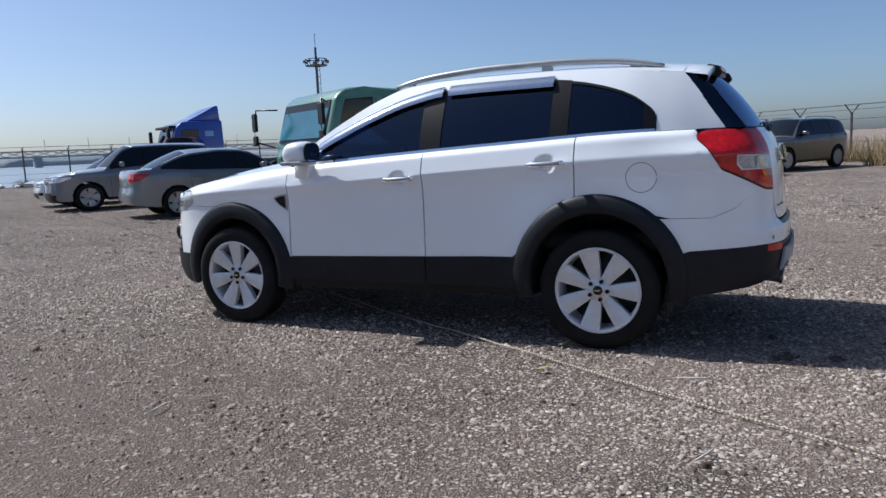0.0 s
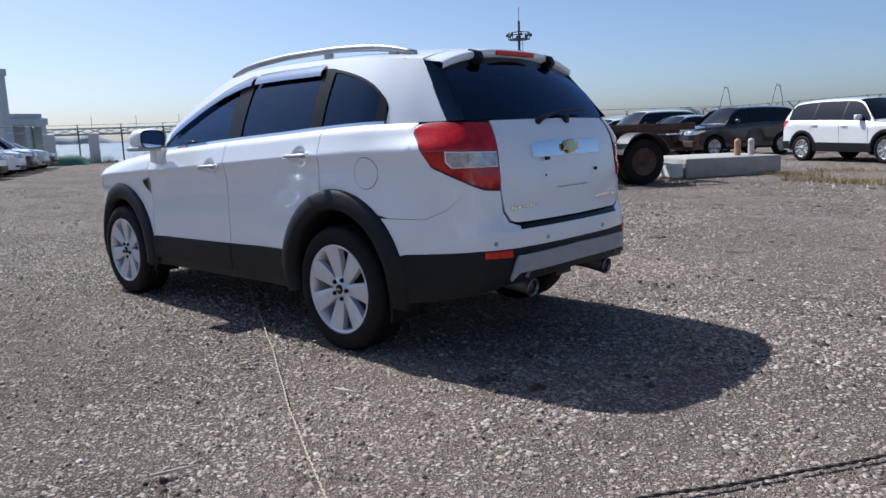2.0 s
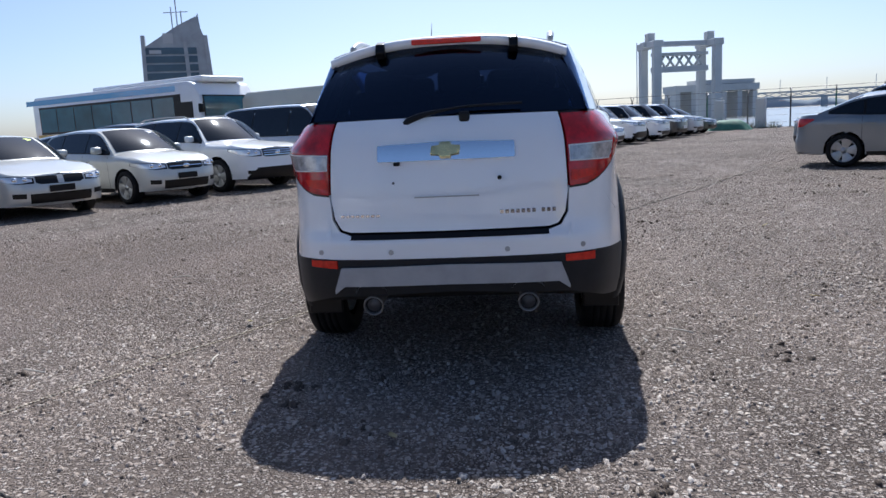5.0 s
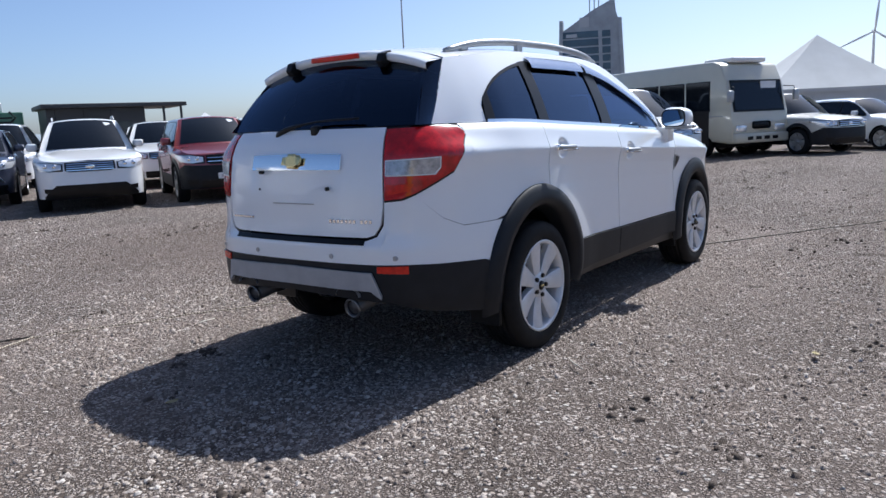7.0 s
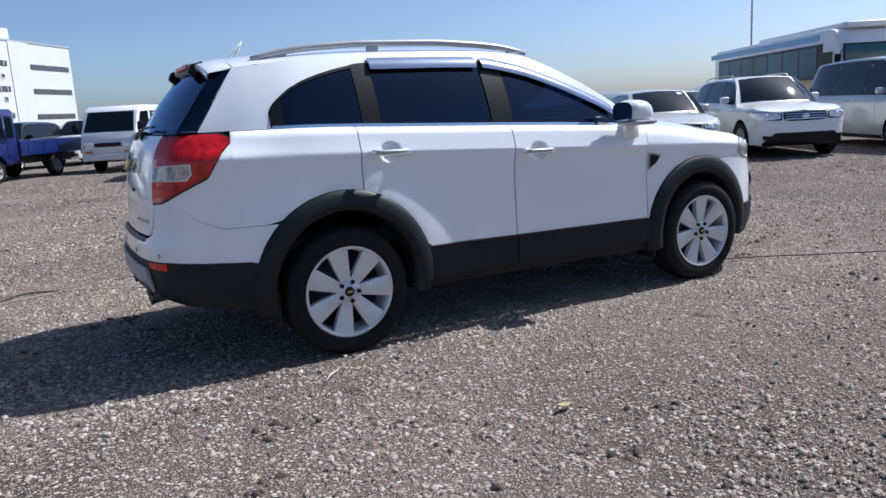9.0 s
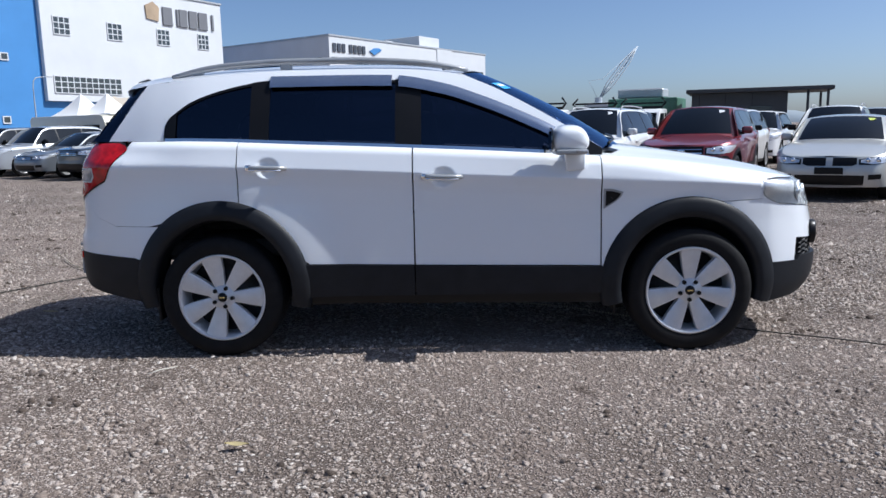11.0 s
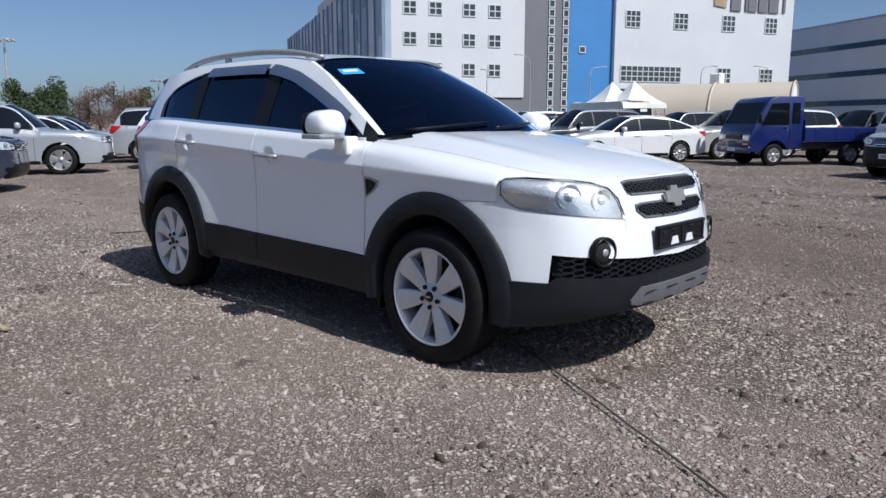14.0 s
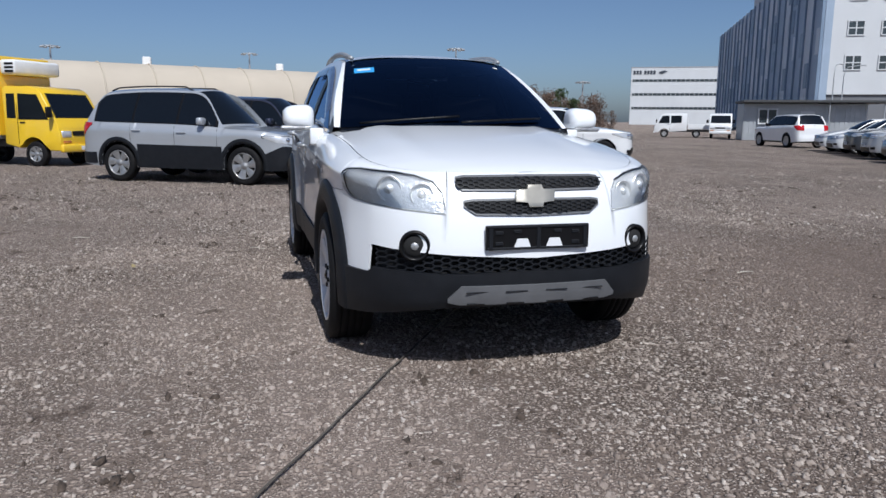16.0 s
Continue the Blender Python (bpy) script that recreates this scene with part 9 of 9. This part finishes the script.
def gravel_material():
    """Crushed stone chips of mixed size, half sunk in brown earth; the gaps carry crevice shade in their colour."""
    n = Net("grey_gravel")
    c = n.coords()
    warp = n.add("TexNoise", Scale=46.0, Detail=3.0, Roughness=0.6)
    n.link(c, warp.inputs["Vector"])
    wc = n.mix(0.010, c, warp.outputs["Color"], "ADD")
    cols, heights = [], []
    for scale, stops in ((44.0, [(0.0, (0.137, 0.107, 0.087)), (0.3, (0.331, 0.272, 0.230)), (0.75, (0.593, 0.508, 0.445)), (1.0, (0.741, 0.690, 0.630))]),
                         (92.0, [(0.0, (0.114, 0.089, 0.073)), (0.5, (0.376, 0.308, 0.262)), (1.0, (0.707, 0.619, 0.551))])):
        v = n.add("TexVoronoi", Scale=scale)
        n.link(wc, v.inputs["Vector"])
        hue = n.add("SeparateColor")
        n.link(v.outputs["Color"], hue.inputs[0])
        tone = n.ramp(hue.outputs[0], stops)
        # Earth between the chips, its colour deepened for the shade of the crevices.
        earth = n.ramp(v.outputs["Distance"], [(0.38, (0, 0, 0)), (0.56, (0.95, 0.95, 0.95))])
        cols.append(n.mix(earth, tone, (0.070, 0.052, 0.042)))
        dome = n.ramp(v.outputs["Distance"], [(0.0, (1, 1, 1)), (0.34, (0.86, 0.86, 0.86)), (0.60, (0, 0, 0))])
        heights.append(n.mix(0.30, dome, v.outputs["Color"]))
    pick = n.ramp(n.noise(c, 9, 5, 0.7), [(0.45, (0, 0, 0)), (0.55, (1, 1, 1))])
    stones = earth_tones(n, c, n.mix(pick, cols[1], cols[0]))
    n.link(stones, n.b.inputs["Base Color"])
    n.b.inputs["Roughness"].default_value = 0.92
    n.b.inputs["Specular IOR Level"].default_value = 0.2
    n.b.inputs["Diffuse Roughness"].default_value = 0.4
    h = n.mix(0.12, n.mix(pick, heights[1], heights[0]), n.noise(c, 210, 4, 0.75))
    h = n.mix(0.30, h, n.noise(c, 6.5, 4, 0.6))
    n.link(n.bump(h, 1.0, 0.034).outputs[0], n.b.inputs["Normal"])
    return n.mat


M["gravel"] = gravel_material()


def stone_material(name, stops):
    n = Net(name)
    c = n.coords()
    g = n.add("NewGeometry")
    col = n.ramp(g.outputs["Random Per Island"], stops)
    col = earth_tones(n, c, col)
    grain = n.noise(c, 140, 5, 0.7)
    col = n.mix(n.ramp(grain, [(0.40, (0, 0, 0)), (0.66, (0.30, 0.30, 0.30))]), col, (0.148, 0.120, 0.101))
    n.link(col, n.b.inputs["Base Color"])
    n.b.inputs["Roughness"].default_value = 0.9
    n.b.inputs["Specular IOR Level"].default_value = 0.25
    n.link(n.bump(grain, 0.9, 0.006).outputs[0], n.b.inputs["Normal"])
    return n.mat


M["stone"] = stone_material("loose_stones", [(0.0, (0.070, 0.054, 0.044)), (0.25, (0.211, 0.171, 0.143)), (0.6, (0.410, 0.351, 0.306)), (0.95, (0.570, 0.502, 0.446)), (1.0, (0.707, 0.655, 0.604))])
M["clod"] = plain("damp_brown_earth", (0.075, 0.056, 0.044), 0.95, vary=0.5, size=40, bump=0.003)
# one sheet to the horizon, finer near the middle
lines = np.unique(np.concatenate([np.linspace(-14, 14, 57), np.linspace(-60, 60, 31), [-4000, -2000, -900, -400, -200, -110, 110, 200, 400, 900, 2000, 4000]]))
gx, gyy = np.meshgrid(lines, lines, indexing="ij")
gz = np.zeros_like(gx)
for i in range(len(lines)):
    for j in range(len(lines)):
        if abs(gx[i, j]) < 60 and abs(gyy[i, j]) < 60:
            r_ = math.hypot(gx[i, j] * 0.7, gyy[i, j])
            k_ = min(1, max(0, (r_ - 2.2) / 2))
            gz[i, j] = k_ * 0.022 * noise.noise((gx[i, j] * 0.35, gyy[i, j] * 0.35, 0.3)) - 0.002
P_ = np.stack([gx, gyy, gz], -1)
vs, fs = grid_mesh(P_)
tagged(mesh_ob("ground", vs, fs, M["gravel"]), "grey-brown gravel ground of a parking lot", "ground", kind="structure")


def loose_stones(name, count, r0, r1, s0, s1, seed, mat="stone", label="loose grey gravel stones strewn over the ground", category="gravel", heaps=0, skew=2.2, shard=False):
    """Stones that lie on the gravel, as one sheet of small uneven lumps; with heaps, gathered round as many spots."""
    rng = np.random.default_rng(seed)
    rad = np.sqrt(rng.uniform(r0 ** 2, r1 ** 2, heaps or count))
    ang = rng.uniform(0, 2 * math.pi, heaps or count)
    cx, cy = rad * np.cos(ang) * 1.05, rad * np.sin(ang)
    if heaps:
        pick = rng.integers(0, heaps, count)
        wide = rng.uniform(0.03, 0.16, heaps)[pick]
        cx, cy = cx[pick] + rng.normal(0, 1, count) * wide, cy[pick] + rng.normal(0, 1, count) * wide * 0.6
    else:
        thick = np.array([noise.noise((x * 0.9, y * 0.9, 4.0)) + 0.6 * noise.noise((x * 2.6, y * 2.6, 8.0)) for x, y in zip(cx, cy)])
        keep = rng.uniform(0, 1, count) < np.clip(0.62 + 1.1 * thick, 0.22, 1.0)
        cx, cy = cx[keep], cy[keep]
        count = len(cx)
    size = s0 * (s1 / s0) ** (rng.uniform(0, 1, count) ** skew)
    base = np.array([(1, 0.25, 0), (-0.35, 0.9, 0), (-1, -0.2, 0), (0.4, -0.85, 0), (0.62, 0.20, 0.72), (-0.40, 0.52, 0.62), (-0.12, -0.62, 0.68)], float)
    tri = np.array([(0, 1, 4), (1, 5, 4), (1, 2, 5), (2, 6, 5), (2, 3, 6), (3, 4, 6), (3, 0, 4), (4, 5, 6)])
    if shard:
        base = np.array([(1, 0.2, 0), (-0.7, 0.7, 0), (-0.4, -0.9, 0), (0.1, 0.1, 1.0)], float)
        tri = np.array([(0, 1, 3), (1, 2, 3), (2, 0, 3)])
    nv = len(base)
    vv = np.repeat(base[None], count, 0) * rng.uniform(0.65, 1.35, (count, nv, 3)) + rng.normal(0, 0.14, (count, nv, 3))
    a = rng.uniform(0, 2 * math.pi, count)
    ca, sa = np.cos(a)[:, None], np.sin(a)[:, None]
    x, y = vv[..., 0] * ca - vv[..., 1] * sa, vv[..., 0] * sa + vv[..., 1] * ca
    el = rng.uniform(0.4, 0.95, count)[:, None]
    out = np.stack([cx[:, None] + x * size[:, None], cy[:, None] + y * size[:, None] * el, vv[..., 2] * size[:, None] * 0.85 - 0.002], -1).reshape(-1, 3)
    faces = (tri[None] + (np.arange(count) * nv)[:, None, None]).reshape(-1, 3)
    me = bpy.data.meshes.new(name)
    me.vertices.add(len(out))
    me.vertices.foreach_set("co", out.ravel())
    me.loops.add(len(faces) * 3)
    me.loops.foreach_set("vertex_index", faces.ravel().astype(np.int32))
    me.polygons.add(len(faces))
    me.polygons.foreach_set("loop_start", np.arange(0, len(faces) * 3, 3, dtype=np.int32))
    me.update(calc_edges=True)
    me.validate()
    me.materials.append(M[mat])
    return tagged(new(name, me), label, category, kind="stuff")


loose_stones("gravel_stones", 165000, 0.4, 5.4, 0.005, 0.021, 3)
loose_stones("gravel_stones", 66000, 5.4, 9.5, 0.008, 0.026, 4)
loose_stones("gravel_stones", 26000, 9.5, 18.0, 0.014, 0.040, 5)
loose_stones("gravel_chips", 110000, 1.0, 5.8, 0.003, 0.008, 21, skew=1.0, label="small broken stone chips strewn over the ground", shard=True)
loose_stones("gravel_stones", 330, 2.2, 7.5, 0.020, 0.045, 8)
loose_stones("earth_clods", 5200, 1.6, 11.0, 0.005, 0.034, 11, "clod", "dark damp clods of earth scattered on the gravel", "earth", 420, 1.6)
